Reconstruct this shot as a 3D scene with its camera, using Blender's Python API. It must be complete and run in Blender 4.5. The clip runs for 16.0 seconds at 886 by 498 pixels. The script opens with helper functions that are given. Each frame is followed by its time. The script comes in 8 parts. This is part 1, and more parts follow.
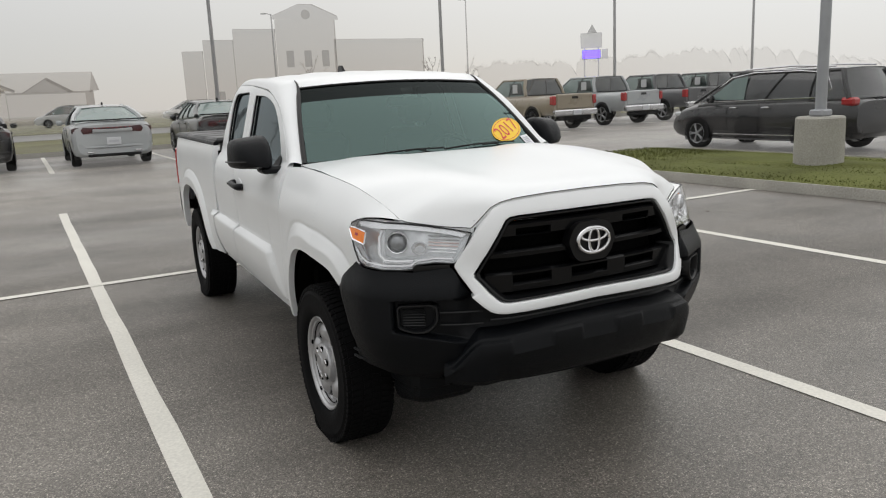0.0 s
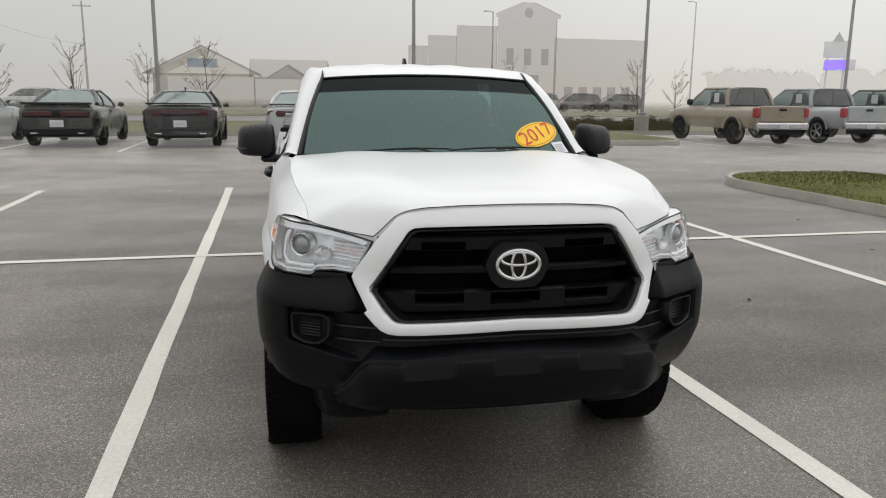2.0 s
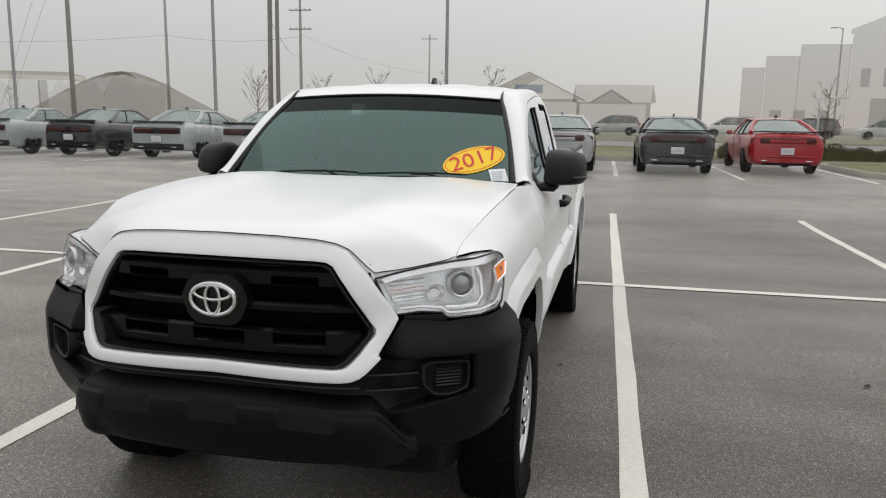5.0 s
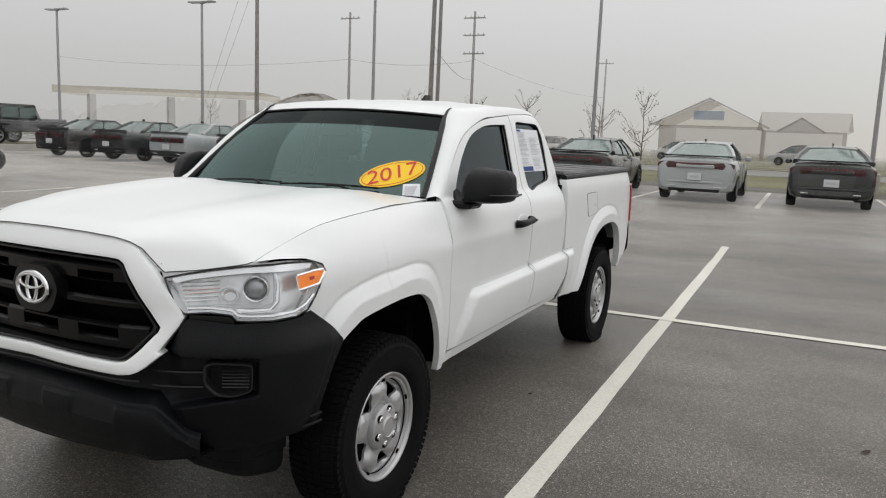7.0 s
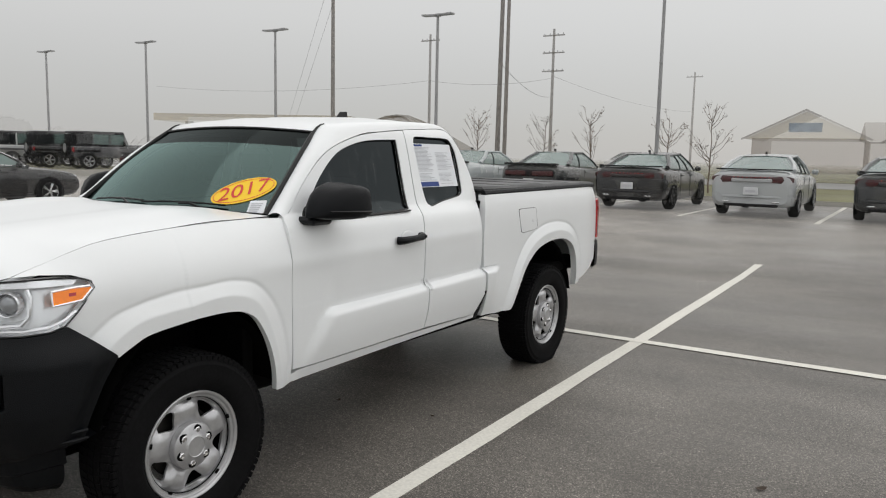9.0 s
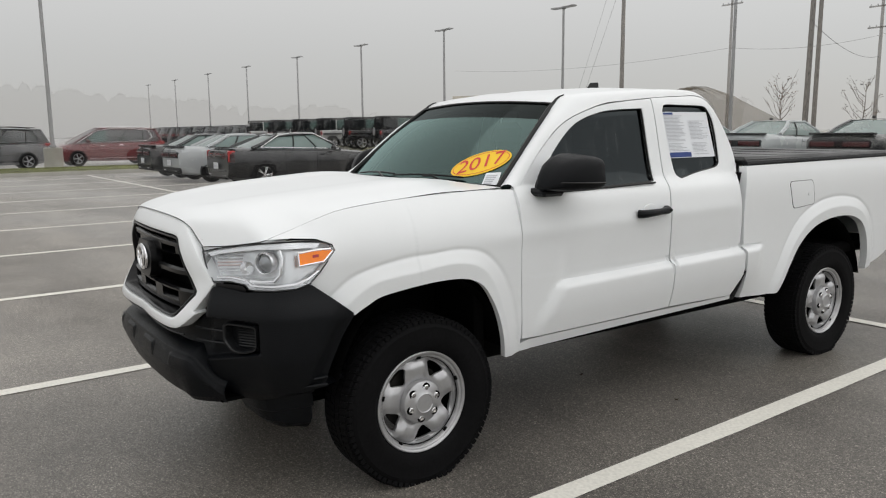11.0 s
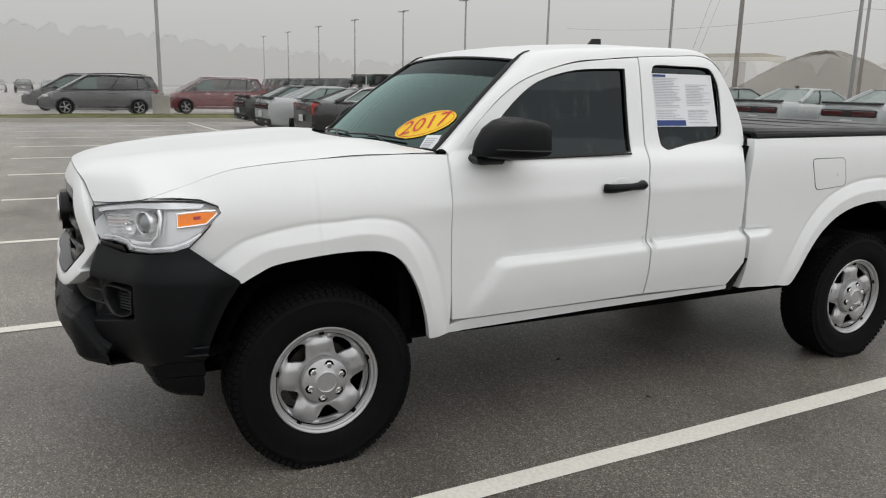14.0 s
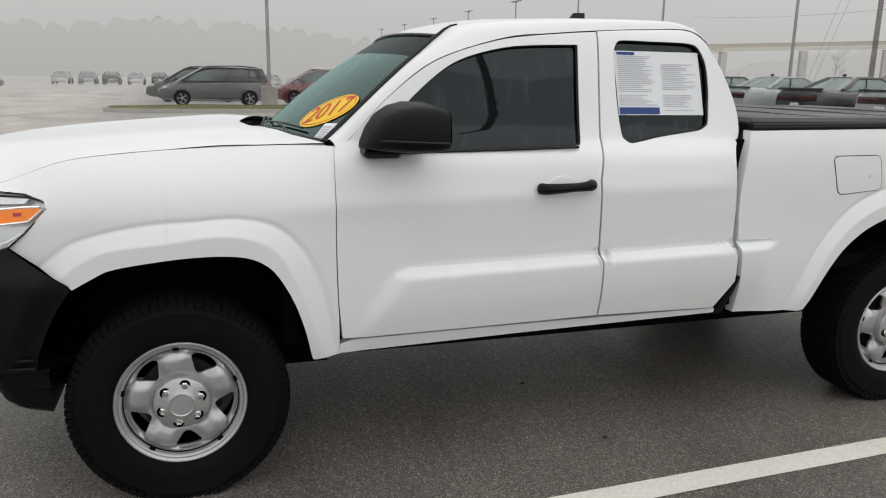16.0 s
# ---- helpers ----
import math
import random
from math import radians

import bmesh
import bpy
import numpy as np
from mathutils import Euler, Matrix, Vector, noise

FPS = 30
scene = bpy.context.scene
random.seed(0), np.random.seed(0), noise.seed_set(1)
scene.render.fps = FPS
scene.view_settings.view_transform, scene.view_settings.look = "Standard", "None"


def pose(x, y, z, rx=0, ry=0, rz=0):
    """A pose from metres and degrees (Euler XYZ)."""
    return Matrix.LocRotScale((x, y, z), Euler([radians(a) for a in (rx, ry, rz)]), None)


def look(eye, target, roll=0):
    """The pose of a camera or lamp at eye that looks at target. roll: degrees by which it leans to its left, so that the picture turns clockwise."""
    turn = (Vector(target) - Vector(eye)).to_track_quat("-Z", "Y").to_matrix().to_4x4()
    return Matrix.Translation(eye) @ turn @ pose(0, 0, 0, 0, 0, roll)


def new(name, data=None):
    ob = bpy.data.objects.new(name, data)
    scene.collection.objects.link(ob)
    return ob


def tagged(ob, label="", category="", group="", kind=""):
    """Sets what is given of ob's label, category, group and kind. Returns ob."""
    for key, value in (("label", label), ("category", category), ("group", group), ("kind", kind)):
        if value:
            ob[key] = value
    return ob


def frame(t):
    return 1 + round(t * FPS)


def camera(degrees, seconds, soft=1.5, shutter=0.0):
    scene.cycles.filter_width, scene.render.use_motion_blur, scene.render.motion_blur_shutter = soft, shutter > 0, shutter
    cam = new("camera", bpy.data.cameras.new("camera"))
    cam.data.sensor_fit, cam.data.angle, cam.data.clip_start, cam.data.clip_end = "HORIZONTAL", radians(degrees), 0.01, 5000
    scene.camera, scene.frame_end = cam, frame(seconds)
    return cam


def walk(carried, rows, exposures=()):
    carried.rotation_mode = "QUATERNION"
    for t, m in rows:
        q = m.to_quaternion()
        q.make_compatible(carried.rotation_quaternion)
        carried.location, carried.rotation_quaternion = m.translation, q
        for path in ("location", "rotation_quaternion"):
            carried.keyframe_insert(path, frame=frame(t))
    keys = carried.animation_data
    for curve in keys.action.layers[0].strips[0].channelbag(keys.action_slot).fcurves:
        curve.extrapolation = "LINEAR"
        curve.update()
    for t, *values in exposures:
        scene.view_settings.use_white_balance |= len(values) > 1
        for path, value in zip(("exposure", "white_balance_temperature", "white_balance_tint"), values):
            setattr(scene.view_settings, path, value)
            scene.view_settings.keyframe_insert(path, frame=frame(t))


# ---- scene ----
cam = camera(60.5, 16.0, soft=1.15)
PATH = [
    (0, (-2.058, -3.386, 1.631), (-1.122, -1.664, 1.233), -2.7),
    (0.5, (-1.822, -3.374, 1.63), (-0.995, -1.59, 1.265), -1.8),
    (1, (-1.48, -3.541, 1.625), (-0.78, -1.696, 1.293), -1.9),
    (1.5, (-1.209, -3.524, 1.595), (-0.603, -1.646, 1.269), -0.9),
    (2, (-0.874, -3.516, 1.597), (-0.44, -1.603, 1.208), 0.5),
    (2.5, (-0.53, -3.466, 1.605), (-0.243, -1.525, 1.217), 1.5),
    (3, (-0.238, -3.356, 1.611), (-0.023, -1.394, 1.293), 0.9),
    (3.5, (0.101, -3.313, 1.584), (0.189, -1.341, 1.26), 0.4),
    (4, (0.444, -3.252, 1.588), (0.388, -1.287, 1.22), 1.1),
    (6.3, (2.104, -2.96, 1.607), (1.383, -1.117, 1.315), 1.4),
    (6.5, (2.192, -2.897, 1.587), (1.454, -1.063, 1.281), 1.9),
    (7, (2.436, -2.733, 1.589), (1.601, -0.939, 1.3), 2.3),
    (7.5, (2.75, -2.606, 1.601), (1.827, -0.853, 1.329), 1.6),
    (8, (2.989, -2.435, 1.595), (2.048, -0.691, 1.323), 2.2),
    (8.5, (3.176, -2.216, 1.603), (2.217, -0.477, 1.362), 2.7),
    (9, (3.432, -2.075, 1.601), (2.38, -0.391, 1.354), 1.2),
    (9.5, (3.485, -1.955, 1.556), (2.228, -0.421, 1.299), 0.9),
    (10, (3.551, -1.893, 1.563), (2.029, -0.624, 1.297), 0.7),
    (10.2, (3.56, -1.888, 1.558), (1.97, -0.709, 1.278), -0.2),
    (12.3, (3.731, -1.736, 1.598), (2.173, -0.536, 1.23), -0.2),
    (12.5, (3.693, -1.671, 1.579), (2.189, -0.403, 1.218), 0.2),
    (13, (3.67, -1.444, 1.586), (2.239, -0.088, 1.248), 2.0),
    (13.5, (3.726, -1.225, 1.58), (2.212, 0.036, 1.237), 1.5),
    (14, (3.791, -1.013, 1.572), (2.067, -0.088, 1.156), 1.2),
    (14.5, (3.701, -0.815, 1.525), (1.864, -0.158, 1.084), 2.8),
    (15, (3.763, -0.581, 1.53), (1.859, -0.158, 1.09), 1.8),
    (15.5, (3.798, -0.304, 1.54), (1.887, 0.082, 1.094), 0.9),
    (16, (3.68, 0.017, 1.542), (1.838, 0.659, 1.101), 1.0),
]
walk(cam, [(t, look(eye, target, roll)) for t, eye, target, roll in PATH])

# ---- light ----
world = bpy.data.worlds.new("foggy_sky")
scene.world = world
world.use_nodes = True
wn = world.node_tree.nodes
wl = world.node_tree.links
wn.clear()
w_out = wn.new("ShaderNodeOutputWorld")
w_fog = wn.new("ShaderNodeBackground")
w_sky = wn.new("ShaderNodeBackground")
w_add = wn.new("ShaderNodeAddShader")
w_tex = wn.new("ShaderNodeTexSky")
w_tex.sky_type = 'NISHITA'
w_tex.sun_disc = False
w_tex.sun_elevation = radians(32)
w_tex.sun_rotation = radians(24)
w_sky.inputs["Strength"].default_value = 0.006
w_co = wn.new("ShaderNodeTexCoord")
w_sep = wn.new("ShaderNodeSeparateXYZ")
w_ramp = wn.new("ShaderNodeValToRGB")
wl.new(w_co.outputs["Generated"], w_sep.inputs[0])
w_map = wn.new("ShaderNodeMapRange")
w_map.inputs["From Min"].default_value = -1.0
w_map.inputs["From Max"].default_value = 1.0
wl.new(w_sep.outputs["Z"], w_map.inputs["Value"])
wl.new(w_map.outputs["Result"], w_ramp.inputs["Fac"])
SKY = [(0.0, 0.40), (0.49, 0.48), (0.515, 0.50), (0.545, 0.555), (0.58, 0.635), (0.64, 0.73), (0.72, 0.80), (1.0, 0.90)]
el = w_ramp.color_ramp.elements
while len(el) < len(SKY):
    el.new(0.5)
for e, (p, v) in zip(el, SKY):
    e.position = p
    e.color = (v * 1.005, v, v * 0.985, 1)
wl.new(w_ramp.outputs["Color"], w_fog.inputs["Color"])
# sky strength rises towards +x, added to brighten the truck's flank on that side
w_dot = wn.new("ShaderNodeVectorMath")
w_dot.operation = 'DOT_PRODUCT'
w_dot.inputs[1].default_value = (1.0, 0.15, 0.0)
wl.new(w_co.outputs["Generated"], w_dot.inputs[0])
w_gain = wn.new("ShaderNodeMapRange")
w_gain.inputs["From Min"].default_value = -1.0
w_gain.inputs["From Max"].default_value = 1.0
wl.new(w_dot.outputs["Value"], w_gain.inputs["Value"])
w_side = wn.new("ShaderNodeValToRGB")
side_el = w_side.color_ramp.elements
GAIN = [(0.0, 0.94), (0.5, 1.0), (0.75, 1.10), (1.0, 1.42)]
while len(side_el) < len(GAIN):
    side_el.new(0.5)
for e, (p, v) in zip(side_el, GAIN):
    e.position = p
    e.color = (v, v, v, 1)
wl.new(w_gain.outputs["Result"], w_side.inputs["Fac"])
wl.new(w_side.outputs["Color"], w_fog.inputs["Strength"])
wl.new(w_tex.outputs[0], w_sky.inputs["Color"])
wl.new(w_fog.outputs[0], w_add.inputs[0])
wl.new(w_sky.outputs[0], w_add.inputs[1])
wl.new(w_add.outputs[0], w_out.inputs["Surface"])
sun = new("sun", bpy.data.lights.new("sun", 'SUN'))
sun.data.energy, sun.data.angle, sun.data.color = 0.75, radians(100), (1.0, 0.985, 0.96)
sun.matrix_world = look((0, 0, 30), (-4, -9, 0))

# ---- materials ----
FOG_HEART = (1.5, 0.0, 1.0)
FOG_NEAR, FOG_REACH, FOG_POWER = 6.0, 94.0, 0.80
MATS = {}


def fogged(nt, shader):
    """Imitates mist: surfaces turn transparent with distance from the lot's middle, so the sky shows through."""
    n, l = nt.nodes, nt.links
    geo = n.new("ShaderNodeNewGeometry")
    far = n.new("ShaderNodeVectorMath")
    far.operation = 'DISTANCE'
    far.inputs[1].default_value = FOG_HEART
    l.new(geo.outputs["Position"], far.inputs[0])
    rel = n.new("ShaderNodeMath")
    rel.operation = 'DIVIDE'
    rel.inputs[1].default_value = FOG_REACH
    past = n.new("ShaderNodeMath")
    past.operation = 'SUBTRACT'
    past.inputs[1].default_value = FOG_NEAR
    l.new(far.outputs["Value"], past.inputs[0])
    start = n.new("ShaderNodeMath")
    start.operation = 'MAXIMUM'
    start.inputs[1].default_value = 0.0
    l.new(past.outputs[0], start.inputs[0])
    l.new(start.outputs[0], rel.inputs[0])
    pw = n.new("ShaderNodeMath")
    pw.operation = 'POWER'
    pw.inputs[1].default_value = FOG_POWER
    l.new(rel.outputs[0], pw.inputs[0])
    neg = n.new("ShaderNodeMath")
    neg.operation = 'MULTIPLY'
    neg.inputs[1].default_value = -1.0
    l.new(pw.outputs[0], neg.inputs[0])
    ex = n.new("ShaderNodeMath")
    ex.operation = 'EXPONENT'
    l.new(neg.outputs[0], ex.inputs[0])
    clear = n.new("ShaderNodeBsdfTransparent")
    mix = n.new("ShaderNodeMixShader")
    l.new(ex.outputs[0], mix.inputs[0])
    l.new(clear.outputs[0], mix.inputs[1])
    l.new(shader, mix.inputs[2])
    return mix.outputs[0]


def material(name, color, rough=0.5, metal=0.0, coat=0.0, grain=0.0, scale=20.0, bump=0.0, patch=0.0, patch_scale=1.5,
             fog=True, vary=0.0, emit=0.0, spec=0.5, rough_vary=0.0, stretch=(1, 1, 1), coat_rough=0.06):
    """Principled surface with fine grain, broad patches and a little relief."""
    if name in MATS:
        return MATS[name]
    m = bpy.data.materials.new(name)
    m.use_nodes = True
    nt = m.node_tree
    n, l = nt.nodes, nt.links
    n.clear()
    out = n.new("ShaderNodeOutputMaterial")
    b = n.new("ShaderNodeBsdfPrincipled")
    b.inputs["Roughness"].default_value = rough
    b.inputs["Metallic"].default_value = metal
    b.inputs["Coat Weight"].default_value = coat
    b.inputs["Coat Roughness"].default_value = coat_rough
    b.inputs["Specular IOR Level"].default_value = spec
    co = n.new("ShaderNodeTexCoord")
    mp = n.new("ShaderNodeMapping")
    mp.inputs["Scale"].default_value = stretch
    l.new(co.outputs["Object"], mp.inputs["Vector"])
    value = None

    def noisy(sc, detail):
        t = n.new("ShaderNodeTexNoise")
        t.inputs["Scale"].default_value = sc
        t.inputs["Detail"].default_value = detail
        l.new(mp.outputs[0], t.inputs["Vector"])
        return t.outputs["Fac"]

    base = n.new("ShaderNodeRGB")
    base.outputs[0].default_value = (*color, 1)
    col = base.outputs[0]
    fine = noisy(scale, 6.0) if (grain or bump) else None
    broad = noisy(patch_scale, 4.0) if (patch or rough_vary) else None

    def times(c, fac, amount):
        r = n.new("ShaderNodeMapRange")
        r.inputs["From Min"].default_value = 0.25
        r.inputs["From Max"].default_value = 0.75
        r.inputs["To Min"].default_value = 1.0 - amount
        r.inputs["To Max"].default_value = 1.0 + amount
        l.new(fac, r.inputs["Value"])
        v = n.new("ShaderNodeVectorMath")
        v.operation = 'SCALE'
        l.new(c, v.inputs[0])
        l.new(r.outputs[0], v.inputs["Scale"])
        return v.outputs[0]

    if grain:
        col = times(col, fine, grain)
    if patch:
        col = times(col, broad, patch)
    if vary:
        info = n.new("ShaderNodeObjectInfo")
        col = times(col, info.outputs["Random"], vary)
    l.new(col, b.inputs["Base Color"])
    if rough_vary:
        r = n.new("ShaderNodeMapRange")
        r.inputs["From Min"].default_value = 0.3
        r.inputs["From Max"].default_value = 0.7
        r.inputs["To Min"].default_value = max(0.02, rough - rough_vary)
        r.inputs["To Max"].default_value = min(1.0, rough + rough_vary)
        l.new(broad, r.inputs["Value"])
        l.new(r.outputs[0], b.inputs["Roughness"])
    if bump:
        bp = n.new("ShaderNodeBump")
        bp.inputs["Strength"].default_value = bump
        bp.inputs["Distance"].default_value = 0.01
        l.new(fine, bp.inputs["Height"])
        l.new(bp.outputs[0], b.inputs["Normal"])
    if emit:
        b.inputs["Emission Color"].default_value = (*color, 1)
        b.inputs["Emission Strength"].default_value = emit
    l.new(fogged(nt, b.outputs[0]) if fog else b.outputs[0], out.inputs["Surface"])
    MATS[name] = m
    return m


def glass(name, tint, rough=0.02, fog=False, streaks=0.0, gloss=(1, 1, 1), ior=1.5):
    """Tinted pane: lets tinted light through and mirrors the sky by its angle."""
    if name in MATS:
        return MATS[name]
    m = bpy.data.materials.new(name)
    m.use_nodes = True
    nt = m.node_tree
    n, l = nt.nodes, nt.links
    n.clear()
    out = n.new("ShaderNodeOutputMaterial")
    tr = n.new("ShaderNodeBsdfTransparent")
    tr.inputs["Color"].default_value = (*tint, 1)
    gl = n.new("ShaderNodeBsdfGlossy")
    gl.inputs["Roughness"].default_value = rough
    gl.inputs["Color"].default_value = (*gloss, 1)
    face = n.new("ShaderNodeLayerWeight")
    face.inputs["Blend"].default_value = 0.5
    up = n.new("ShaderNodeMath")
    up.operation = 'POWER'
    up.inputs[1].default_value = 5.0
    l.new(face.outputs["Facing"], up.inputs[0])
    fr = n.new("ShaderNodeMapRange")
    fr.inputs["To Min"].default_value = ((ior - 1) / (ior + 1)) ** 2
    fr.inputs["To Max"].default_value = 1.0
    l.new(up.outputs[0], fr.inputs["Value"])
    mix = n.new("ShaderNodeMixShader")
    l.new(fr.outputs[0], mix.inputs[0])
    l.new(tr.outputs[0], mix.inputs[1])
    l.new(gl.outputs[0], mix.inputs[2])
    shader = mix.outputs[0]
    if streaks:
        co = n.new("ShaderNodeTexCoord")
        mp = n.new("ShaderNodeMapping")
        mp.inputs["Scale"].default_value = (26, 26, 1.1)
        nz = n.new("ShaderNodeTexNoise")
        nz.inputs["Scale"].default_value = 1.0
        nz.inputs["Detail"].default_value = 5.0
        l.new(co.outputs["Object"], mp.inputs["Vector"])
        l.new(mp.outputs[0], nz.inputs["Vector"])
        r = n.new("ShaderNodeMapRange")
        r.inputs["From Min"].default_value = 0.55
        r.inputs["From Max"].default_value = 0.72
        r.inputs["To Max"].default_value = streaks
        l.new(nz.outputs["Fac"], r.inputs["Value"])
        wet = n.new("ShaderNodeBsdfDiffuse")
        wet.inputs["Color"].default_value = (0.55, 0.56, 0.56, 1)
        mx = n.new("ShaderNodeMixShader")
        l.new(r.outputs[0], mx.inputs[0])
        l.new(shader, mx.inputs[1])
        l.new(wet.outputs[0], mx.inputs[2])
        shader = mx.outputs[0]
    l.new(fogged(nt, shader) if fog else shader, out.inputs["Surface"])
    MATS[name] = m
    return m


WHITE = material("white_car_paint", (0.815, 0.832, 0.842), 0.36, coat=0.45, coat_rough=0.20, fog=False, grain=0.02, scale=300, patch=0.018, patch_scale=2.2)
BLACK_TRIM = material("black_textured_plastic", (0.0036, 0.0043, 0.0056), 0.40, spec=0.17, fog=False, grain=0.25, scale=260, bump=0.25, patch=0.12, patch_scale=4)
BLACK_SATIN = material("satin_black_plastic", (0.009, 0.0095, 0.0105), 0.34, spec=0.35, fog=False, patch=0.15, patch_scale=5)
GRILLE_BLACK = material("satin_black_grille", (0.0028, 0.0029, 0.0034), 0.22, spec=0.24, fog=False, patch=0.15, patch_scale=5)
BLACK_GLOSS = material("black_smooth_plastic", (0.004, 0.004, 0.0045), 0.32, spec=0.3, fog=False, patch=0.15, patch_scale=5)
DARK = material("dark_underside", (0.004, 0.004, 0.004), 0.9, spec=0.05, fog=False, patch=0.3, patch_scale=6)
CHROME = material("chrome", (0.75, 0.75, 0.76), 0.12, metal=1.0, fog=False, patch=0.05, patch_scale=8)
RUBBER = material("tyre_rubber", (0.0045, 0.0045, 0.005), 0.75, spec=0.1, fog=False, grain=0.3, scale=70, bump=0.15, patch=0.25, patch_scale=5)
STEEL = material("silver_steel_wheel_paint", (0.47, 0.47, 0.48), 0.30, metal=0.62, fog=False, grain=0.05, scale=90, patch=0.06, patch_scale=7)
LAMP_CHROME = material("lamp_reflector", (0.88, 0.88, 0.89), 0.17, metal=0.72, fog=False, patch=0.1, patch_scale=14)
LAMP_PANEL = material("lamp_inner_panel", (0.74, 0.75, 0.76), 0.28, metal=0.5, fog=False, patch=0.25, patch_scale=22)
LAMP_GREY = material("lamp_bezel_grey", (0.78, 0.79, 0.80), 0.24, metal=0.55, fog=False, patch=0.1, patch_scale=14)
BULB_GLINT = material("amber_bulb_glint", (0.72, 0.58, 0.55), 0.25, metal=0.3, fog=False, patch=0.1, patch_scale=20)
AMBER = material("amber_lens", (1.0, 0.235, 0.0), 0.25, coat=0.5, fog=False, patch=0.1, patch_scale=25)
RED_LENS = material("red_lens", (0.42, 0.012, 0.015), 0.18, coat=0.5, fog=False, patch=0.2, patch_scale=18)
LENS = glass("clear_lens", (0.93, 0.94, 0.95))
WINDSHIELD = glass("windshield_glass", (0.13, 0.205, 0.20), gloss=(0.60, 0.84, 0.80), ior=2.12)
SHADE_BAND = glass("windshield_shade_band", (0.035, 0.045, 0.045), gloss=(0.30, 0.34, 0.34))
SIDE_GLASS = glass("privacy_glass", (0.012, 0.016, 0.017), streaks=0.035, gloss=(0.72, 0.82, 0.86))
CLOTH = material("grey_seat_cloth", (0.10, 0.10, 0.10), 0.95, fog=False, grain=0.2, scale=150, patch=0.1)
DASH = material("dashboard_plastic", (0.05, 0.052, 0.052), 0.7, fog=False, grain=0.1, scale=120, patch=0.1)
COVER = material("black_vinyl_cover", (0.022, 0.022, 0.023), 0.42, fog=False, grain=0.2, scale=120, bump=0.1, rough_vary=0.12, patch=0.2, patch_scale=3)
YELLOW = material("yellow_decal", (0.93, 0.60, 0.01), 0.45, fog=False, patch=0.02)
DECAL_RED = material("red_decal_print", (0.62, 0.03, 0.03), 0.45, fog=False, patch=0.03)
PAPER = material("white_paper", (0.78, 0.80, 0.83), 0.7, fog=False, patch=0.02, patch_scale=6)
INK = material("grey_print", (0.50, 0.51, 0.54), 0.7, fog=False, patch=0.1, patch_scale=30)
INK_BLUE = material("blue_print", (0.03, 0.06, 0.22), 0.7, fog=False, patch=0.05, patch_scale=30)

ROOF_TOP = 1.82

# ---- mesh helpers ----


def mesh_object(name, verts, faces, mat, parent=None, smooth=35, label="", category="", group="", kind=""):
    me = bpy.data.meshes.new(name)
    me.from_pydata([tuple(v) for v in verts], [], [tuple(f) for f in faces])
    me.update()
    if smooth:
        me.shade_smooth()
        me.set_sharp_from_angle(angle=radians(smooth))
    me.materials.append(mat)
    ob = new(name, me)
    if parent is not None:
        ob.parent = parent
    return tagged(ob, label, category, group, kind)


def part(name, geo, mat, parent, label="", smooth=35):
    return mesh_object(name, geo[0], geo[1], mat, parent, smooth, label)


def thing(name, label, category, at=(0, 0, 0), turn=0.0, group="", kind=""):
    ob = new(name)
    ob.empty_display_size = 0.2
    ob.matrix_basis = pose(*at, 0, 0, turn)
    return tagged(ob, label, category, group, kind)


def join(*geos):
    vs, fs = [], []
    for v, f in geos:
        k = len(vs)
        vs += [tuple(p) for p in v]
        fs += [tuple(i + k for i in q) for q in f]
    return vs, fs


def moved(geo, m):
    return [tuple(m @ Vector(v)) for v in geo[0]], geo[1]


def mirrored(geo):
    return [(-x, y, z) for x, y, z in geo[0]], [tuple(reversed(f)) for f in geo[1]]


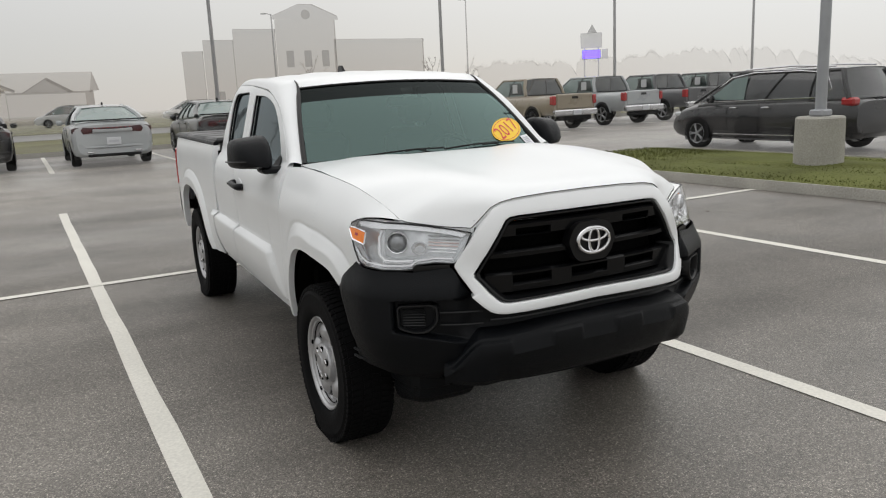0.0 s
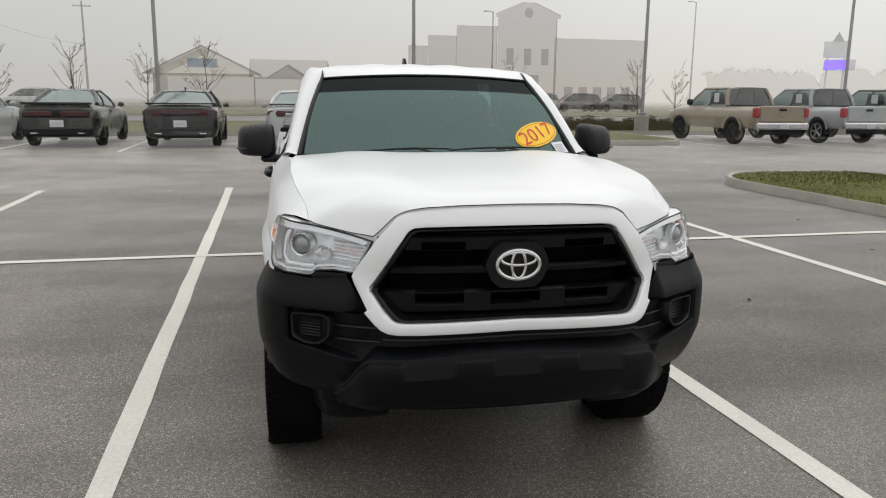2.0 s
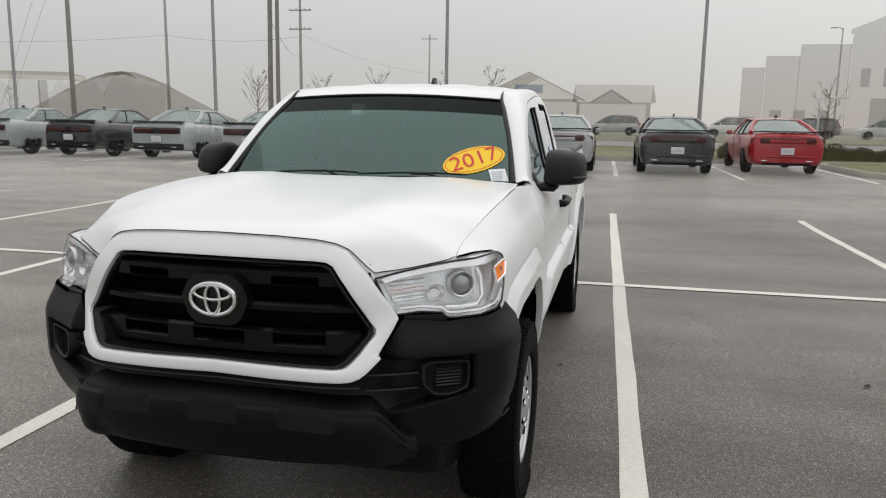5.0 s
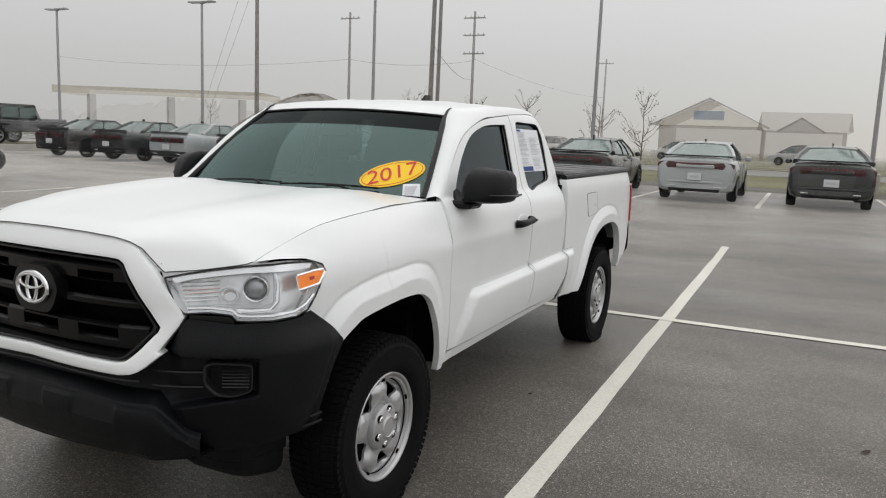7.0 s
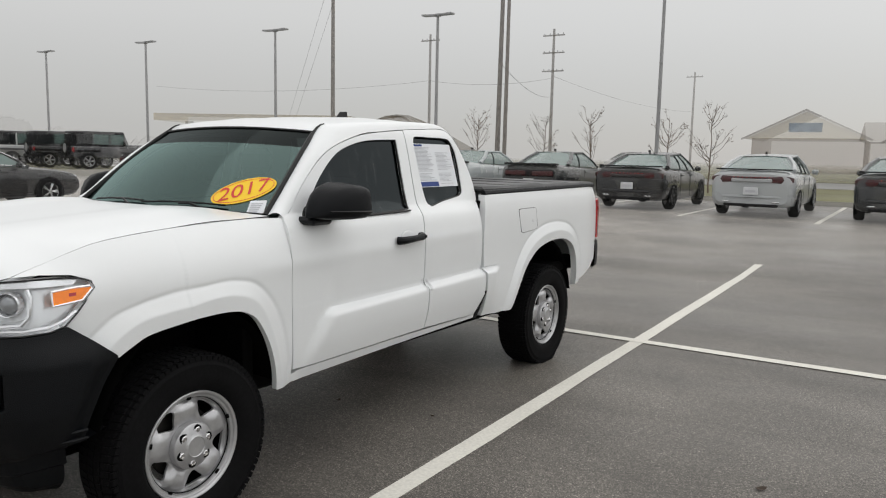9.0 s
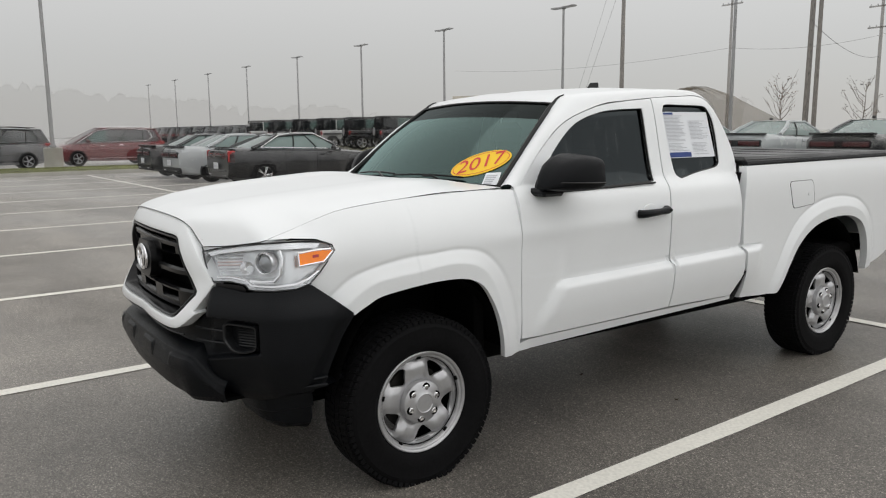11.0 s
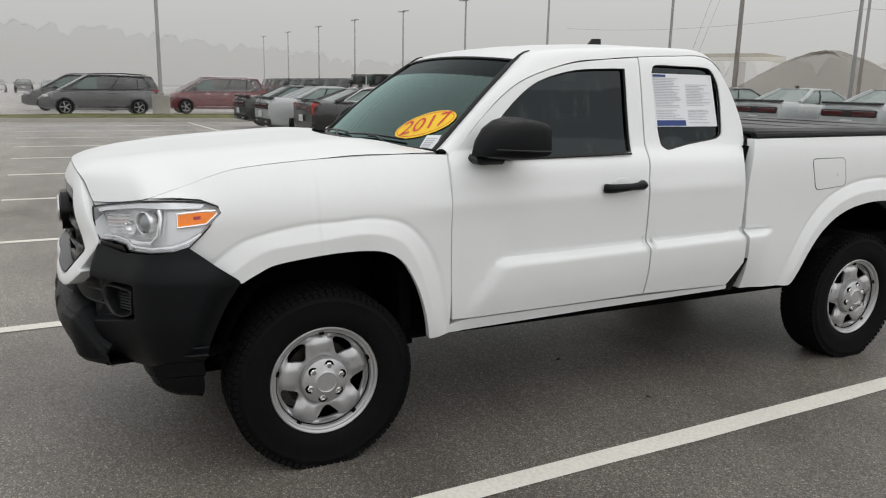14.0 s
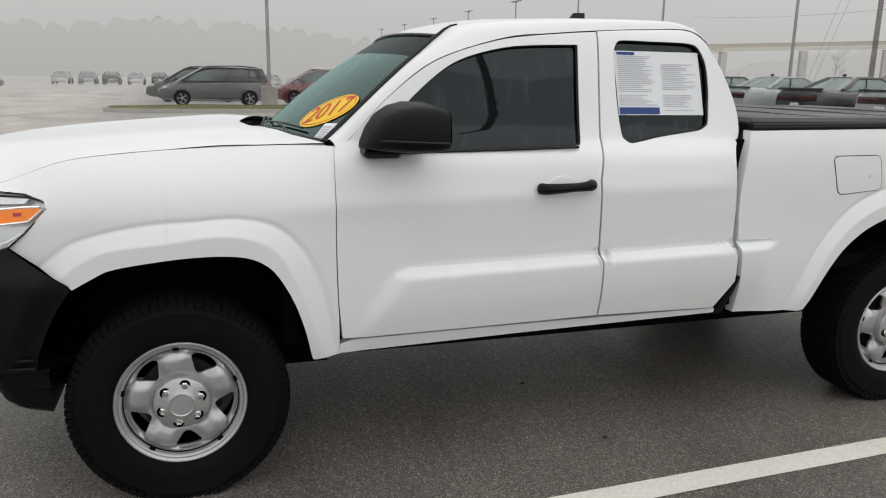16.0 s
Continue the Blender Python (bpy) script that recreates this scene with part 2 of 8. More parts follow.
def box(x0, x1, y0, y1, z0, z1, b=0.0):
    """Box with chamfered edges."""
    b = min(b, 0.45 * min(x1 - x0, y1 - y0, z1 - z0))
    if b <= 0:
        v = [(x, y, z) for x in (x0, x1) for y in (y0, y1) for z in (z0, z1)]
        return v, [(0, 1, 3, 2), (4, 6, 7, 5), (0, 4, 5, 1), (2, 3, 7, 6), (0, 2, 6, 4), (1, 5, 7, 3)]
    c = ((x0 + x1) / 2, (y0 + y1) / 2, (z0 + z1) / 2)
    h = ((x1 - x0) / 2, (y1 - y0) / 2, (z1 - z0) / 2)
    v, idx = [], {}
    for sx in (-1, 1):
        for sy in (-1, 1):
            for sz in (-1, 1):
                s = (sx, sy, sz)
                for a in range(3):
                    p = [c[i] + s[i] * (h[i] - (0 if i == a else b)) for i in range(3)]
                    idx[(s, a)] = len(v)
                    v.append(tuple(p))
    f = []
    for a in range(3):
        o1, o2 = [i for i in range(3) if i != a]
        for s in (-1, 1):
            q = []
            for u, w in ((-1, -1), (1, -1), (1, 1), (-1, 1)):
                k = [0, 0, 0]
                k[a], k[o1], k[o2] = s, u, w
                q.append(idx[(tuple(k), a)])
            f.append(q)
    for a in range(3):
        o1, o2 = [i for i in range(3) if i != a]
        for u in (-1, 1):
            for w in (-1, 1):
                k0, k1 = [0, 0, 0], [0, 0, 0]
                k0[a], k1[a] = -1, 1
                k0[o1] = k1[o1] = u
                k0[o2] = k1[o2] = w
                f.append([idx[(tuple(k0), o1)], idx[(tuple(k1), o1)], idx[(tuple(k1), o2)], idx[(tuple(k0), o2)]])
    for sx in (-1, 1):
        for sy in (-1, 1):
            for sz in (-1, 1):
                f.append([idx[((sx, sy, sz), a)] for a in range(3)])
    # outward faces
    out = []
    for q in f:
        p = [Vector(v[i]) for i in q]
        nrm = (p[1] - p[0]).cross(p[2] - p[0])
        mid = sum(p, Vector()) / len(p) - Vector(c)
        out.append(tuple(q) if nrm.dot(mid) >= 0 else tuple(reversed(q)))
    return v, out


def lathe(profile, seg=32, axis='x', closed=False):
    """Turns (radius, along) points round an axis."""
    v, f = [], []
    n = len(profile)
    for k in range(seg):
        a = 2 * math.pi * k / seg
        c, s = math.cos(a), math.sin(a)
        for r, t in profile:
            if axis == 'x':
                v.append((t, r * c, r * s))
            elif axis == 'y':
                v.append((r * s, t, r * c))
            else:
                v.append((r * c, r * s, t))
    for k in range(seg):
        k2 = (k + 1) % seg
        for i in range(n if closed else n - 1):
            j = (i + 1) % n
            f.append((k * n + i, k2 * n + i, k2 * n + j, k * n + j))
    return v, f


def tube(path, radius, seg=10, closed_ends=True):
    """Round bar along a path; radius may be one number or one a point."""
    pts = [Vector(p) for p in path]
    rr = radius if isinstance(radius, (list, tuple)) else [radius] * len(pts)
    v, f = [], []
    up0 = None
    for i, p in enumerate(pts):
        d = (pts[min(i + 1, len(pts) - 1)] - pts[max(i - 1, 0)]).normalized()
        if up0 is None:
            up0 = Vector((0, 0, 1)) if abs(d.z) < 0.9 else Vector((1, 0, 0))
        s = d.cross(up0)
        if s.length < 1e-4:
            s = d.cross(Vector((0.3, 1, 0)))
        s.normalize()
        u = s.cross(d).normalized()
        up0 = u
        for k in range(seg):
            a = 2 * math.pi * k / seg
            v.append(tuple(p + (s * math.cos(a) + u * math.sin(a)) * rr[i]))
    for i in range(len(pts) - 1):
        for k in range(seg):
            k2 = (k + 1) % seg
            f.append((i * seg + k, i * seg + k2, (i + 1) * seg + k2, (i + 1) * seg + k))
    if closed_ends:
        f.append(tuple(reversed(range(seg))))
        f.append(tuple((len(pts) - 1) * seg + k for k in range(seg)))
    return v, f


def lerp_table(t, x):
    if x <= t[0][0]:
        return t[0][1]
    for (a, va), (b, vb) in zip(t, t[1:]):
        if x <= b:
            return va + (vb - va) * (x - a) / (b - a)
    return t[-1][1]


def smooth_table(t, x):
    """Table read with smooth (Catmull-Rom) turns."""
    if x <= t[0][0]:
        return t[0][1]
    if x >= t[-1][0]:
        return t[-1][1]
    for i in range(len(t) - 1):
        x0, y0 = t[i]
        x1, y1 = t[i + 1]
        if x <= x1:
            u = (x - x0) / (x1 - x0)
            d0 = (t[i + 1][1] - t[i - 1][1]) / (t[i + 1][0] - t[i - 1][0]) if i > 0 else (y1 - y0) / (x1 - x0)
            d1 = (t[i + 2][1] - t[i][1]) / (t[i + 2][0] - t[i][0]) if i + 2 < len(t) else (y1 - y0) / (x1 - x0)
            h = x1 - x0
            return (y0 * (1 + 2 * u) * (1 - u) ** 2 + d0 * h * u * (1 - u) ** 2 + y1 * u * u * (3 - 2 * u) + d1 * h * u * u * (u - 1))


def step(a, b, x):
    u = min(1.0, max(0.0, (x - a) / (b - a)))
    return u * u * (3 - 2 * u)


def resample(pts, n):
    d = [0.0]
    for p, q in zip(pts, pts[1:]):
        d.append(d[-1] + math.dist(p, q))
    out = []
    for k in range(n + 1):
        t = d[-1] * k / n
        i = 0
        while i < len(d) - 2 and d[i + 1] < t:
            i += 1
        u = 0 if d[i + 1] == d[i] else (t - d[i]) / (d[i + 1] - d[i])
        out.append(tuple(a + (b - a) * u for a, b in zip(pts[i], pts[i + 1])))
    return out


def curved(pts, n=6):
    """Smooth line through points."""
    out = []
    for i in range(len(pts) - 1):
        p0 = pts[max(i - 1, 0)]
        p1, p2 = pts[i], pts[i + 1]
        p3 = pts[min(i + 2, len(pts) - 1)]
        for k in range(n):
            t = k / n
            out.append(tuple(0.5 * (2 * b + (c - a) * t + (2 * a - 5 * b + 4 * c - d) * t * t + (3 * b - a - 3 * c + d) * t ** 3)
                             for a, b, c, d in zip(p0, p1, p2, p3)))
    out.append(tuple(pts[-1]))
    return out


def sheet(grid, to3d, skirt=0.0, inward=None):
    """Grid of 2D points mapped into space; a skirt turns its rim inward so that the panel has depth."""
    nu, nv = len(grid), len(grid[0])
    v = [tuple(to3d(*grid[i][j])) for i in range(nu) for j in range(nv)]
    f = [(i * nv + j, (i + 1) * nv + j, (i + 1) * nv + j + 1, i * nv + j + 1) for i in range(nu - 1) for j in range(nv - 1)]
    if skirt and inward:
        rim = [i * nv for i in range(nu)] + [(nu - 1) * nv + j for j in range(1, nv)] + [i * nv + nv - 1 for i in range(nu - 2, -1, -1)] + [j for j in range(nv - 2, 0, -1)]
        k = len(v)
        d = Vector(inward) * skirt
        for i in rim:
            v.append(tuple(Vector(v[i]) + d))
        m = len(rim)
        for i in range(m):
            j = (i + 1) % m
            f.append((rim[i], rim[j], k + j, k + i))
    return v, f


def coons(bottom, top, left, right, nu=24, nv=16):
    """Grid between four border lines: bottom and top run the same way, left and right from bottom to top."""
    b, t = resample(bottom, nu), resample(top, nu)
    l, r = resample(left, nv), resample(right, nv)
    g = []
    for i in range(nu + 1):
        u = i / nu
        row = []
        for j in range(nv + 1):
            w = j / nv
            row.append(tuple((1 - w) * b[i][k] + w * t[i][k] + (1 - u) * l[j][k] + u * r[j][k]
                             - ((1 - u) * (1 - w) * b[0][k] + u * (1 - w) * b[-1][k] + (1 - u) * w * t[0][k] + u * w * t[-1][k]) for k in range(2)))
        g.append(row)
    return g


def flow(loop, n=7, sharp=()):
    """Closed smooth curve through the loop's points; sharp ones stay corners."""
    m = len(loop)
    out = []
    for i in range(m):
        a, b = loop[i], loop[(i + 1) % m]
        d = math.dist(a, b)

        def way(k):
            if k % m in sharp:
                return (0.0, 0.0)
            p, q, c = loop[(k - 1) % m], loop[(k + 1) % m], loop[k % m]
            lp, lq = max(1e-6, math.dist(c, p)), max(1e-6, math.dist(q, c))
            u = [(c[w] - p[w]) / lp + (q[w] - c[w]) / lq for w in (0, 1)]
            h = math.hypot(*u)
            g = min(lp, lq) / d
            return (u[0] / h * g, u[1] / h * g) if h > 1e-6 else (0.0, 0.0)
        t0, t1 = way(i), way(i + 1)
        for k in range(n):
            t = k / n
            h00, h10, h01, h11 = 2 * t ** 3 - 3 * t * t + 1, t ** 3 - 2 * t * t + t, -2 * t ** 3 + 3 * t * t, t ** 3 - t * t
            out.append(tuple(h00 * a[w] + h10 * d * t0[w] + h01 * b[w] + h11 * d * t1[w] for w in (0, 1)))
    return out


def shell(x0, x1, y0, y1, z0, z1, back=False):
    """Building block: front, sides and flat top, and a back where it is wanted."""
    v = [(x0, y0, z0), (x1, y0, z0), (x1, y0, z1), (x0, y0, z1), (x0, y1, z0), (x1, y1, z0), (x1, y1, z1), (x0, y1, z1)]
    return v, [(0, 1, 2, 3), (4, 0, 3, 7), (1, 5, 6, 2), (3, 2, 6, 7)] + ([(5, 4, 7, 6)] if back else [])


def ring(outer, inner, n=8, rows=8):
    """Grid between two loops of matching corner points, closed round."""
    g = []
    m = len(outer)
    for i in range(m):
        o0, o1, i0, i1 = outer[i], outer[(i + 1) % m], inner[i], inner[(i + 1) % m]
        for k in range(n):
            t = k / n
            o = tuple(a + (b - a) * t for a, b in zip(o0, o1))
            q = tuple(a + (b - a) * t for a, b in zip(i0, i1))
            g.append([tuple(a + (b - a) * w / rows for a, b in zip(o, q)) for w in range(rows + 1)])
    g.append(g[0])
    return g


def round_loop(pts, r=0.03, n=4):
    """Loop of points with its corners rounded."""
    out = []
    m = len(pts)
    for i in range(m):
        p, a, b = Vector(pts[i]), Vector(pts[i - 1]), Vector(pts[(i + 1) % m])
        da, db = (a - p), (b - p)
        s = min(r, 0.45 * da.length, 0.45 * db.length)
        p0, p1 = p + da.normalized() * s, p + db.normalized() * s
        for k in range(n + 1):
            t = k / n
            out.append(tuple((1 - t) ** 2 * p0 + 2 * t * (1 - t) * p + t * t * p1))
    return out


def slab(loop, to3d, depth_vec, inset=0.0):
    """Flat or curved plate over a 2D loop with a rim of the given depth."""
    m = len(loop)
    c = tuple(sum(p[k] for p in loop) / m for k in range(2))
    rows = [[tuple(p[k] + (c[k] - p[k]) * w for k in range(2)) for w in (0, 0.08, 0.3, 0.55, 0.8)] for p in loop]
    v = [tuple(to3d(*q)) for r in rows for q in r]
    v.append(tuple(to3d(*c)))
    nv = 5
    f = []
    for i in range(m):
        j = (i + 1) % m
        for w in range(nv - 1):
            f.append((i * nv + w, j * nv + w, j * nv + w + 1, i * nv + w + 1))
        f.append((i * nv + nv - 1, j * nv + nv - 1, m * nv))
    k = len(v)
    d = Vector(depth_vec)
    for i in range(m):
        v.append(tuple(Vector(v[i * nv]) + d))
    for i in range(m):
        j = (i + 1) % m
        f.append((j * nv, i * nv, k + i, k + j))
    return v, f


def fix_out(geo, centre):
    """Turns faces so that they look away from a middle point."""
    v, f = geo
    c = Vector(centre)
    out = []
    for q in f:
        p = [Vector(v[i]) for i in q]
        nrm = (p[1] - p[0]).cross(p[2] - p[0])
        out.append(tuple(q) if nrm.dot(sum(p, Vector()) / len(p) - c) >= 0 else tuple(reversed(q)))
    return v, out

# ---- ground ----


def ground_z(x, y):
    return 0.25 * step(8.5, 17.5, y)


def asphalt_material():
    m = bpy.data.materials.new("worn_damp_asphalt")
    m.use_nodes = True
    nt = m.node_tree
    n, l = nt.nodes, nt.links
    n.clear()
    out = n.new("ShaderNodeOutputMaterial")
    b = n.new("ShaderNodeBsdfPrincipled")
    geo = n.new("ShaderNodeNewGeometry")

    def noise_at(scale, detail, rough=0.6, sx=1.0, sy=1.0):
        mp = n.new("ShaderNodeMapping")
        mp.inputs["Scale"].default_value = (sx, sy, 1)
        t = n.new("ShaderNodeTexNoise")
        t.inputs["Scale"].default_value = scale
        t.inputs["Detail"].default_value = detail
        t.inputs["Roughness"].default_value = rough
        l.new(geo.outputs["Position"], mp.inputs["Vector"])
        l.new(mp.outputs[0], t.inputs["Vector"])
        return t.outputs["Fac"]

    def ramp(fac, stops):
        r = n.new("ShaderNodeValToRGB")
        e = r.color_ramp.elements
        while len(e) < len(stops):
            e.new(0.5)
        for q, (p, v) in zip(e, stops):
            q.position = p
            q.color = (v, v, v, 1)
        l.new(fac, r.inputs["Fac"])
        return r.outputs["Color"]

    def mul(a, c):
        v = n.new("ShaderNodeVectorMath")
        v.operation = 'MULTIPLY'
        l.new(a, v.inputs[0])
        l.new(c, v.inputs[1])
        return v.outputs[0]

    stones = n.new("ShaderNodeTexVoronoi")
    stones.inputs["Scale"].default_value = 200.0
    l.new(geo.outputs["Position"], stones.inputs["Vector"])
    base = n.new("ShaderNodeRGB")
    base.outputs[0].default_value = (0.146, 0.133, 0.117, 1)
    col = mul(base.outputs[0], ramp(noise_at(0.22, 5.0, 0.55, 1.0, 1.6), [(0.3, 0.60), (0.46, 0.98), (0.7, 1.22)]))
    col = mul(col, ramp(noise_at(1.6, 6.0), [(0.28, 0.80), (0.5, 1.0), (0.75, 1.16)]))
    col = mul(col, ramp(noise_at(90.0, 4.0, 0.75), [(0.30, 0.40), (0.5, 1.0), (0.70, 2.0)]))
    col = mul(col, ramp(noise_at(34.0, 3.0, 0.7), [(0.32, 0.72), (0.5, 1.0), (0.68, 1.32)]))
    col = mul(col, ramp(noise_at(0.55, 5.0, 0.6, 0.5, 1.7), [(0.36, 0.80), (0.5, 1.0), (0.64, 1.12)]))
    # traffic has polished the aisles paler; front glare and shade in the bays are painted in
    sep = n.new("ShaderNodeSeparateXYZ")
    l.new(geo.outputs["Position"], sep.inputs[0])
    wob = n.new("ShaderNodeMath")
    wob.operation = 'MULTIPLY_ADD'
    wob.inputs[1].default_value = 2.4
    l.new(noise_at(0.35, 3.0), wob.inputs[0])
    l.new(sep.outputs["Y"], wob.inputs[2])
    band = n.new("ShaderNodeMapRange")
    band.inputs["From Min"].default_value = -10.0
    band.inputs["From Max"].default_value = 30.0
    l.new(wob.outputs[0], band.inputs["Value"])
    col = mul(col, ramp(band.outputs["Result"], [(0.0, 1.9), (0.15, 1.9), (0.21, 1.36), (0.26, 0.92), (0.52, 0.92), (0.57, 1.22), (0.70, 1.22), (0.76, 0.92)]))
    # ground brightness put into the colour: paler on the passenger side than the driver's
    worn = n.new("ShaderNodeMath")
    worn.operation = 'MULTIPLY_ADD'
    worn.inputs[1].default_value = 3.0
    l.new(noise_at(0.5, 3.0), worn.inputs[0])
    l.new(sep.outputs["X"], worn.inputs[2])
    bays = n.new("ShaderNodeMapRange")
    bays.inputs["From Min"].default_value = -6.0
    bays.inputs["From Max"].default_value = 14.0
    l.new(worn.outputs[0], bays.inputs["Value"])
    col = mul(col, ramp(bays.outputs["Result"], [(0.0, 1.45), (0.20, 1.38), (0.34, 1.02), (0.52, 0.92), (0.70, 1.0)]))
    sp = n.new("ShaderNodeSeparateColor")
    l.new(stones.outputs["Color"], sp.inputs[0])
    col = mul(col, ramp(sp.outputs[0], [(0.0, 0.60), (0.7, 1.0), (0.9, 1.45), (1.0, 2.6)]))
    l.new(col, b.inputs["Base Color"])
    wet = ramp(noise_at(0.16, 4.0, 0.5, 0.6, 1.5), [(0.40, 0.62), (0.60, 0.34)])
    l.new(wet, b.inputs["Roughness"])
    b.inputs["Specular IOR Level"].default_value = 0.42
    bp = n.new("ShaderNodeBump")
    bp.inputs["Strength"].default_value = 0.6
    bp.inputs["Distance"].default_value = 0.0045
    l.new(noise_at(120.0, 3.0, 0.65), bp.inputs["Height"])
    l.new(bp.outputs[0], b.inputs["Normal"])
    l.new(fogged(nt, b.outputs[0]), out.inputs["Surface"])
    return m


ASPHALT = asphalt_material()
LINE_PAINT = material("worn_white_line_paint", (0.70, 0.68, 0.62), 0.7, grain=0.12, scale=60, bump=0.15, patch=0.07, patch_scale=1.2)
CONCRETE = material("weathered_concrete", (0.40, 0.385, 0.345), 0.85, grain=0.18, scale=40, bump=0.4, patch=0.16, patch_scale=1.4)
GRASS = material("autumn_grass", (0.118, 0.128, 0.040), 0.95, grain=0.25, spec=0.15, scale=30, bump=0.5, patch=0.3, patch_scale=0.8)
GRASS_FAR = material("dry_verge_grass", (0.15, 0.145, 0.06), 0.95, grain=0.35, scale=14, bump=0.5, patch=0.3, patch_scale=0.3)
POLE_GREY = material("grey_pole_paint", (0.33, 0.33, 0.335), 0.5, metal=0.2, patch=0.1, patch_scale=2)
POLE_LIGHT = material("galvanised_pole_steel", (0.36, 0.37, 0.39), 0.5, metal=0.3, patch=0.1, patch_scale=3)
WOOD_POLE = material("weathered_pole_timber", (0.19, 0.165, 0.145), 0.9, grain=0.3, scale=8, bump=0.3, patch=0.2, stretch=(6, 6, 0.5))
BARK = material("grey_bark", (0.17, 0.125, 0.095), 0.95, grain=0.3, scale=25, bump=0.4, patch=0.2)
LEAF = material("last_brown_leaves", (0.16, 0.095, 0.055), 0.9, vary=0.2, patch=0.2)
DARK_BRICK = material("dark_brown_brick", (0.085, 0.048, 0.030), 0.9, grain=0.15, scale=5, patch=0.1, patch_scale=0.4)
BRICK = material("brown_brick", (0.24, 0.175, 0.125), 0.9, grain=0.2, scale=9, patch=0.12, patch_scale=0.4)
STUCCO = material("brown_masonry", (0.105, 0.058, 0.034), 0.9, grain=0.08, scale=12, patch=0.1, patch_scale=0.4)
STUCCO_PALE = material("pale_stone_emblem", (0.26, 0.23, 0.20), 0.9, patch=0.1, patch_scale=1)
SHINGLE = material("grey_brown_shingles", (0.16, 0.125, 0.10), 0.95, grain=0.25, scale=10, patch=0.15, patch_scale=0.5)
CREAM = material("cream_gable_boards", (0.50, 0.42, 0.27), 0.85, grain=0.06, scale=12, patch=0.08, patch_scale=0.5)
SIGN_BLUE = material("blue_sign_panel", (0.22, 0.32, 0.45), 0.6, patch=0.1, patch_scale=1)
SIGN_WHITE = material("white_sign_panel", (0.7, 0.7, 0.72), 0.6, patch=0.05, patch_scale=1)
SCREEN = material("lit_purple_screen", (0.10, 0.05, 0.85), 0.4, emit=4.5)
WINDOW_DARK = material("dark_window_pane", (0.05, 0.045, 0.045), 0.5, patch=0.1, patch_scale=1)

gv, gf = [], []
gxs = [-900, -300, -120, -60, -30, -15, 0, 15, 30, 60, 120, 300, 900]
gys = [-900, -300, -120, -60, -30, -10, 0, 4, 8.5, 9.5, 10.5, 11.5, 12.5, 13.5, 14.5, 15.5, 16.5, 17.5, 18.5, 22, 30, 60, 120, 300, 900]
for gx in gxs:
    for gy in gys:
        gv.append((gx, gy, ground_z(gx, gy)))
for i in range(len(gxs) - 1):
    for j in range(len(gys) - 1):
        k = i * len(gys) + j
        gf.append((k, k + len(gys), k + len(gys) + 1, k + 1))
mesh_object("ground", gv, gf, ASPHALT, label="worn damp grey asphalt of the parking lot", category="ground", kind="structure")


def stripe(x0, y0, x1, y1, w=0.118, h=0.004):
    """Painted line that follows the ground, with slightly uneven edges."""
    rng = random.Random(round(x0 * 31 + y0 * 17 + x1 * 7))
    length = math.dist((x0, y0), (x1, y1))
    n = max(2, int(length / 0.5))
    dx, dy = (x1 - x0) / length, (y1 - y0) / length
    v, f = [], []
    for i in range(n + 1):
        t = i / n
        x, y = x0 + (x1 - x0) * t, y0 + (y1 - y0) * t
        for s in (-1, 1):
            q = w / 2 + rng.uniform(-0.006, 0.006)
            px, py = x - s * dy * q, y + s * dx * q
            v.append((px, py, ground_z(px, py) + h))
    for i in range(n):
        f.append((2 * i, 2 * i + 2, 2 * i + 3, 2 * i + 1))
    ob = mesh_object("parking_line", v, f, LINE_PAINT, smooth=0, label="worn white painted parking bay line on asphalt", category="parking line", group="parking bay lines", kind="structure")
    return ob


for k in range(-1, 12):
    stripe(1.43 - 3.03 * k, -1.47, 1.43 - 3.03 * k, 10.28)
stripe(-27.9, 4.41, 7.6, 4.41, h=0.007)
for k in range(-4, 10):
    stripe(1.55 - 3.03 * k, 16.5, 1.55 - 3.03 * k, 24.0)
for k in range(6):
    stripe(12.5 + 3.03 * k, 17.0, 12.5 + 3.03 * k, 24.0)


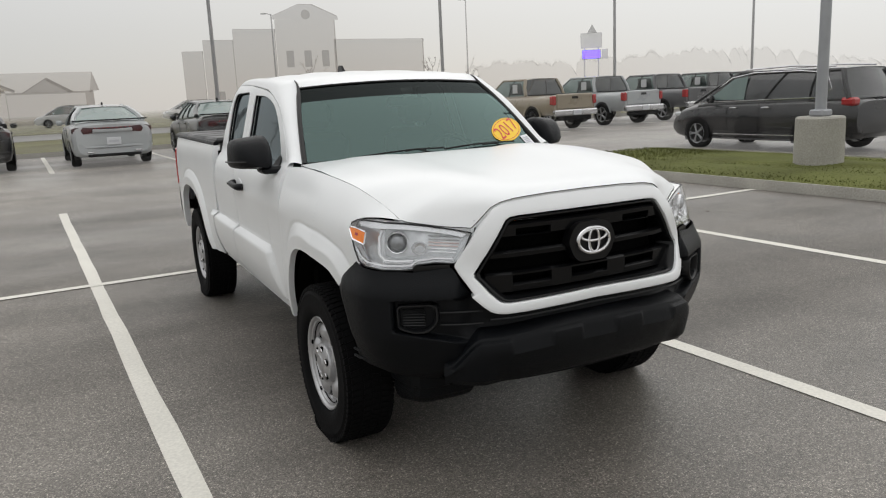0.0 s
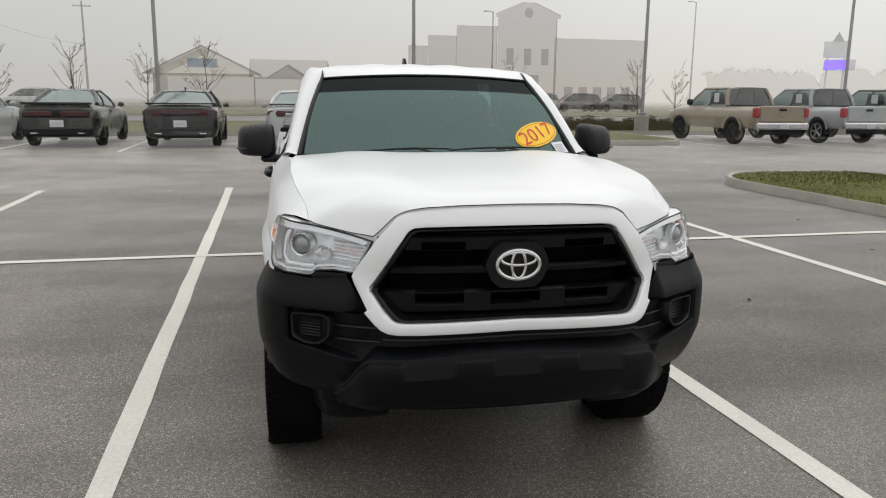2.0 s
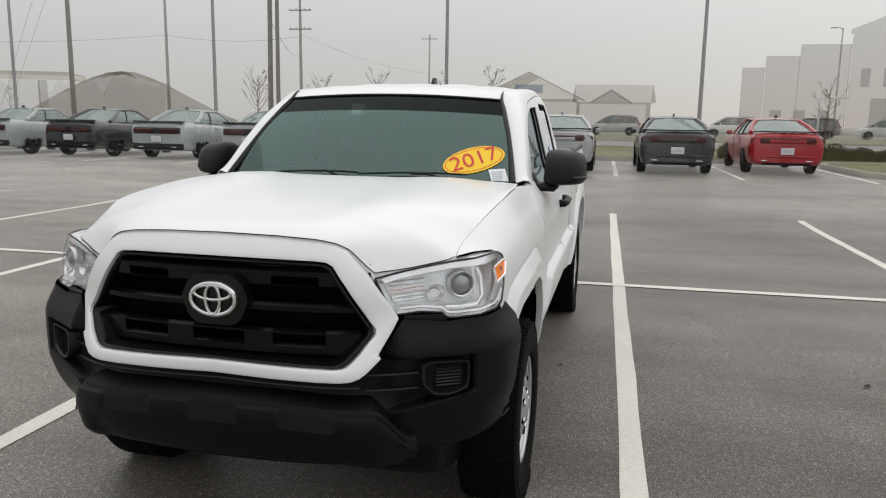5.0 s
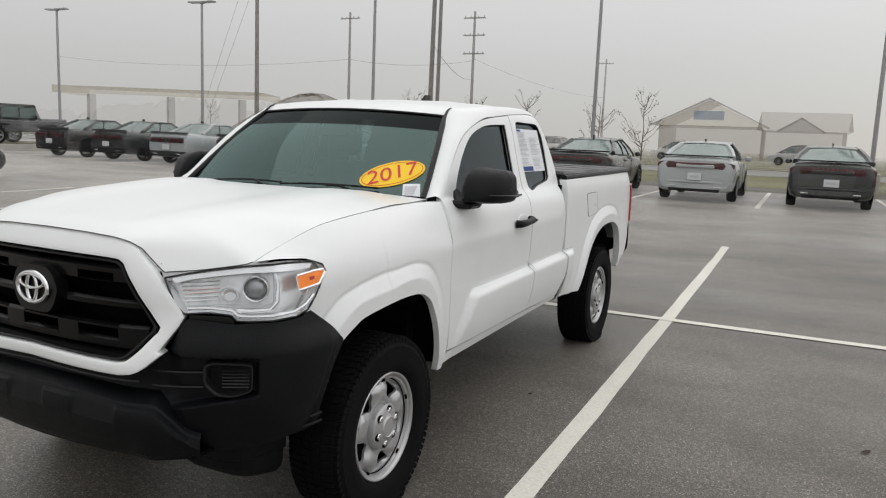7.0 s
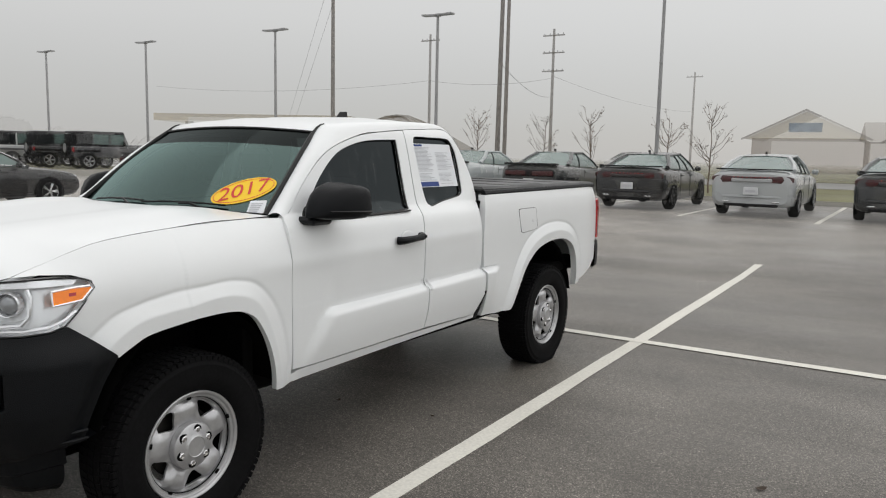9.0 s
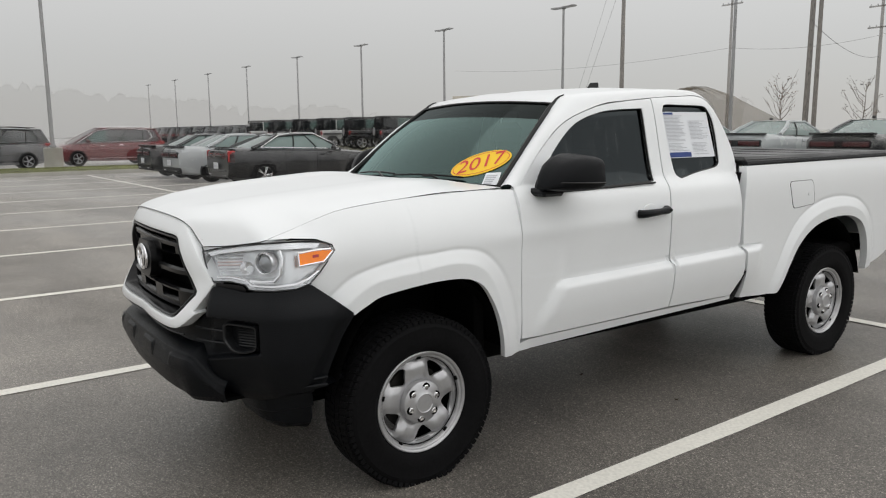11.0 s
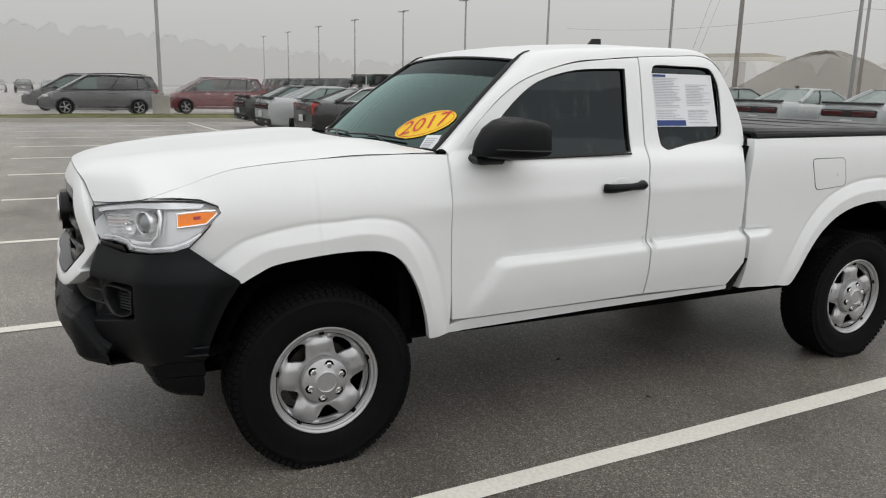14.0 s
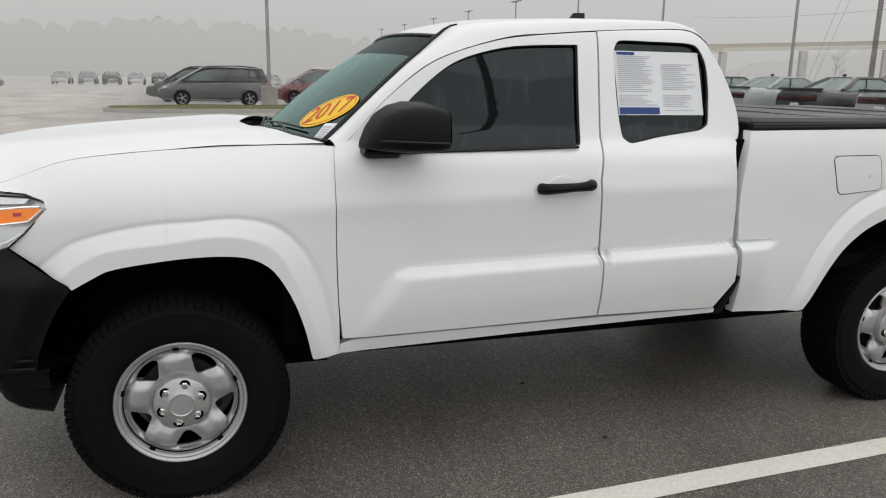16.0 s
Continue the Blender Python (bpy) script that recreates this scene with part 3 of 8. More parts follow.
def island(name, pts, label, grass=GRASS, h=0.15, mound=0.10, kerb_w=0.16):
    """Raised bed: a kerb ring with worn top edge, and grass within."""
    loop = round_loop(pts, 1.4, 6)
    m = len(loop)
    cx, cy = sum(p[0] for p in loop) / m, sum(p[1] for p in loop) / m

    def inset(p, d):
        v = Vector((cx - p[0], cy - p[1]))
        if v.length < 1e-6:
            return p
        q = v.normalized() * min(d, v.length * 0.9)
        return (p[0] + q.x, p[1] + q.y)

    z = lambda p: ground_z(*p)
    prof = [(0.0, -0.02), (0.01, h - 0.03), (0.035, h), (kerb_w, h), (kerb_w + 0.005, h - 0.04)]
    v, f = [], []
    for p in loop:
        for d, zz in prof:
            q = inset(p, d)
            v.append((q[0], q[1], z(p) + zz))
    n = len(prof)
    for i in range(m):
        j = (i + 1) % m
        for a in range(n - 1):
            f.append((i * n + a, j * n + a, j * n + a + 1, i * n + a + 1))
    bed = thing(name, label, "island", kind="structure")
    mesh_object("kerb", v, f, CONCRETE, bed)
    v, f = [], []
    rows = [0.0, 0.15, 0.4, 0.8]
    rng = random.Random(5)
    for p in loop:
        for w in rows:
            a = inset(p, kerb_w)
            q = (a[0] + (cx - a[0]) * w, a[1] + (cy - a[1]) * w)
            v.append((q[0], q[1], z(p) + h - 0.03 + mound * step(0, 0.5, w) + rng.uniform(-0.01, 0.01)))
    v.append((cx, cy, z((cx, cy)) + h - 0.03 + mound))
    for i in range(m):
        j = (i + 1) % m
        for a in range(3):
            f.append((i * 4 + a, j * 4 + a, j * 4 + a + 1, i * 4 + a + 1))
        f.append((i * 4 + 3, j * 4 + 3, 4 * m))
    mesh_object("turf", v, f, grass, bed)
    return bed


def grass_blades(name, area, count, seed, zbase, h=(0.04, 0.10), mat=GRASS):
    """Uncountable blades over a rectangle, in one mesh."""
    rng = random.Random(seed)
    v, f = [], []
    x0, x1, y0, y1 = area
    for _ in range(count):
        x, y = rng.uniform(x0, x1), rng.uniform(y0, y1)
        a, hh = rng.uniform(0, 6.28), rng.uniform(*h)
        w = 0.012
        z = zbase(x, y)
        if z is None:
            continue
        k = len(v)
        lx, ly = rng.uniform(-0.05, 0.05), rng.uniform(-0.05, 0.05)
        v += [(x - w * math.cos(a), y - w * math.sin(a), z), (x + w * math.cos(a), y + w * math.sin(a), z), (x + lx, y + ly, z + hh)]
        f.append((k, k + 1, k + 2))
    return mesh_object(name, v, f, mat, smooth=0, label="short damp lawn grass with yellowing blades", category="grass", kind="stuff")


island("island_1", [(7.62, -14.0), (7.62, 9.6), (8.4, 10.5), (11.2, 10.3), (11.6, 9.3), (11.6, -14.0)], "grass island with worn concrete kerb in the parking lot")
grass_blades("grass", (7.86, 11.35, -4.0, 9.9), 22000, 3, lambda x, y: 0.12 + 0.085 * min(1, min(abs(x - 7.8), abs(x - 11.4)) / 0.9), (0.015, 0.05))
island("island_2", [(7.9, 18.0), (7.9, 24.0), (11.9, 24.0), (11.9, 18.6), (11.2, 17.6)], "small grass island with concrete kerb at the end of the row", GRASS_FAR)
island("island_3", [(-28.6, -2.8), (-28.6, 10.0), (-32.4, 10.0), (-32.4, -2.8)], "grass island with kerb in front of parked vans", GRASS)
island("island_4", [(-51.5, 18.2), (-51.5, 24.9), (-29.7, 24.9), (-29.7, 18.2)], "raised grass bed with concrete kerb under parked off-roaders", GRASS_FAR, h=0.30, mound=0.0)
# verge and road behind the far row
verge = [(-29.5, 24.3), (-29.5, 37.0), (45, 37.0), (45, 24.3)]
island("verge", verge, "wide grass verge with concrete kerb beyond the parked cars", GRASS_FAR, mound=0.05)
road = mesh_object("road", *box(-300, 300, 38.5, 52, 0.2, 0.29), material("pale_wet_road", (0.22, 0.215, 0.21), 0.5, grain=0.1, scale=20, patch=0.1, patch_scale=0.3), label="pale wet road beyond the grass verge", category="road", kind="structure")
mesh_object("far_lawn", *box(-300, 300, 52.3, 400, 0.15, 0.33), GRASS_FAR, label="dull lawn beyond the road in the mist", category="lawn", kind="structure")


# ---- poles ----
def light_pole(x, y, h=7.0, heads=True, base=True, lean=0.0, turn=0.0, mat=None, big=False):
    z = ground_z(x, y)
    mat = mat or POLE_GREY
    ob = thing("light_pole", "tall grey steel parking lot light pole on a concrete base", "light pole", (x, y, z), turn, "parking lot light poles")
    bh = 1.0 if big else 0.75
    if base:
        r = 0.375 if big else 0.28
        g = lathe([(r * 1.03, -0.05), (r * 1.03, 0.1), (r, bh - 0.03), (r - 0.03, bh), (0.0, bh)], 28, 'z')
        part("concrete_base", g, CONCRETE, ob, "round weathered concrete base")
        part("base_plate", box(-0.13, 0.13, -0.13, 0.13, bh, bh + 0.11, 0.02), mat, ob)
    top = h
    rb, rt = (0.088, 0.07) if big else (0.075, 0.055)
    part("pole", tube([(0, 0, bh * 0.9), (lean * 0.5, 0, h * 0.55), (lean, 0, top)], [rb, (rb + rt) / 2, rt], 12), mat, ob)
    if heads:
        for s in (-1, 1):
            v, f = box(0.0, 0.62, -0.16, 0.16, -0.045, 0.03, 0.02)
            v = [(p[0] * s + lean + 0.10 * s, p[1] * (1.0 if p[0] > 0.2 else 0.6), p[2] + top + 0.02 + p[0] * 0.03) for p in v]
            part("lamp_head", fix_out((v, f), (lean + s * 0.4, 0, top)), mat, ob, "flat grey lamp head")
        part("cap", box(lean - 0.11, lean + 0.11, -0.08, 0.08, top - 0.06, top + 0.07, 0.02), mat, ob)
    return ob


for px in (-92.6, -82.3, -71.8, -62.0, -51.8, -42.0, -32.6, -23.03, -13.9, -4.6, 4.4, 13.7, 23.0, 32.5):
    light_pole(px, 24.9)
light_pole(9.45, 4.65, h=9.0, heads=False, mat=POLE_LIGHT, big=True)
light_pole(-32.7, 4.1, h=8.0, heads=True, mat=POLE_GREY, big=True, turn=90)


def street_lamp(x, y, h):
    ob = thing("street_lamp", "thin grey street lamp with a short arm", "street lamp", (x, y, ground_z(x, y)))
    part("pole", tube([(0, 0, 0), (0, 0, h)], [0.11, 0.07], 10), POLE_GREY, ob)
    part("arm", tube([(0, 0, h - 0.05), (-0.4, 0, h + 0.05), (-0.75, 0, h + 0.05)], 0.05, 8), POLE_GREY, ob)
    part("lamp_head", box(-1.1, -0.6, -0.14, 0.14, h - 0.02, h + 0.1, 0.03), POLE_GREY, ob)


street_lamp(49.5, 82.5, 12.9)
street_lamp(23.2, 79.0, 10.6)


def height_bar():
    ob = thing("height_bar", "white height limit bar on a post, faint in mist", "height bar", (19.5, 70.0, 0.33))
    part("post", tube([(0, 0, 0), (0, 0, 3.6)], 0.09, 8), SIGN_WHITE, ob)
    part("arm", tube([(0, 0, 3.6), (2.3, 0, 3.65)], 0.08, 8), SIGN_WHITE, ob)


height_bar()


def utility_pole(x, y, h, arms=(0.0, 1.2), lean=0.0, r=0.17, double=False):
    z = ground_z(x, y)
    ob = thing("utility_pole", "weathered timber utility pole standing beside the road in mist", "utility pole", (x, y, z), 0, "utility poles")
    part("pole", tube([(0, 0, -0.1), (lean, 0, h)], [r, r * 0.65], 10), WOOD_POLE, ob)
    if double:
        part("guy_pole", tube([(0.42, 0, -0.1), (0.32 + lean, 0, h)], [r * 0.8, r * 0.55], 10), WOOD_POLE, ob)
    for a in arms:
        part("crossarm", box(lean - 1.1, lean + 1.1, -0.07, 0.07, h - 0.3 - a - 0.06, h - 0.3 - a + 0.06, 0.015), WOOD_POLE, ob)
        for q in (-0.95, -0.4, 0.4, 0.95):
            part("insulator", moved(lathe([(0.0, 0), (0.05, 0.02), (0.05, 0.12), (0.0, 0.15)], 8, 'z'), Matrix.Translation((lean + q, 0, h - 0.24 - a))), POLE_LIGHT, ob)
    return ob


utility_pole(-15.0, 32.4, 13.5, arms=(), double=True, lean=0.15, r=0.135)
utility_pole(-27.8, 34.7, 13.0, arms=(), r=0.15)
utility_pole(-27.0, 65.6, 13.3, arms=(0.3, 1.9, 3.6))
utility_pole(-39.6, 63.6, 13.3, arms=(0.3,))
utility_pole(-23.5, 104.0, 13.0, arms=(0.3,))


def wire(a, b, sag, r=0.018):
    pts = [(a[0] + (b[0] - a[0]) * t / 14, a[1] + (b[1] - a[1]) * t / 14, a[2] + (b[2] - a[2]) * t / 14 - sag * 4 * (t / 14) * (1 - t / 14)) for t in range(15)]
    mesh_object("overhead_wire", *tube(pts, r, 5), POLE_GREY, label="thin dark overhead wire sagging between utility poles", category="wire", group="overhead wires", kind="structure")


wire((-27.0, 65.6, 9.0), (-39.6, 63.6, 9.0), 0.5)
wire((-27.0, 65.6, 9.2), (-23.5, 104.0, 8.0), 0.7)
wire((-27.0, 65.6, 7.3), (-15.0, 32.6, 6.2), 0.6)
wire((-39.6, 63.6, 9.0), (-75, 58, 9.0), 0.8)
wire((-27.8, 34.7, 12.6), (-36.5, 38.5, 0.6), 0.0, 0.010)
wire((-27.8, 34.7, 10.6), (-35.0, 37.5, 0.6), 0.0, 0.010)


# ---- bare young trees ----
def young_tree(x, y, h, seed, leaves=60):
    h *= 0.78
    rng = random.Random(seed)
    ob = thing("young_tree", "slender bare young tree with a few brown leaves on the verge", "tree", (x, y, ground_z(x, y)), 0, "young verge trees")
    trunk = [(0, 0, -0.1)]
    px = py = 0
    for k in range(1, 7):
        px += rng.uniform(-0.05, 0.05)
        py += rng.uniform(-0.05, 0.05)
        trunk.append((px, py, h * k / 6))
    part("trunk", tube(trunk, [0.036 * (1 - 0.14 * k) for k in range(7)], 7), BARK, ob)
    geos, tips = [], []
    for k in range(20):
        t = rng.uniform(0.32, 0.95)
        i = min(5, int(t * 6))
        u = t * 6 - i
        p = [trunk[i][q] + (trunk[i + 1][q] - trunk[i][q]) * u for q in range(3)]
        a = rng.uniform(0, 6.28)
        L = h * rng.uniform(0.16, 0.34) * (1.15 - t * 0.6)
        rise = rng.uniform(0.7, 1.3)
        mid = (p[0] + math.cos(a) * L * 0.5, p[1] + math.sin(a) * L * 0.5, p[2] + L * 0.4 * rise)
        end = (p[0] + math.cos(a) * L * 0.85, p[1] + math.sin(a) * L * 0.85, p[2] + L * rise)
        geos.append(tube([p, mid, end], [0.012, 0.008, 0.004], 5))
        tips += [mid, end]
        for _ in range(4):
            s = rng.uniform(0.3, 1.0)
            q = [mid[w] + (end[w] - mid[w]) * s for w in range(3)]
            b = a + rng.uniform(-1.2, 1.2)
            M = L * rng.uniform(0.25, 0.5)
            e = (q[0] + math.cos(b) * M * 0.7, q[1] + math.sin(b) * M * 0.7, q[2] + M * rng.uniform(0.4, 1.0))
            geos.append(tube([q, e], [0.0055, 0.0028], 4))
            tips.append(e)
    part("branch_work", join(*geos), BARK, ob)
    v, f = [], []
    for _ in range(leaves):
        p = Vector(rng.choice(tips)) + Vector((rng.uniform(-.08, .08), rng.uniform(-.08, .08), rng.uniform(-.08, .08)))
        a, b = Vector((rng.uniform(-1, 1), rng.uniform(-1, 1), rng.uniform(-1, 1))).normalized() * 0.045, Vector((rng.uniform(-1, 1), rng.uniform(-1, 1), rng.uniform(-1, 1))).normalized() * 0.03
        k = len(v)
        v += [tuple(p - a), tuple(p + b), tuple(p + a), tuple(p - b)]
        f.append((k, k + 1, k + 2, k + 3))
    part("leaves", (v, f), LEAF, ob, smooth=0)


for x, y, h, s, lv in [(-3.1, 26.5, 3.9, 1, 90), (-5.7, 30.0, 4.0, 2, 70), (-7.6, 26.4, 3.9, 3, 30), (-11.0, 29.6, 3.8, 4, 60), (-13.3, 27.2, 4.0, 5, 60),
                       (15.7, 29.3, 3.8, 6, 60), (18.4, 30.8, 3.6, 7, 50), (9.9, 30.0, 3.6, 8, 40)]:
    young_tree(x, y, h, s, lv)
young_tree(-47.0, 52.0, 4.6, 9, 10)


def hedge(x0, x1, y, seed):
    rng = random.Random(seed)
    v, f = [], []
    for _ in range(9000):
        x = rng.uniform(x0, x1)
        top = 0.48 + 0.07 * math.sin(x * 2.3) + 0.07 * math.sin(x * 7.1)
        z = 0.27 + 0.1 + top * rng.random() ** 0.6
        yy = y + rng.gauss(0, 0.26)
        a = Vector((rng.uniform(-1, 1), rng.uniform(-1, 1), rng.uniform(-1, 1))).normalized() * 0.042
        b = Vector((rng.uniform(-1, 1), rng.uniform(-1, 1), rng.uniform(-1, 1))).normalized() * 0.028
        p = Vector((x, yy, z))
        k = len(v)
        v += [tuple(p - a), tuple(p + b), tuple(p + a), tuple(p - b)]
        f.append((k, k + 1, k + 2, k + 3))
    n = int((x1 - x0) / 0.15)
    k0 = len(v)
    for i in range(n + 1):
        x = x0 + (x1 - x0) * i / n
        top = 0.44 + 0.07 * math.sin(x * 2.3) + 0.07 * math.sin(x * 7.1)
        for d in range(7):
            a = math.pi * d / 6
            v.append((x, y + 0.30 * math.cos(a) + rng.uniform(-0.03, 0.03), 0.30 + top * math.sin(a) ** 0.6 + rng.uniform(-0.03, 0.03)))
    f += [(k0 + i * 7 + d, k0 + (i + 1) * 7 + d, k0 + (i + 1) * 7 + d + 1, k0 + i * 7 + d + 1) for i in range(n) for d in range(6)]
    mesh_object("hedge", v, f, material("dull_hedge_leaves", (0.085, 0.078, 0.038), 0.95, spec=0.1, patch=0.15, patch_scale=1.5), smooth=0, label="low untrimmed brownish hedge on the verge", category="hedge", kind="stuff")


hedge(5.2, 15.6, 25.6, 4)


# ---- buildings in the mist ----
def gable_building():
    ob = thing("gabled_brick_building", "single-storey brick building with cream gable and blue sign, faint in mist", "building", (-8.9, 100.0, 0.3))
    ob.matrix_basis = ob.matrix_basis @ Matrix.Diagonal((1.22, 1.22, 1.22, 1))
    part("wall", shell(-5.0, 5.0, 0, 12, 0, 3.4), BRICK, ob, smooth=0)
    v = [(-5.6, -0.5, 3.3), (5.6, -0.5, 3.3), (0, -0.5, 6.0)]
    part("gable", (v, [(0, 1, 2)]), CREAM, ob, "cream boarded gable", 0)
    for s in (-1, 1):
        g = [(s * 5.9, -0.9, 3.15), (0, -0.9, 6.05), (0, 12.3, 6.05), (s * 5.9, 12.3, 3.15)]
        part("roof", (g + [(p[0], p[1], p[2] + 0.2) for p in g], [(7, 6, 5, 4), (0, 4, 5, 1)]), SHINGLE, ob, smooth=0)
    part("sign", box(-1.5, 1.5, -0.62, -0.51, 4.0, 4.9, 0.02), SIGN_BLUE, ob, "blue sign panel")
    part("wing", shell(5.05, 13.0, 2.5, 13, 0, 3.2), BRICK, ob, smooth=0)
    g = [(4.6, 1.9, 3.2), (13.5, 1.9, 3.2), (13.5, 13.6, 3.2), (4.6, 13.6, 3.2), (4.6, 7.7, 5.3), (13.5, 7.7, 5.3)]
    part("wing_roof", (g, [(0, 1, 5, 4), (1, 2, 5), (3, 0, 4)]), SHINGLE, ob, smooth=0)
    g = [(6.5, 0.4, 3.1), (11.0, 0.4, 3.1), (8.75, 0.4, 4.5), (6.5, 6, 3.1), (11.0, 6, 3.1), (8.75, 6, 4.5)]
    part("porch_gable", (g, [(0, 1, 2), (0, 2, 5, 3), (1, 4, 5, 2)]), SHINGLE, ob, smooth=0)


gable_building()


def big_building():
    ob = thing("large_masonry_building", "large brown masonry building with a gabled entrance tower, faint in mist", "building", (0.45, 100.0, 0.3))
    ob.matrix_basis = ob.matrix_basis @ Matrix.Diagonal((0.85, 0.85, 0.85, 1))
    for x0, x1, y0, h in ((20.6, 23.7, 2.0, 9.8), (23.7, 28.3, 1.2, 11.4), (28.3, 35.0, 0.8, 13.0), (45.0, 61.6, 0.8, 11.4)):
        part("wall", shell(x0, x1, y0, y0 + 0.4, 0, h - 0.5), STUCCO, ob, smooth=0)
        part("cornice", shell(x0, x1, y0 - 0.15, y0 + 0.4, h - 0.5, h), DARK_BRICK, ob, smooth=0)
    part("tower", shell(35.0, 45.0, 0.2, 0.6, 0, 14.4), STUCCO, ob, smooth=0)
    part("entrance", shell(38.0, 42.0, 0.12, 0.2, 0, 5.4), WINDOW_DARK, ob, "dark glazed entrance bay", 0)
    for k in range(3):
        part("window", shell(36.4 + 3.0 * k, 37.6 + 3.0 * k, 0.12, 0.2, 7.0, 9.6), WINDOW_DARK, ob, "", 0)
    for k in range(3):
        part("window", shell(24.6 + 3.3 * k, 26.2 + 3.3 * k, 0.6, 0.7, 1.2, 3.6), WINDOW_DARK, ob, "", 0)
    for k in range(5):
        part("window", shell(46.8 + 2.6 * k, 48.2 + 2.6 * k, 0.55, 0.75, 1.2, 3.6), WINDOW_DARK, ob, "", 0)
    v = [(34.5, 0.0, 14.4), (45.5, 0.0, 14.4), (45.5, 0.0, 15.0), (41.2, 0.0, 16.8), (38.8, 0.0, 16.8), (34.5, 0.0, 15.0)]
    v += [(p[0], 0.5, p[2]) for p in v]
    part("pediment", (v, [(0, 1, 2, 3, 4, 5), (2, 8, 9, 3), (3, 9, 10, 4), (4, 10, 11, 5)]), DARK_BRICK, ob, smooth=0)
    part("emblem", moved(lathe([(0.0, -0.1), (0.7, -0.1), (0.75, 0.1)], 20, 'y'), Matrix.Translation((40, -0.1, 15.2))), STUCCO_PALE, ob)


big_building()


def road_sign():
    ob = thing("roadside_sign", "tall roadside sign with a lit purple screen", "sign", (61.0, 72.0, 0.3), -40)
    part("post", box(-0.95, -0.75, -0.1, 0.1, 0, 6.3, 0.03), SIGN_WHITE, ob)
    part("post", box(0.75, 0.95, -0.1, 0.1, 0, 6.3, 0.03), SIGN_WHITE, ob)
    part("screen_case", box(-1.15, 1.15, -0.3, 0.25, 4.75, 5.9, 0.04), POLE_GREY, ob)
    part("screen", box(-1.05, 1.05, -0.36, -0.29, 4.85, 5.8, 0.01), SCREEN, ob, "lit purple screen")
    part("upper_panel", box(-1.3, 1.3, -0.15, 0.2, 6.1, 7.9, 0.04), SIGN_WHITE, ob)
    part("side_panel", box(1.25, 2.0, -0.2, 0.2, 4.75, 5.9, 0.03), SIGN_WHITE, ob)
    part("crest", moved(lathe([(0.0, -0.05), (0.7, -0.05), (0.55, 0.08), (0.0, 0.08)], 3, 'y'), Matrix.Translation((0.1, -0.1, 8.2))), POLE_GREY, ob)


road_sign()


def far_canopy():
    ob = thing("roadside_canopy", "low flat-roofed canopy building, faint in mist", "building", (-72.0, 72.0, 0.3), 25)
    part("roof", shell(-13, 13, -4, 6, 5.0, 5.9), CREAM, ob, smooth=0)
    for x in (-9, 1, 10):
        part("column", shell(x - 0.4, x + 0.4, -2.5, -1.7, 0, 5.0), STUCCO_PALE, ob, smooth=0)


far_canopy()


def hill(x, y, rx, ry, h, name, label):
    v, f = [], []
    n, m = 36, 10
    rng = random.Random(11)
    for i in range(m + 1):
        r = i / m
        for k in range(n):
            a = 2 * math.pi * k / n
            v.append((x + rx * r * math.cos(a), y + ry * r * math.sin(a), 0.2 + h * (1 - step(0.0, 1.0, r)) * (1 + rng.uniform(-0.04, 0.04))))
    for i in range(m):
        for k in range(n):
            k2 = (k + 1) % n
            f.append((i * n + k, (i + 1) * n + k, (i + 1) * n + k2, i * n + k2))
    mesh_object(name, v, f, material("scrubby_hill", (0.17, 0.14, 0.10), 0.95, grain=0.3, scale=2, patch=0.3, patch_scale=0.2), label=label, category="hill", kind="structure")


hill(-64.0, 92.0, 21, 10, 7.0, "mound", "scrub-covered mound beyond the road in mist")


def far_woods(name, seed, x0, x1, y, h0, h1, count, across=False):
    """Edge of bare woods in the mist: rounded crowns run together, with twigs above the crest, in one mesh."""
    rng = random.Random(seed)
    crowns = [(rng.uniform(x0, x1), rng.uniform(1.6, 4.2), rng.uniform(0.55, 1.0)) for _ in range(count)]
    waves = [(rng.uniform(0.015, 0.05), rng.uniform(0, 6.3)) for _ in range(3)]

    def crest(x):
        base = h0 + (h1 - h0) * (0.5 + 0.17 * sum(math.sin(f * x + p) for f, p in waves))
        top = max((h * math.sqrt(max(0.0, 1 - ((x - c) / r) ** 2)) for c, r, h in crowns if abs(x - c) < r), default=0.0)
        return base * (0.62 + 0.38 * top)

    n = int((x1 - x0) / 0.4)
    rise = [(-3.0, 0.0), (-2.6, 0.3), (-2.0, 0.6), (-1.2, 0.85), (0.0, 1.0)]
    v, f = [], []
    for i in range(n + 1):
        x = x0 + (x1 - x0) * i / n
        z = crest(x) + rng.uniform(-0.25, 0.25)
        for d, up in rise:
            v.append((x, y + d + rng.uniform(-0.2, 0.2), z * up))
    m = len(rise)
    for i in range(n):
        for k in range(m - 1):
            f.append((i * m + k, (i + 1) * m + k, (i + 1) * m + k + 1, i * m + k + 1))
    for c, r, h in crowns:
        for _ in range(26):
            x = c + rng.uniform(-r, r)
            z = crest(x) - 0.1
            k = len(v)
            v += [(x, y, z), (x + 0.10, y, z), (x + (x - c) * 0.25 + rng.uniform(-0.3, 0.3), y, z + rng.uniform(0.3, 1.3))]
            f.append((k, k + 1, k + 2))
    if across:
        v = [(q[1], q[0], q[2]) for q in v]
    mesh_object(name, v, f, BARK, smooth=60, label="line of bare woods fading into the mist", category="woods", kind="stuff")


far_woods("far_woods", 21, 92, 290, 150, 6, 12, 120)
far_woods("far_woods", 22, -330, -120, 195, 6, 13, 100)
far_woods("far_woods", 23, -170, 140, -245, 8, 19, 150, True)


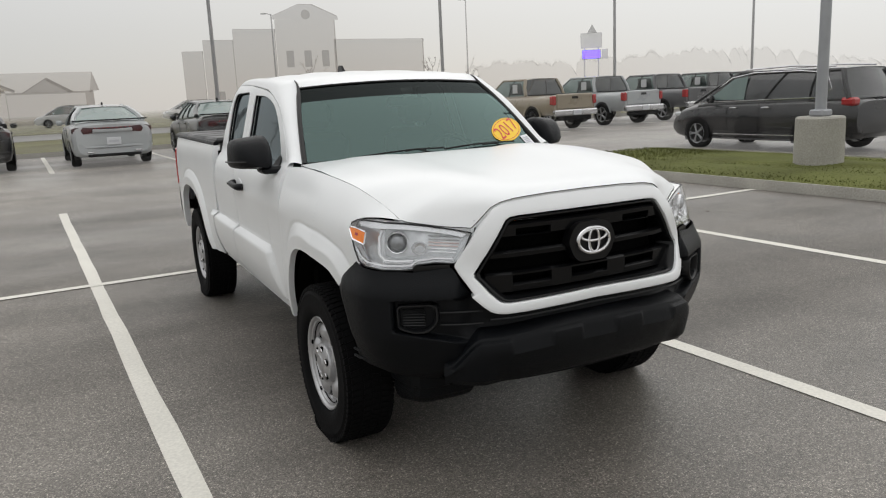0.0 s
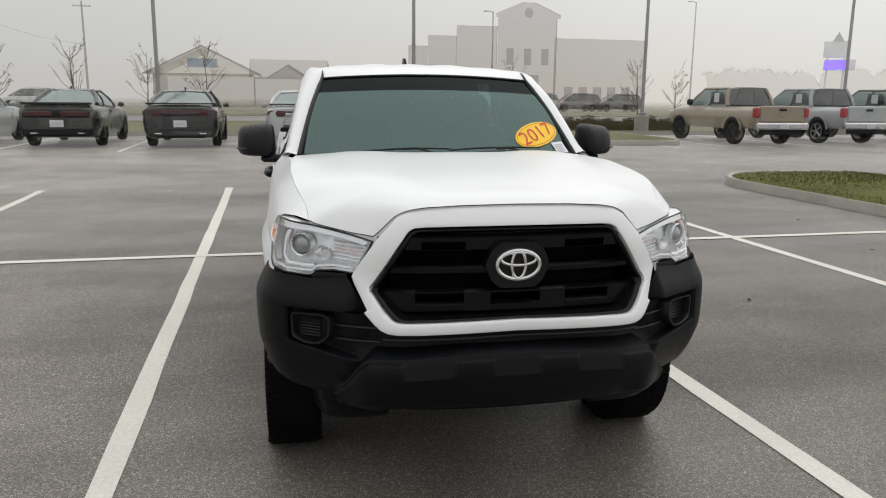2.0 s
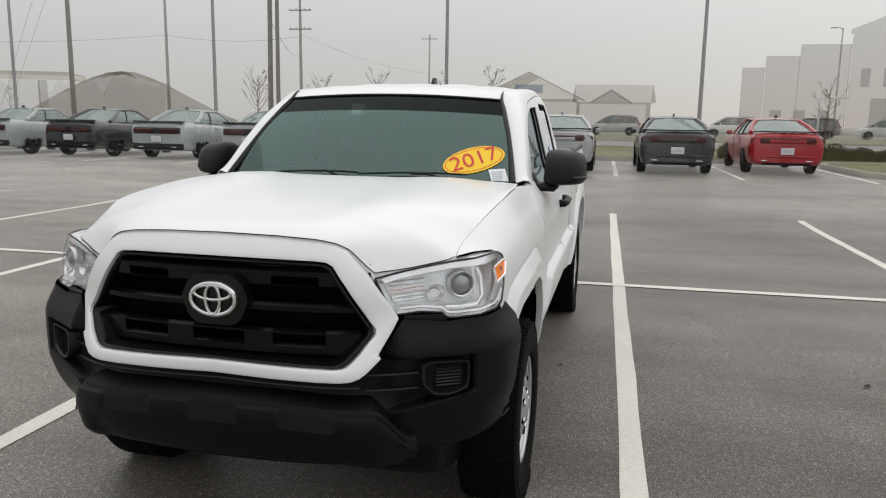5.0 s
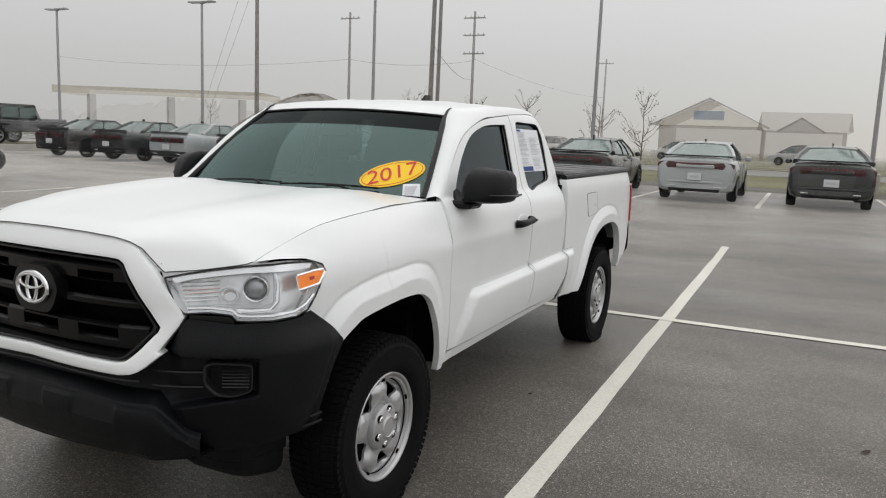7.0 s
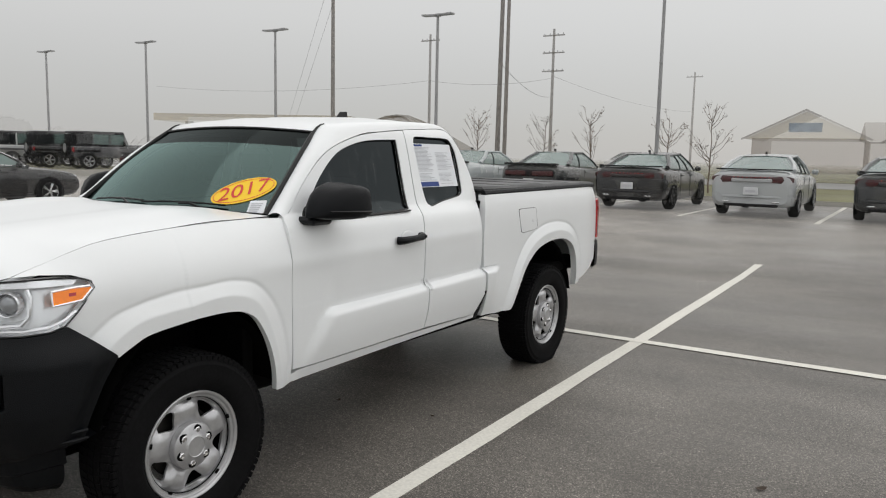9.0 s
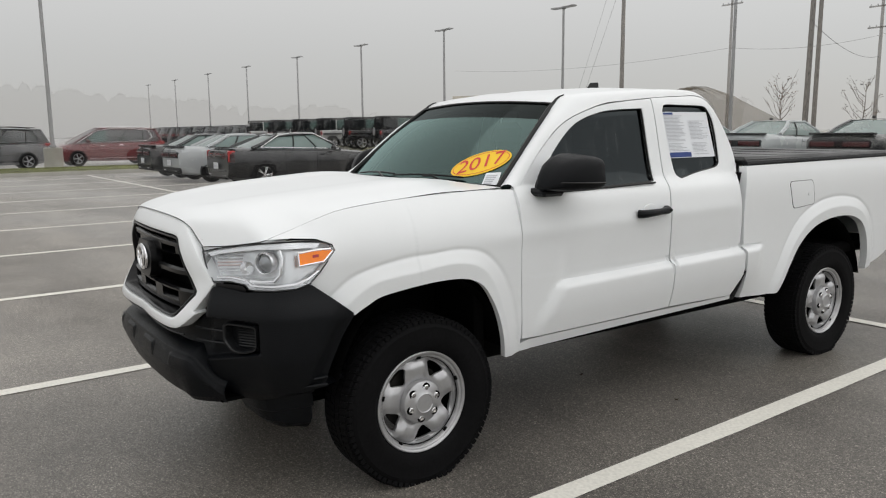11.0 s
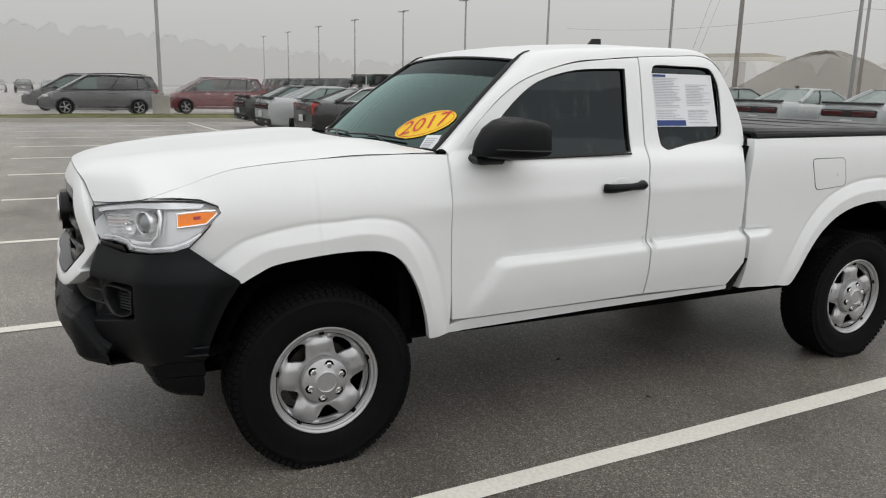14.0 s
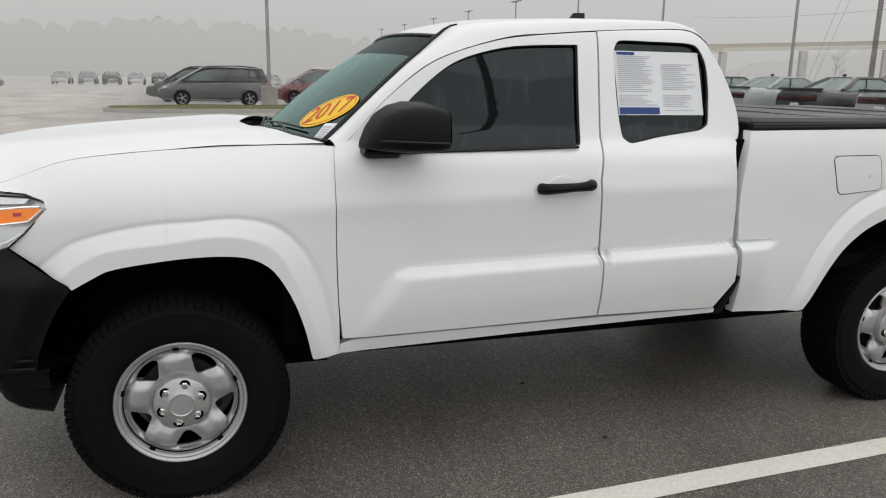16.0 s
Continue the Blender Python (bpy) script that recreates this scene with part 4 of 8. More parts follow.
def fallen_leaf(x, y, turn, size):
    """Small curled dead leaf."""
    ob = mesh_object("fallen_leaf", [(-size, 0, 0.012), (-size * 0.3, -size * 0.45, 0.005), (size * 0.5, -size * 0.35, 0.006), (size, 0, 0.016), (size * 0.5, size * 0.4, 0.014), (-size * 0.3, size * 0.45, 0.010), (0, 0, 0.005)],
                     [(0, 1, 6), (1, 2, 6), (2, 3, 6), (3, 4, 6), (4, 5, 6), (5, 0, 6)], LEAF_DARK, smooth=0, label="small curled dead leaf on the damp asphalt", category="leaf", group="fallen leaves")
    ob.matrix_basis = pose(x, y, ground_z(x, y), 0, 0, turn)


LEAF_DARK = material("sodden_dead_leaf", (0.045, 0.030, 0.020), 0.8, patch=0.2, patch_scale=30)
for leaf in [(2.89, 1.78, 40, 0.034), (6.15, 5.45, 200, 0.03), (1.01, 1.72, 10, 0.016), (4.5, 4.76, 130, 0.028), (5.53, 3.43, 300, 0.03), (0.35, 1.62, 75, 0.016), (2.1, -1.2, 15, 0.014), (-2.6, 0.4, 220, 0.015)]:
    fallen_leaf(*leaf)

# ---- the white pickup truck ----
FRONT_AXLE, REAR_AXLE = 0.016, 3.37
PLAN = [(0.0, -0.912), (0.2, -0.905), (0.38, -0.884), (0.48, -0.853), (0.56, -0.810), (0.63, -0.764), (0.70, -0.719), (0.77, -0.675), (0.826, -0.640),
        (0.858, -0.606), (0.879, -0.56), (0.892, -0.49), (0.900, -0.40), (0.912, -0.28), (0.926, -0.14), (0.934, 0.0), (0.936, 0.3), (0.936, 4.7)]
PLAN = curved(PLAN, 8)
PLAN_S = [0.0]
for p, q in zip(PLAN, PLAN[1:]):
    PLAN_S.append(PLAN_S[-1] + math.dist(p, q))


def plan_at(s, off=0.0):
    """Point of the body's outline from above, s metres from the nose's middle, pushed outward by off."""
    s = max(0.0, min(s, PLAN_S[-1] - 1e-6))
    i = 0
    lo, hi = 0, len(PLAN_S) - 1
    while hi - lo > 1:
        mid = (lo + hi) // 2
        if PLAN_S[mid] <= s:
            lo = mid
        else:
            hi = mid
    i = lo
    u = (s - PLAN_S[i]) / (PLAN_S[i + 1] - PLAN_S[i])
    a, b = PLAN[i], PLAN[i + 1]

    def nrm(j):
        p, q = PLAN[max(j - 1, 0)], PLAN[min(j + 1, len(PLAN) - 1)]
        d = Vector((q[0] - p[0], q[1] - p[1])).normalized()
        return Vector((d.y, -d.x)) if j > 0 else Vector((0, -1))

    n = (nrm(i) * (1 - u) + nrm(i + 1) * u).normalized()
    return a[0] + (b[0] - a[0]) * u + n.x * off, a[1] + (b[1] - a[1]) * u + n.y * off


def s_of_x(x):
    for i in range(len(PLAN) - 1):
        if PLAN[i + 1][0] >= x:
            return PLAN_S[i] + (PLAN_S[i + 1] - PLAN_S[i]) * (x - PLAN[i][0]) / (PLAN[i + 1][0] - PLAN[i][0])
    return PLAN_S[-1]


def s_of_y(y):
    for i in range(len(PLAN) - 1):
        if PLAN[i + 1][1] >= y:
            return PLAN_S[i] + (PLAN_S[i + 1] - PLAN_S[i]) * (y - PLAN[i][1]) / (PLAN[i + 1][1] - PLAN[i][1])
    return PLAN_S[-1]


def x_of_y(y):
    return plan_at(s_of_y(y))[0]


def front(x, z, off=0.0):
    """Point on the nose over (x, z)."""
    px, py = plan_at(s_of_x(abs(x)), off)
    lean = 0.055 * max(0.0, (z - 1.0) / 0.21) ** 2
    jut = (0.026 + 0.042 * min(1.0, abs(x) / 0.5)) * step(0.0, 1.0, (0.98 - z) / 0.24)
    return (math.copysign(px, x) if x else 0.0, py + lean * (1 - step(0.5, 0.7, abs(x))) - jut, z)


LOW_PLAIN = [(0.42, 0.880), (0.5, 0.895), (0.6, 0.911), (0.7, 0.919), (0.86, 0.922)]
LOW_BULGE = [(0.42, 0.868), (0.5, 0.888), (0.56, 0.910), (0.66, 0.938), (0.74, 0.949), (0.782, 0.9515), (0.793, 0.950), (0.803, 0.943), (0.816, 0.921), (0.824, 0.9100), (0.834, 0.9070), (0.846, 0.9075), (0.86, 0.9085)]
MID = [(0.86, 0.921), (1.0, 0.922), (1.1, 0.920), (1.18, 0.911), (1.24, 0.892), (1.28, 0.862), (1.31, 0.838), (1.45, 0.797), (1.6, 0.757), (1.70, 0.726), (1.74, 0.706), (1.78, 0.67)]
BED_UP = [(0.86, 0.921), (1.1, 0.922), (1.2, 0.917), (1.28, 0.906), (1.34, 0.890)]
SEAM = [(-0.62, 0.740), (-0.56, 0.745), (-0.48, 0.752), (-0.40, 0.775), (-0.31, 0.792), (-0.15, 0.803), (0.05, 0.808), (0.30, 0.806), (0.45, 0.812), (0.60, 0.842), (0.62, 0.845)]
SEAM_Z = [(-0.62, 1.137), (-0.56, 1.155), (-0.48, 1.182), (-0.40, 1.215), (-0.31, 1.243), (-0.15, 1.264), (0.05, 1.280), (0.30, 1.290), (0.42, 1.292), (0.60, 1.290), (0.62, 1.290)]


def turned(pts, cy, cz):
    """Points of a curve round a wheel as (angle, reach) from a middle, by rising angle."""
    return sorted((math.degrees(math.atan2(z - cz, y - cy)), math.hypot(y - cy, z - cz)) for y, z in pts)


# wheel openings, and the two creases of the flare over each
F_OPEN = [(-0.312, 0.815), (-0.25, 0.850), (-0.177, 0.882), (0.0, 0.907), (0.124, 0.913), (0.215, 0.910), (0.278, 0.898), (0.330, 0.872), (0.369, 0.833), (0.410, 0.765), (0.441, 0.694), (0.472, 0.594), (0.494, 0.495)]
R_OPEN = [(2.775, 0.516), (2.805, 0.575), (2.862, 0.690), (2.945, 0.800), (3.06, 0.886), (3.193, 0.938), (3.37, 0.964), (3.545, 0.962), (3.67, 0.932), (3.752, 0.882), (3.812, 0.785), (3.845, 0.66), (3.858, 0.552)]
F_MID, R_MID = (0.10, 0.40), (3.36, 0.42)
F_FOOT = turned([(-0.33, 0.868), (-0.218, 0.935), (-0.10, 0.955), (0.015, 0.965), (0.252, 0.972), (0.341, 0.938), (0.395, 0.880), (0.431, 0.810), (0.472, 0.700), (0.510, 0.58), (0.535, 0.50)], *F_MID)
F_BROW = turned([(-0.43, 0.87), (-0.381, 0.905), (-0.30, 0.963), (-0.20, 0.995), (-0.09, 1.015), (0.08, 1.027), (0.253, 1.030), (0.364, 1.000), (0.456, 0.912), (0.508, 0.810), (0.545, 0.68), (0.568, 0.56)], *F_MID)
R_FOOT = turned([(2.735, 0.52), (2.80, 0.66), (2.905, 0.835), (3.04, 0.945), (3.2, 1.005), (3.37, 1.028), (3.55, 1.022), (3.69, 0.985), (3.80, 0.90), (3.868, 0.785), (3.90, 0.66), (3.915, 0.56)], *R_MID)
R_BROW = turned([(2.69, 0.52), (2.755, 0.68), (2.86, 0.86), (2.99, 0.985), (3.18, 1.063), (3.37, 1.090), (3.56, 1.083), (3.72, 1.045), (3.86, 0.945), (3.93, 0.80), (3.96, 0.66), (3.97, 0.56)], *R_MID)


def flare(y, z, mid, foot, brow, depth):
    """How far the wheel flare stands out: a slope between two creases, then an upright lip."""
    a, r = math.degrees(math.atan2(z - mid[1], y - mid[0])), math.hypot(y - mid[0], z - mid[1])
    r0, r1 = smooth_table(foot, a), smooth_table(brow, a)
    u = (r1 - r) / max(0.02, r1 - r0)
    if u <= -0.7:
        return 0.0
    k = 0.055
    soft = lambda q: 0.5 * (q + math.sqrt(q * q + k * k)) - 0.5 * k
    rise = soft(u + 0.05) - soft(u - 0.95)
    rise -= 0.16 * math.exp(-((u + 0.16) / 0.16) ** 2)
    return depth * rise * (1.0 - 0.10 * max(0.0, u - 1.0)) * step(-12.0, 22.0, a) * (1 - step(165.0, 192.0, a))


def side_x(y, z, where):
    """Half width of the body's flank."""
    w = step(0.0, 0.05, y - 0.635 - 0.70 * (min(0.83, max(0.55, z)) - 0.55)) * (1 - step(2.48, 2.60, y))
    if z < 0.86:
        x = smooth_table(LOW_PLAIN, z) * (1 - w) + smooth_table(LOW_BULGE, z - 0.020 * (y - 1.1)) * w
    elif where == 'bed':
        x = smooth_table(BED_UP, z)
    elif where == 'fender':
        zs, xs = smooth_table(SEAM_Z, y), smooth_table(SEAM, y)
        q = max(0.0, (z - 1.02) / max(0.02, zs - 1.02))
        x = 0.922 - q ** 2.2 * (0.922 - xs + (x_of_y(y) - 0.936))
    else:
        x = smooth_table(MID, z) - 0.0125 * w * (1 - step(0.82, 1.04, z))
    if y < 0.3:
        x += x_of_y(y) - 0.936
    # wheel flares
    if y < 0.75:
        x += flare(y, z, F_MID, F_FOOT, F_BROW, 0.025)
    elif y > 2.6:
        x += flare(y, z, R_MID, R_FOOT, R_BROW, 0.026)
    # shoulder line along door and bed
    x += 0.006 * math.exp(-((z - 1.06 - 0.02 * y) / 0.045) ** 2) * step(0.2, 0.7, y) * (1 - step(2.2, 2.4, y))
    return x


def flank(where):
    return lambda y, z: (side_x(y, z, where), y, z)


truck = thing("pickup_truck", "white extended-cab pickup truck with black bumper parked between bay lines", "pickup truck", (0.019, -0.015, 0.0), -1.65)
INWARD = (-1, 0, 0)


def both(name, geo, mat, parent=truck, label="", smooth=35):
    g = fix_out(geo, (0, geo[0][0][1], 0.9))
    a = part(name, g, mat, parent, label, smooth)
    b = part(name, mirrored(g), mat, parent, label, smooth)
    return a, b


# fenders
f_bottom = curved(F_OPEN, 4) + [(0.500, 0.484), (0.600, 0.492)]
f_right = curved([(0.600, 0.492), (0.598, 0.62), (0.590, 0.8), (0.5885, 1.0), (0.591, 1.2), (0.597, 1.286)])
f_top = [(y, smooth_table(SEAM_Z, y)) for y in [-0.62 + (0.597 + 0.62) * k / 48 for k in range(49)]]
f_left = [(-0.312, 0.815), (-0.40, 0.884), (-0.503, 0.968), (-0.45, 1.010), (-0.40, 1.062), (-0.372, 1.090), (-0.385, 1.118), (-0.44, 1.138), (-0.53, 1.142), (-0.62, 1.137)]
grid = coons(f_bottom, f_top, f_left, f_right, 140, 100)
fl, fr = both("fender", sheet(grid, flank('fender'), 0.03, INWARD), WHITE, label="white front fender with flared arch")
# lower strip of the fender behind the wheel is part of its grid; rocker below the doors
grid = coons([(0.600, 0.492), (1.4, 0.510), (2.31, 0.524)], [(0.603, 0.53), (0.66, 0.548), (1.4, 0.553), (2.30, 0.548)], [(0.600, 0.492), (0.603, 0.53)], [(2.31, 0.524), (2.30, 0.548)], 40, 4)
both("rocker", sheet(grid, lambda y, z: (side_x(y, z, 'door') - 0.006, y, z), 0.05, INWARD), WHITE)

# doors
d_out = [(0.612, 0.557), (1.15, 0.560), (1.697, 0.566), (1.688, 0.81), (1.672, 1.14), (1.698, 1.30), (1.722, 1.737), (1.306, 1.695), (1.008, 1.600), (0.80, 1.450), (0.66, 1.312), (0.600, 1.285), (0.592, 1.0), (0.598, 0.70)]
d_in = [(0.88, 1.264), (1.15, 1.268), (1.60, 1.282), (1.612, 1.31), (1.616, 1.40), (1.620, 1.50), (1.630, 1.682), (1.32, 1.665), (1.09, 1.600), (0.92, 1.475), (0.80, 1.345), (0.765, 1.290), (0.77, 1.268), (0.81, 1.262)]
d_out = flow(d_out, 18, (0, 1, 2, 3, 4, 5, 6))
d_in = flow(d_in, 18, (6,))
fd = sheet(ring(d_out, d_in, 1, 64), flank('door'))


def rimmed(geo, rows, depth=0.035):
    """Folds a ring panel's outer and inner edge inward."""
    v, f = list(geo[0]), list(geo[1])
    n = rows + 1
    m = len(v) // n
    for j in (0, rows):
        k = len(v)
        for i in range(m):
            p = v[i * n + j]
            v.append((p[0] - depth, p[1], p[2]))
        for i in range(m - 1):
            f.append((i * n + j, (i + 1) * n + j, k + i + 1, k + i))
    return v, f


front_doors = both("front_door", rimmed(fd, 64), WHITE, label="white front door")
r_out = [(1.706, 0.566), (2.0, 0.560), (2.285, 0.553), (2.362, 0.68), (2.340, 1.0), (2.335, 1.24), (2.385, 1.33), (2.376, 1.45), (2.30, 1.63), (2.20, 1.748), (1.95, 1.752), (1.730, 1.740), (1.707, 1.30), (1.681, 1.14), (1.697, 0.81)]
r_in = [(1.84, 1.287), (2.0, 1.312), (2.19, 1.338), (2.228, 1.36), (2.236, 1.39), (2.242, 1.45), (2.246, 1.50), (2.246, 1.56), (2.238, 1.63), (2.195, 1.695), (1.98, 1.705), (1.82, 1.702), (1.795, 1.66), (1.793, 1.45), (1.808, 1.31)]
r_out = flow(r_out, 14, (0, 1, 2, 3, 11, 12, 13, 14))
r_in = flow(r_in, 14)
rd = sheet(ring(r_out, r_in, 1, 64), flank('door'))
rear_doors = both("rear_door", rimmed(rd, 64), WHITE, label="white rear access door")

# door windows, with black edging
for loop, doors, nm in ((d_in, front_doors, "window"), (r_in, rear_doors, "window")):
    g = slab(loop, lambda y, z: (side_x(y, z, 'door') - 0.022, y, z), (-0.006, 0, 0))
    g = fix_out(g, (0, 1.5, 1.2))
    part(nm, g, SIDE_GLASS, doors[0], "dark privacy glass streaked by drizzle")
    part(nm, mirrored(g), SIDE_GLASS, doors[1], "dark privacy glass streaked by drizzle")
    pts = [(side_x(y, z, 'door') - 0.012, y, z) for y, z in resample(list(loop) + [loop[0]], 110)]
    t = tube(pts, 0.007, 6, False)
    part("window_seal", t, BLACK_GLOSS, doors[0])
    part("window_seal", mirrored(t), BLACK_GLOSS, doors[1])
belt = tube([(side_x(y, 1.262, 'door') + 0.003, y, 1.262 + (y - 0.8) * 0.018) for y in (0.82, 1.0, 1.3, 1.585)], 0.006, 6)
part("belt_moulding", belt, BLACK_GLOSS, front_doors[0])
part("belt_moulding", mirrored(belt), BLACK_GLOSS, front_doors[1])

# door handles: cup and bar
for sgn, door in ((1, front_doors[0]), (-1, front_doors[1])):
    xh = side_x(1.5, 1.12, 'door')
    cup = moved(lathe([(0.0, 0.0015), (0.055, 0.003), (0.062, 0.001), (0.064, -0.004)], 28), Matrix.Translation((xh, 1.505, 1.128)) @ Matrix.Diagonal((1, 1.0, 0.62, 1)))
    bar = curved([(xh + 0.004, 1.405, 1.118), (xh + 0.030, 1.425, 1.119), (xh + 0.040, 1.50, 1.123), (xh + 0.036, 1.575, 1.126), (xh + 0.026, 1.615, 1.128), (xh + 0.003, 1.628, 1.128)], 5)
    rr = [0.017 + 0.006 * abs(math.cos(math.pi * k / (len(bar) - 1))) for k in range(len(bar))]
    hb = tube(bar, rr, 10)
    lock = moved(lathe([(0.0, 0.004), (0.008, 0.004), (0.010, 0.0)], 12), Matrix.Translation((xh + 0.052, 1.612, 1.130)))
    for nm, g, mt in (("handle_cup", cup, WHITE), ("handle", hb, BLACK_TRIM), ("lock", lock, BLACK_GLOSS)):
        part(nm, g if sgn > 0 else mirrored(g), mt, door, "black door handle" if nm == "handle" else "")

# mirrors
for sgn, door in ((1, front_doors[0]), (-1, front_doors[1])):
    secs = []
    for y, x0, x1, z0, z1, r in [(0.690, 0.925, 0.985, 1.283, 1.325, 0.02), (0.712, 0.905, 1.030, 1.278, 1.372, 0.04), (0.745, 0.894, 1.068, 1.274, 1.418, 0.05), (0.79, 0.888, 1.088, 1.270, 1.446, 0.05), (0.85, 0.885, 1.098, 1.268, 1.460, 0.045), (0.92, 0.888, 1.100, 1.270, 1.458, 0.04), (0.955, 0.897, 1.092, 1.278, 1.448, 0.035)]:
        secs.append([(p[0], y + (p[0] - 1.0) * 0.22, p[1]) for p in round_loop([(x0, z0), (x1, z0 + 0.012), (x1 - 0.012, z1 - 0.022), (x0 + 0.01, z1)], r, 4)])
    v = [p for s in secs for p in s]
    n = len(secs[0])
    f = [(i * n + k, i * n + (k + 1) % n, (i + 1) * n + (k + 1) % n, (i + 1) * n + k) for i in range(len(secs) - 1) for k in range(n)]
    f += [tuple(range(n)), tuple(reversed(range((len(secs) - 1) * n, len(secs) * n)))]
    head = fix_out((v, f), (1.01, 0.8, 1.365))
    seam = tube([(0.884, 0.90, 1.312), (0.893, 0.76, 1.312), (0.935, 0.715, 1.318), (1.045, 0.735, 1.320), (1.092, 0.80, 1.320), (1.103, 0.90, 1.316), (1.100, 0.965, 1.314)], 0.005, 5)
    arm = fix_out(join(box(0.83, 0.965, 0.69, 0.83, 1.250, 1.288, 0.014)), (0.9, 0.76, 1.27))
    foot = slab([(0.705, 1.262), (0.86, 1.258), (0.855, 1.30), (0.80, 1.34), (0.765, 1.33)], lambda y, z: (side_x(y, z, 'door') + 0.006, y, z), (-0.03, 0, 0))
    m = part("mirror", head if sgn > 0 else mirrored(head), BLACK_TRIM, door, "black plastic wing mirror")
    for nm, g, mt in (("mirror_seam", seam, BLACK_GLOSS), ("mirror_arm", arm, BLACK_TRIM), ("mirror_foot", fix_out(foot, (0.5, 0.8, 1.2)), BLACK_TRIM)):
        part(nm, g if sgn > 0 else mirrored(g), mt, m)
    pane = [(x, 0.965 + (x - 1.0) * 0.22, z) for x, z in round_loop([(0.912, 1.295), (1.08, 1.305), (1.07, 1.422), (0.916, 1.432)], 0.03, 4)]
    g = (pane, [tuple(range(len(pane)))])
    part("mirror_glass", g if sgn > 0 else mirrored(g), CHROME, m)

# cab frame: windshield pillar and roof rail
W_EDGE = curved([(0.765, 0.575, 1.292), (0.728, 0.715, 1.415), (0.684, 0.865, 1.545), (0.640, 0.995, 1.650), (0.618, 1.065, 1.705), (0.612, 1.16, 1.754), (0.612, 1.5, 1.780), (0.605, 1.9, 1.790), (0.60, 2.16, 1.775), (0.60, 2.27, 1.735)], 6)
S_EDGE = curved([(0.602, 1.288), (0.665, 1.318), (0.805, 1.457), (1.012, 1.607), (1.306, 1.701), (1.50, 1.724), (1.722, 1.743), (1.98, 1.757), (2.205, 1.754), (2.31, 1.635)], 6)
we = resample(W_EDGE, 60)
se = [(side_x(y, z, 'door') - 0.002, y, z) for y, z in resample(S_EDGE, 60)]
v, f = [], []
for a, b in zip(we, se):
    a, b = Vector(a), Vector(b)
    for k in range(7):
        t = k / 6
        bulge = 0.026 * math.sin(math.pi * t)
        p = a.lerp(b, t) + Vector((0.55, -0.15, 0.75)).normalized() * bulge
        v.append(tuple(p))
for i in range(60):
    for k in range(6):
        f.append((i * 7 + k, (i + 1) * 7 + k, (i + 1) * 7 + k + 1, i * 7 + k + 1))
both("cab_pillar", fix_out((v, f), (0, 1.3, 1.2)), WHITE)
for g in [tube([(p[0] - 0.002, p[1] - 0.002, p[2] + 0.002) for p in we[:25]], [0.015] * 19 + [0.013, 0.011, 0.009, 0.007, 0.005, 0.003], 8)]:
    both("windshield_trim", g, BLACK_GLOSS)

# roof
ROOF_C = [(1.0, 1.705), (1.06, 1.735), (1.13, 1.768), (1.25, 1.790), (1.46, 1.806), (1.87, 1.824), (2.12, 1.820), (2.22, 1.802), (2.29, 1.765)]
grid_v, grid_f = [], []
NU, NV = 26, 24
for i in range(NU + 1):
    yy = 1.058 + (2.275 - 1.058) * i / NU
    xe = lerp_table([(p[1], p[0]) for p in W_EDGE], yy)
    ze = lerp_table([(p[1], p[2]) for p in W_EDGE], yy)
    zc = smooth_table(ROOF_C, yy)
    for j in range(NV + 1):
        u = -1 + 2 * j / NV
        bow = -0.045 * (1 - u * u) if i == 0 else 0.0
        ripple = 0.004 * math.cos(u * math.pi * 5) * step(1.15, 1.4, yy) * (1 - abs(u) ** 4)
        grid_v.append((u * xe, yy + bow * (1 - i / NU) ** 6 + (0.02 * (1 - u * u) if i == NU else 0), ze + (zc - ze) * (1 - abs(u) ** 2.8) + ripple))
for i in range(NU):
    for j in range(NV):
        k = i * (NV + 1) + j
        grid_f.append((k, k + 1, k + NV + 2, k + NV + 1))
part("roof", (grid_v, grid_f), WHITE, truck)
# cab back with its rear window
cb_v = [(x, 2.30 + (1.78 - z) * 0.17, z) for z in (0.75, 1.2, 1.34, 1.5, 1.64, 1.75, 1.785) for x in [-(0.57 + (1.785 - z) * 0.45) + 2 * (0.57 + (1.785 - z) * 0.45) * k / 8 for k in range(9)]]
cb_v = [(max(-0.83, min(0.83, x)), y, z) for x, y, z in cb_v]
part("cab_back", (cb_v, [(i * 9 + k, (i + 1) * 9 + k, (i + 1) * 9 + k + 1, i * 9 + k + 1) for i in range(6) for k in range(8)]), WHITE, truck)
g = [(x, 2.315 + (1.78 - z) * 0.17, z) for x, z in round_loop([(-0.62, 1.40), (0.62, 1.40), (0.56, 1.70), (-0.56, 1.70)], 0.05, 4)]
part("rear_window", (g, [tuple(range(len(g)))]), SIDE_GLASS, truck)
fin = [(0.0, -0.02), (0.0, 0.055), (0.06, 0.052), (0.115, -0.02)]
fin_v = [(s * w, 1.93 - y + 0.10, ROOF_TOP + z) for s in (-1, 1) for (y, z), w in zip(fin, (0.018, 0.006, 0.006, 0.018))]
part("antenna_fin", fix_out((fin_v, [(0, 1, 2, 3), (7, 6, 5, 4), (0, 4, 5, 1), (1, 5, 6, 2), (2, 6, 7, 3), (3, 7, 4, 0)]), (0, 1.98, ROOF_TOP)), BLACK_GLOSS, truck, "black shark-fin antenna", 0)


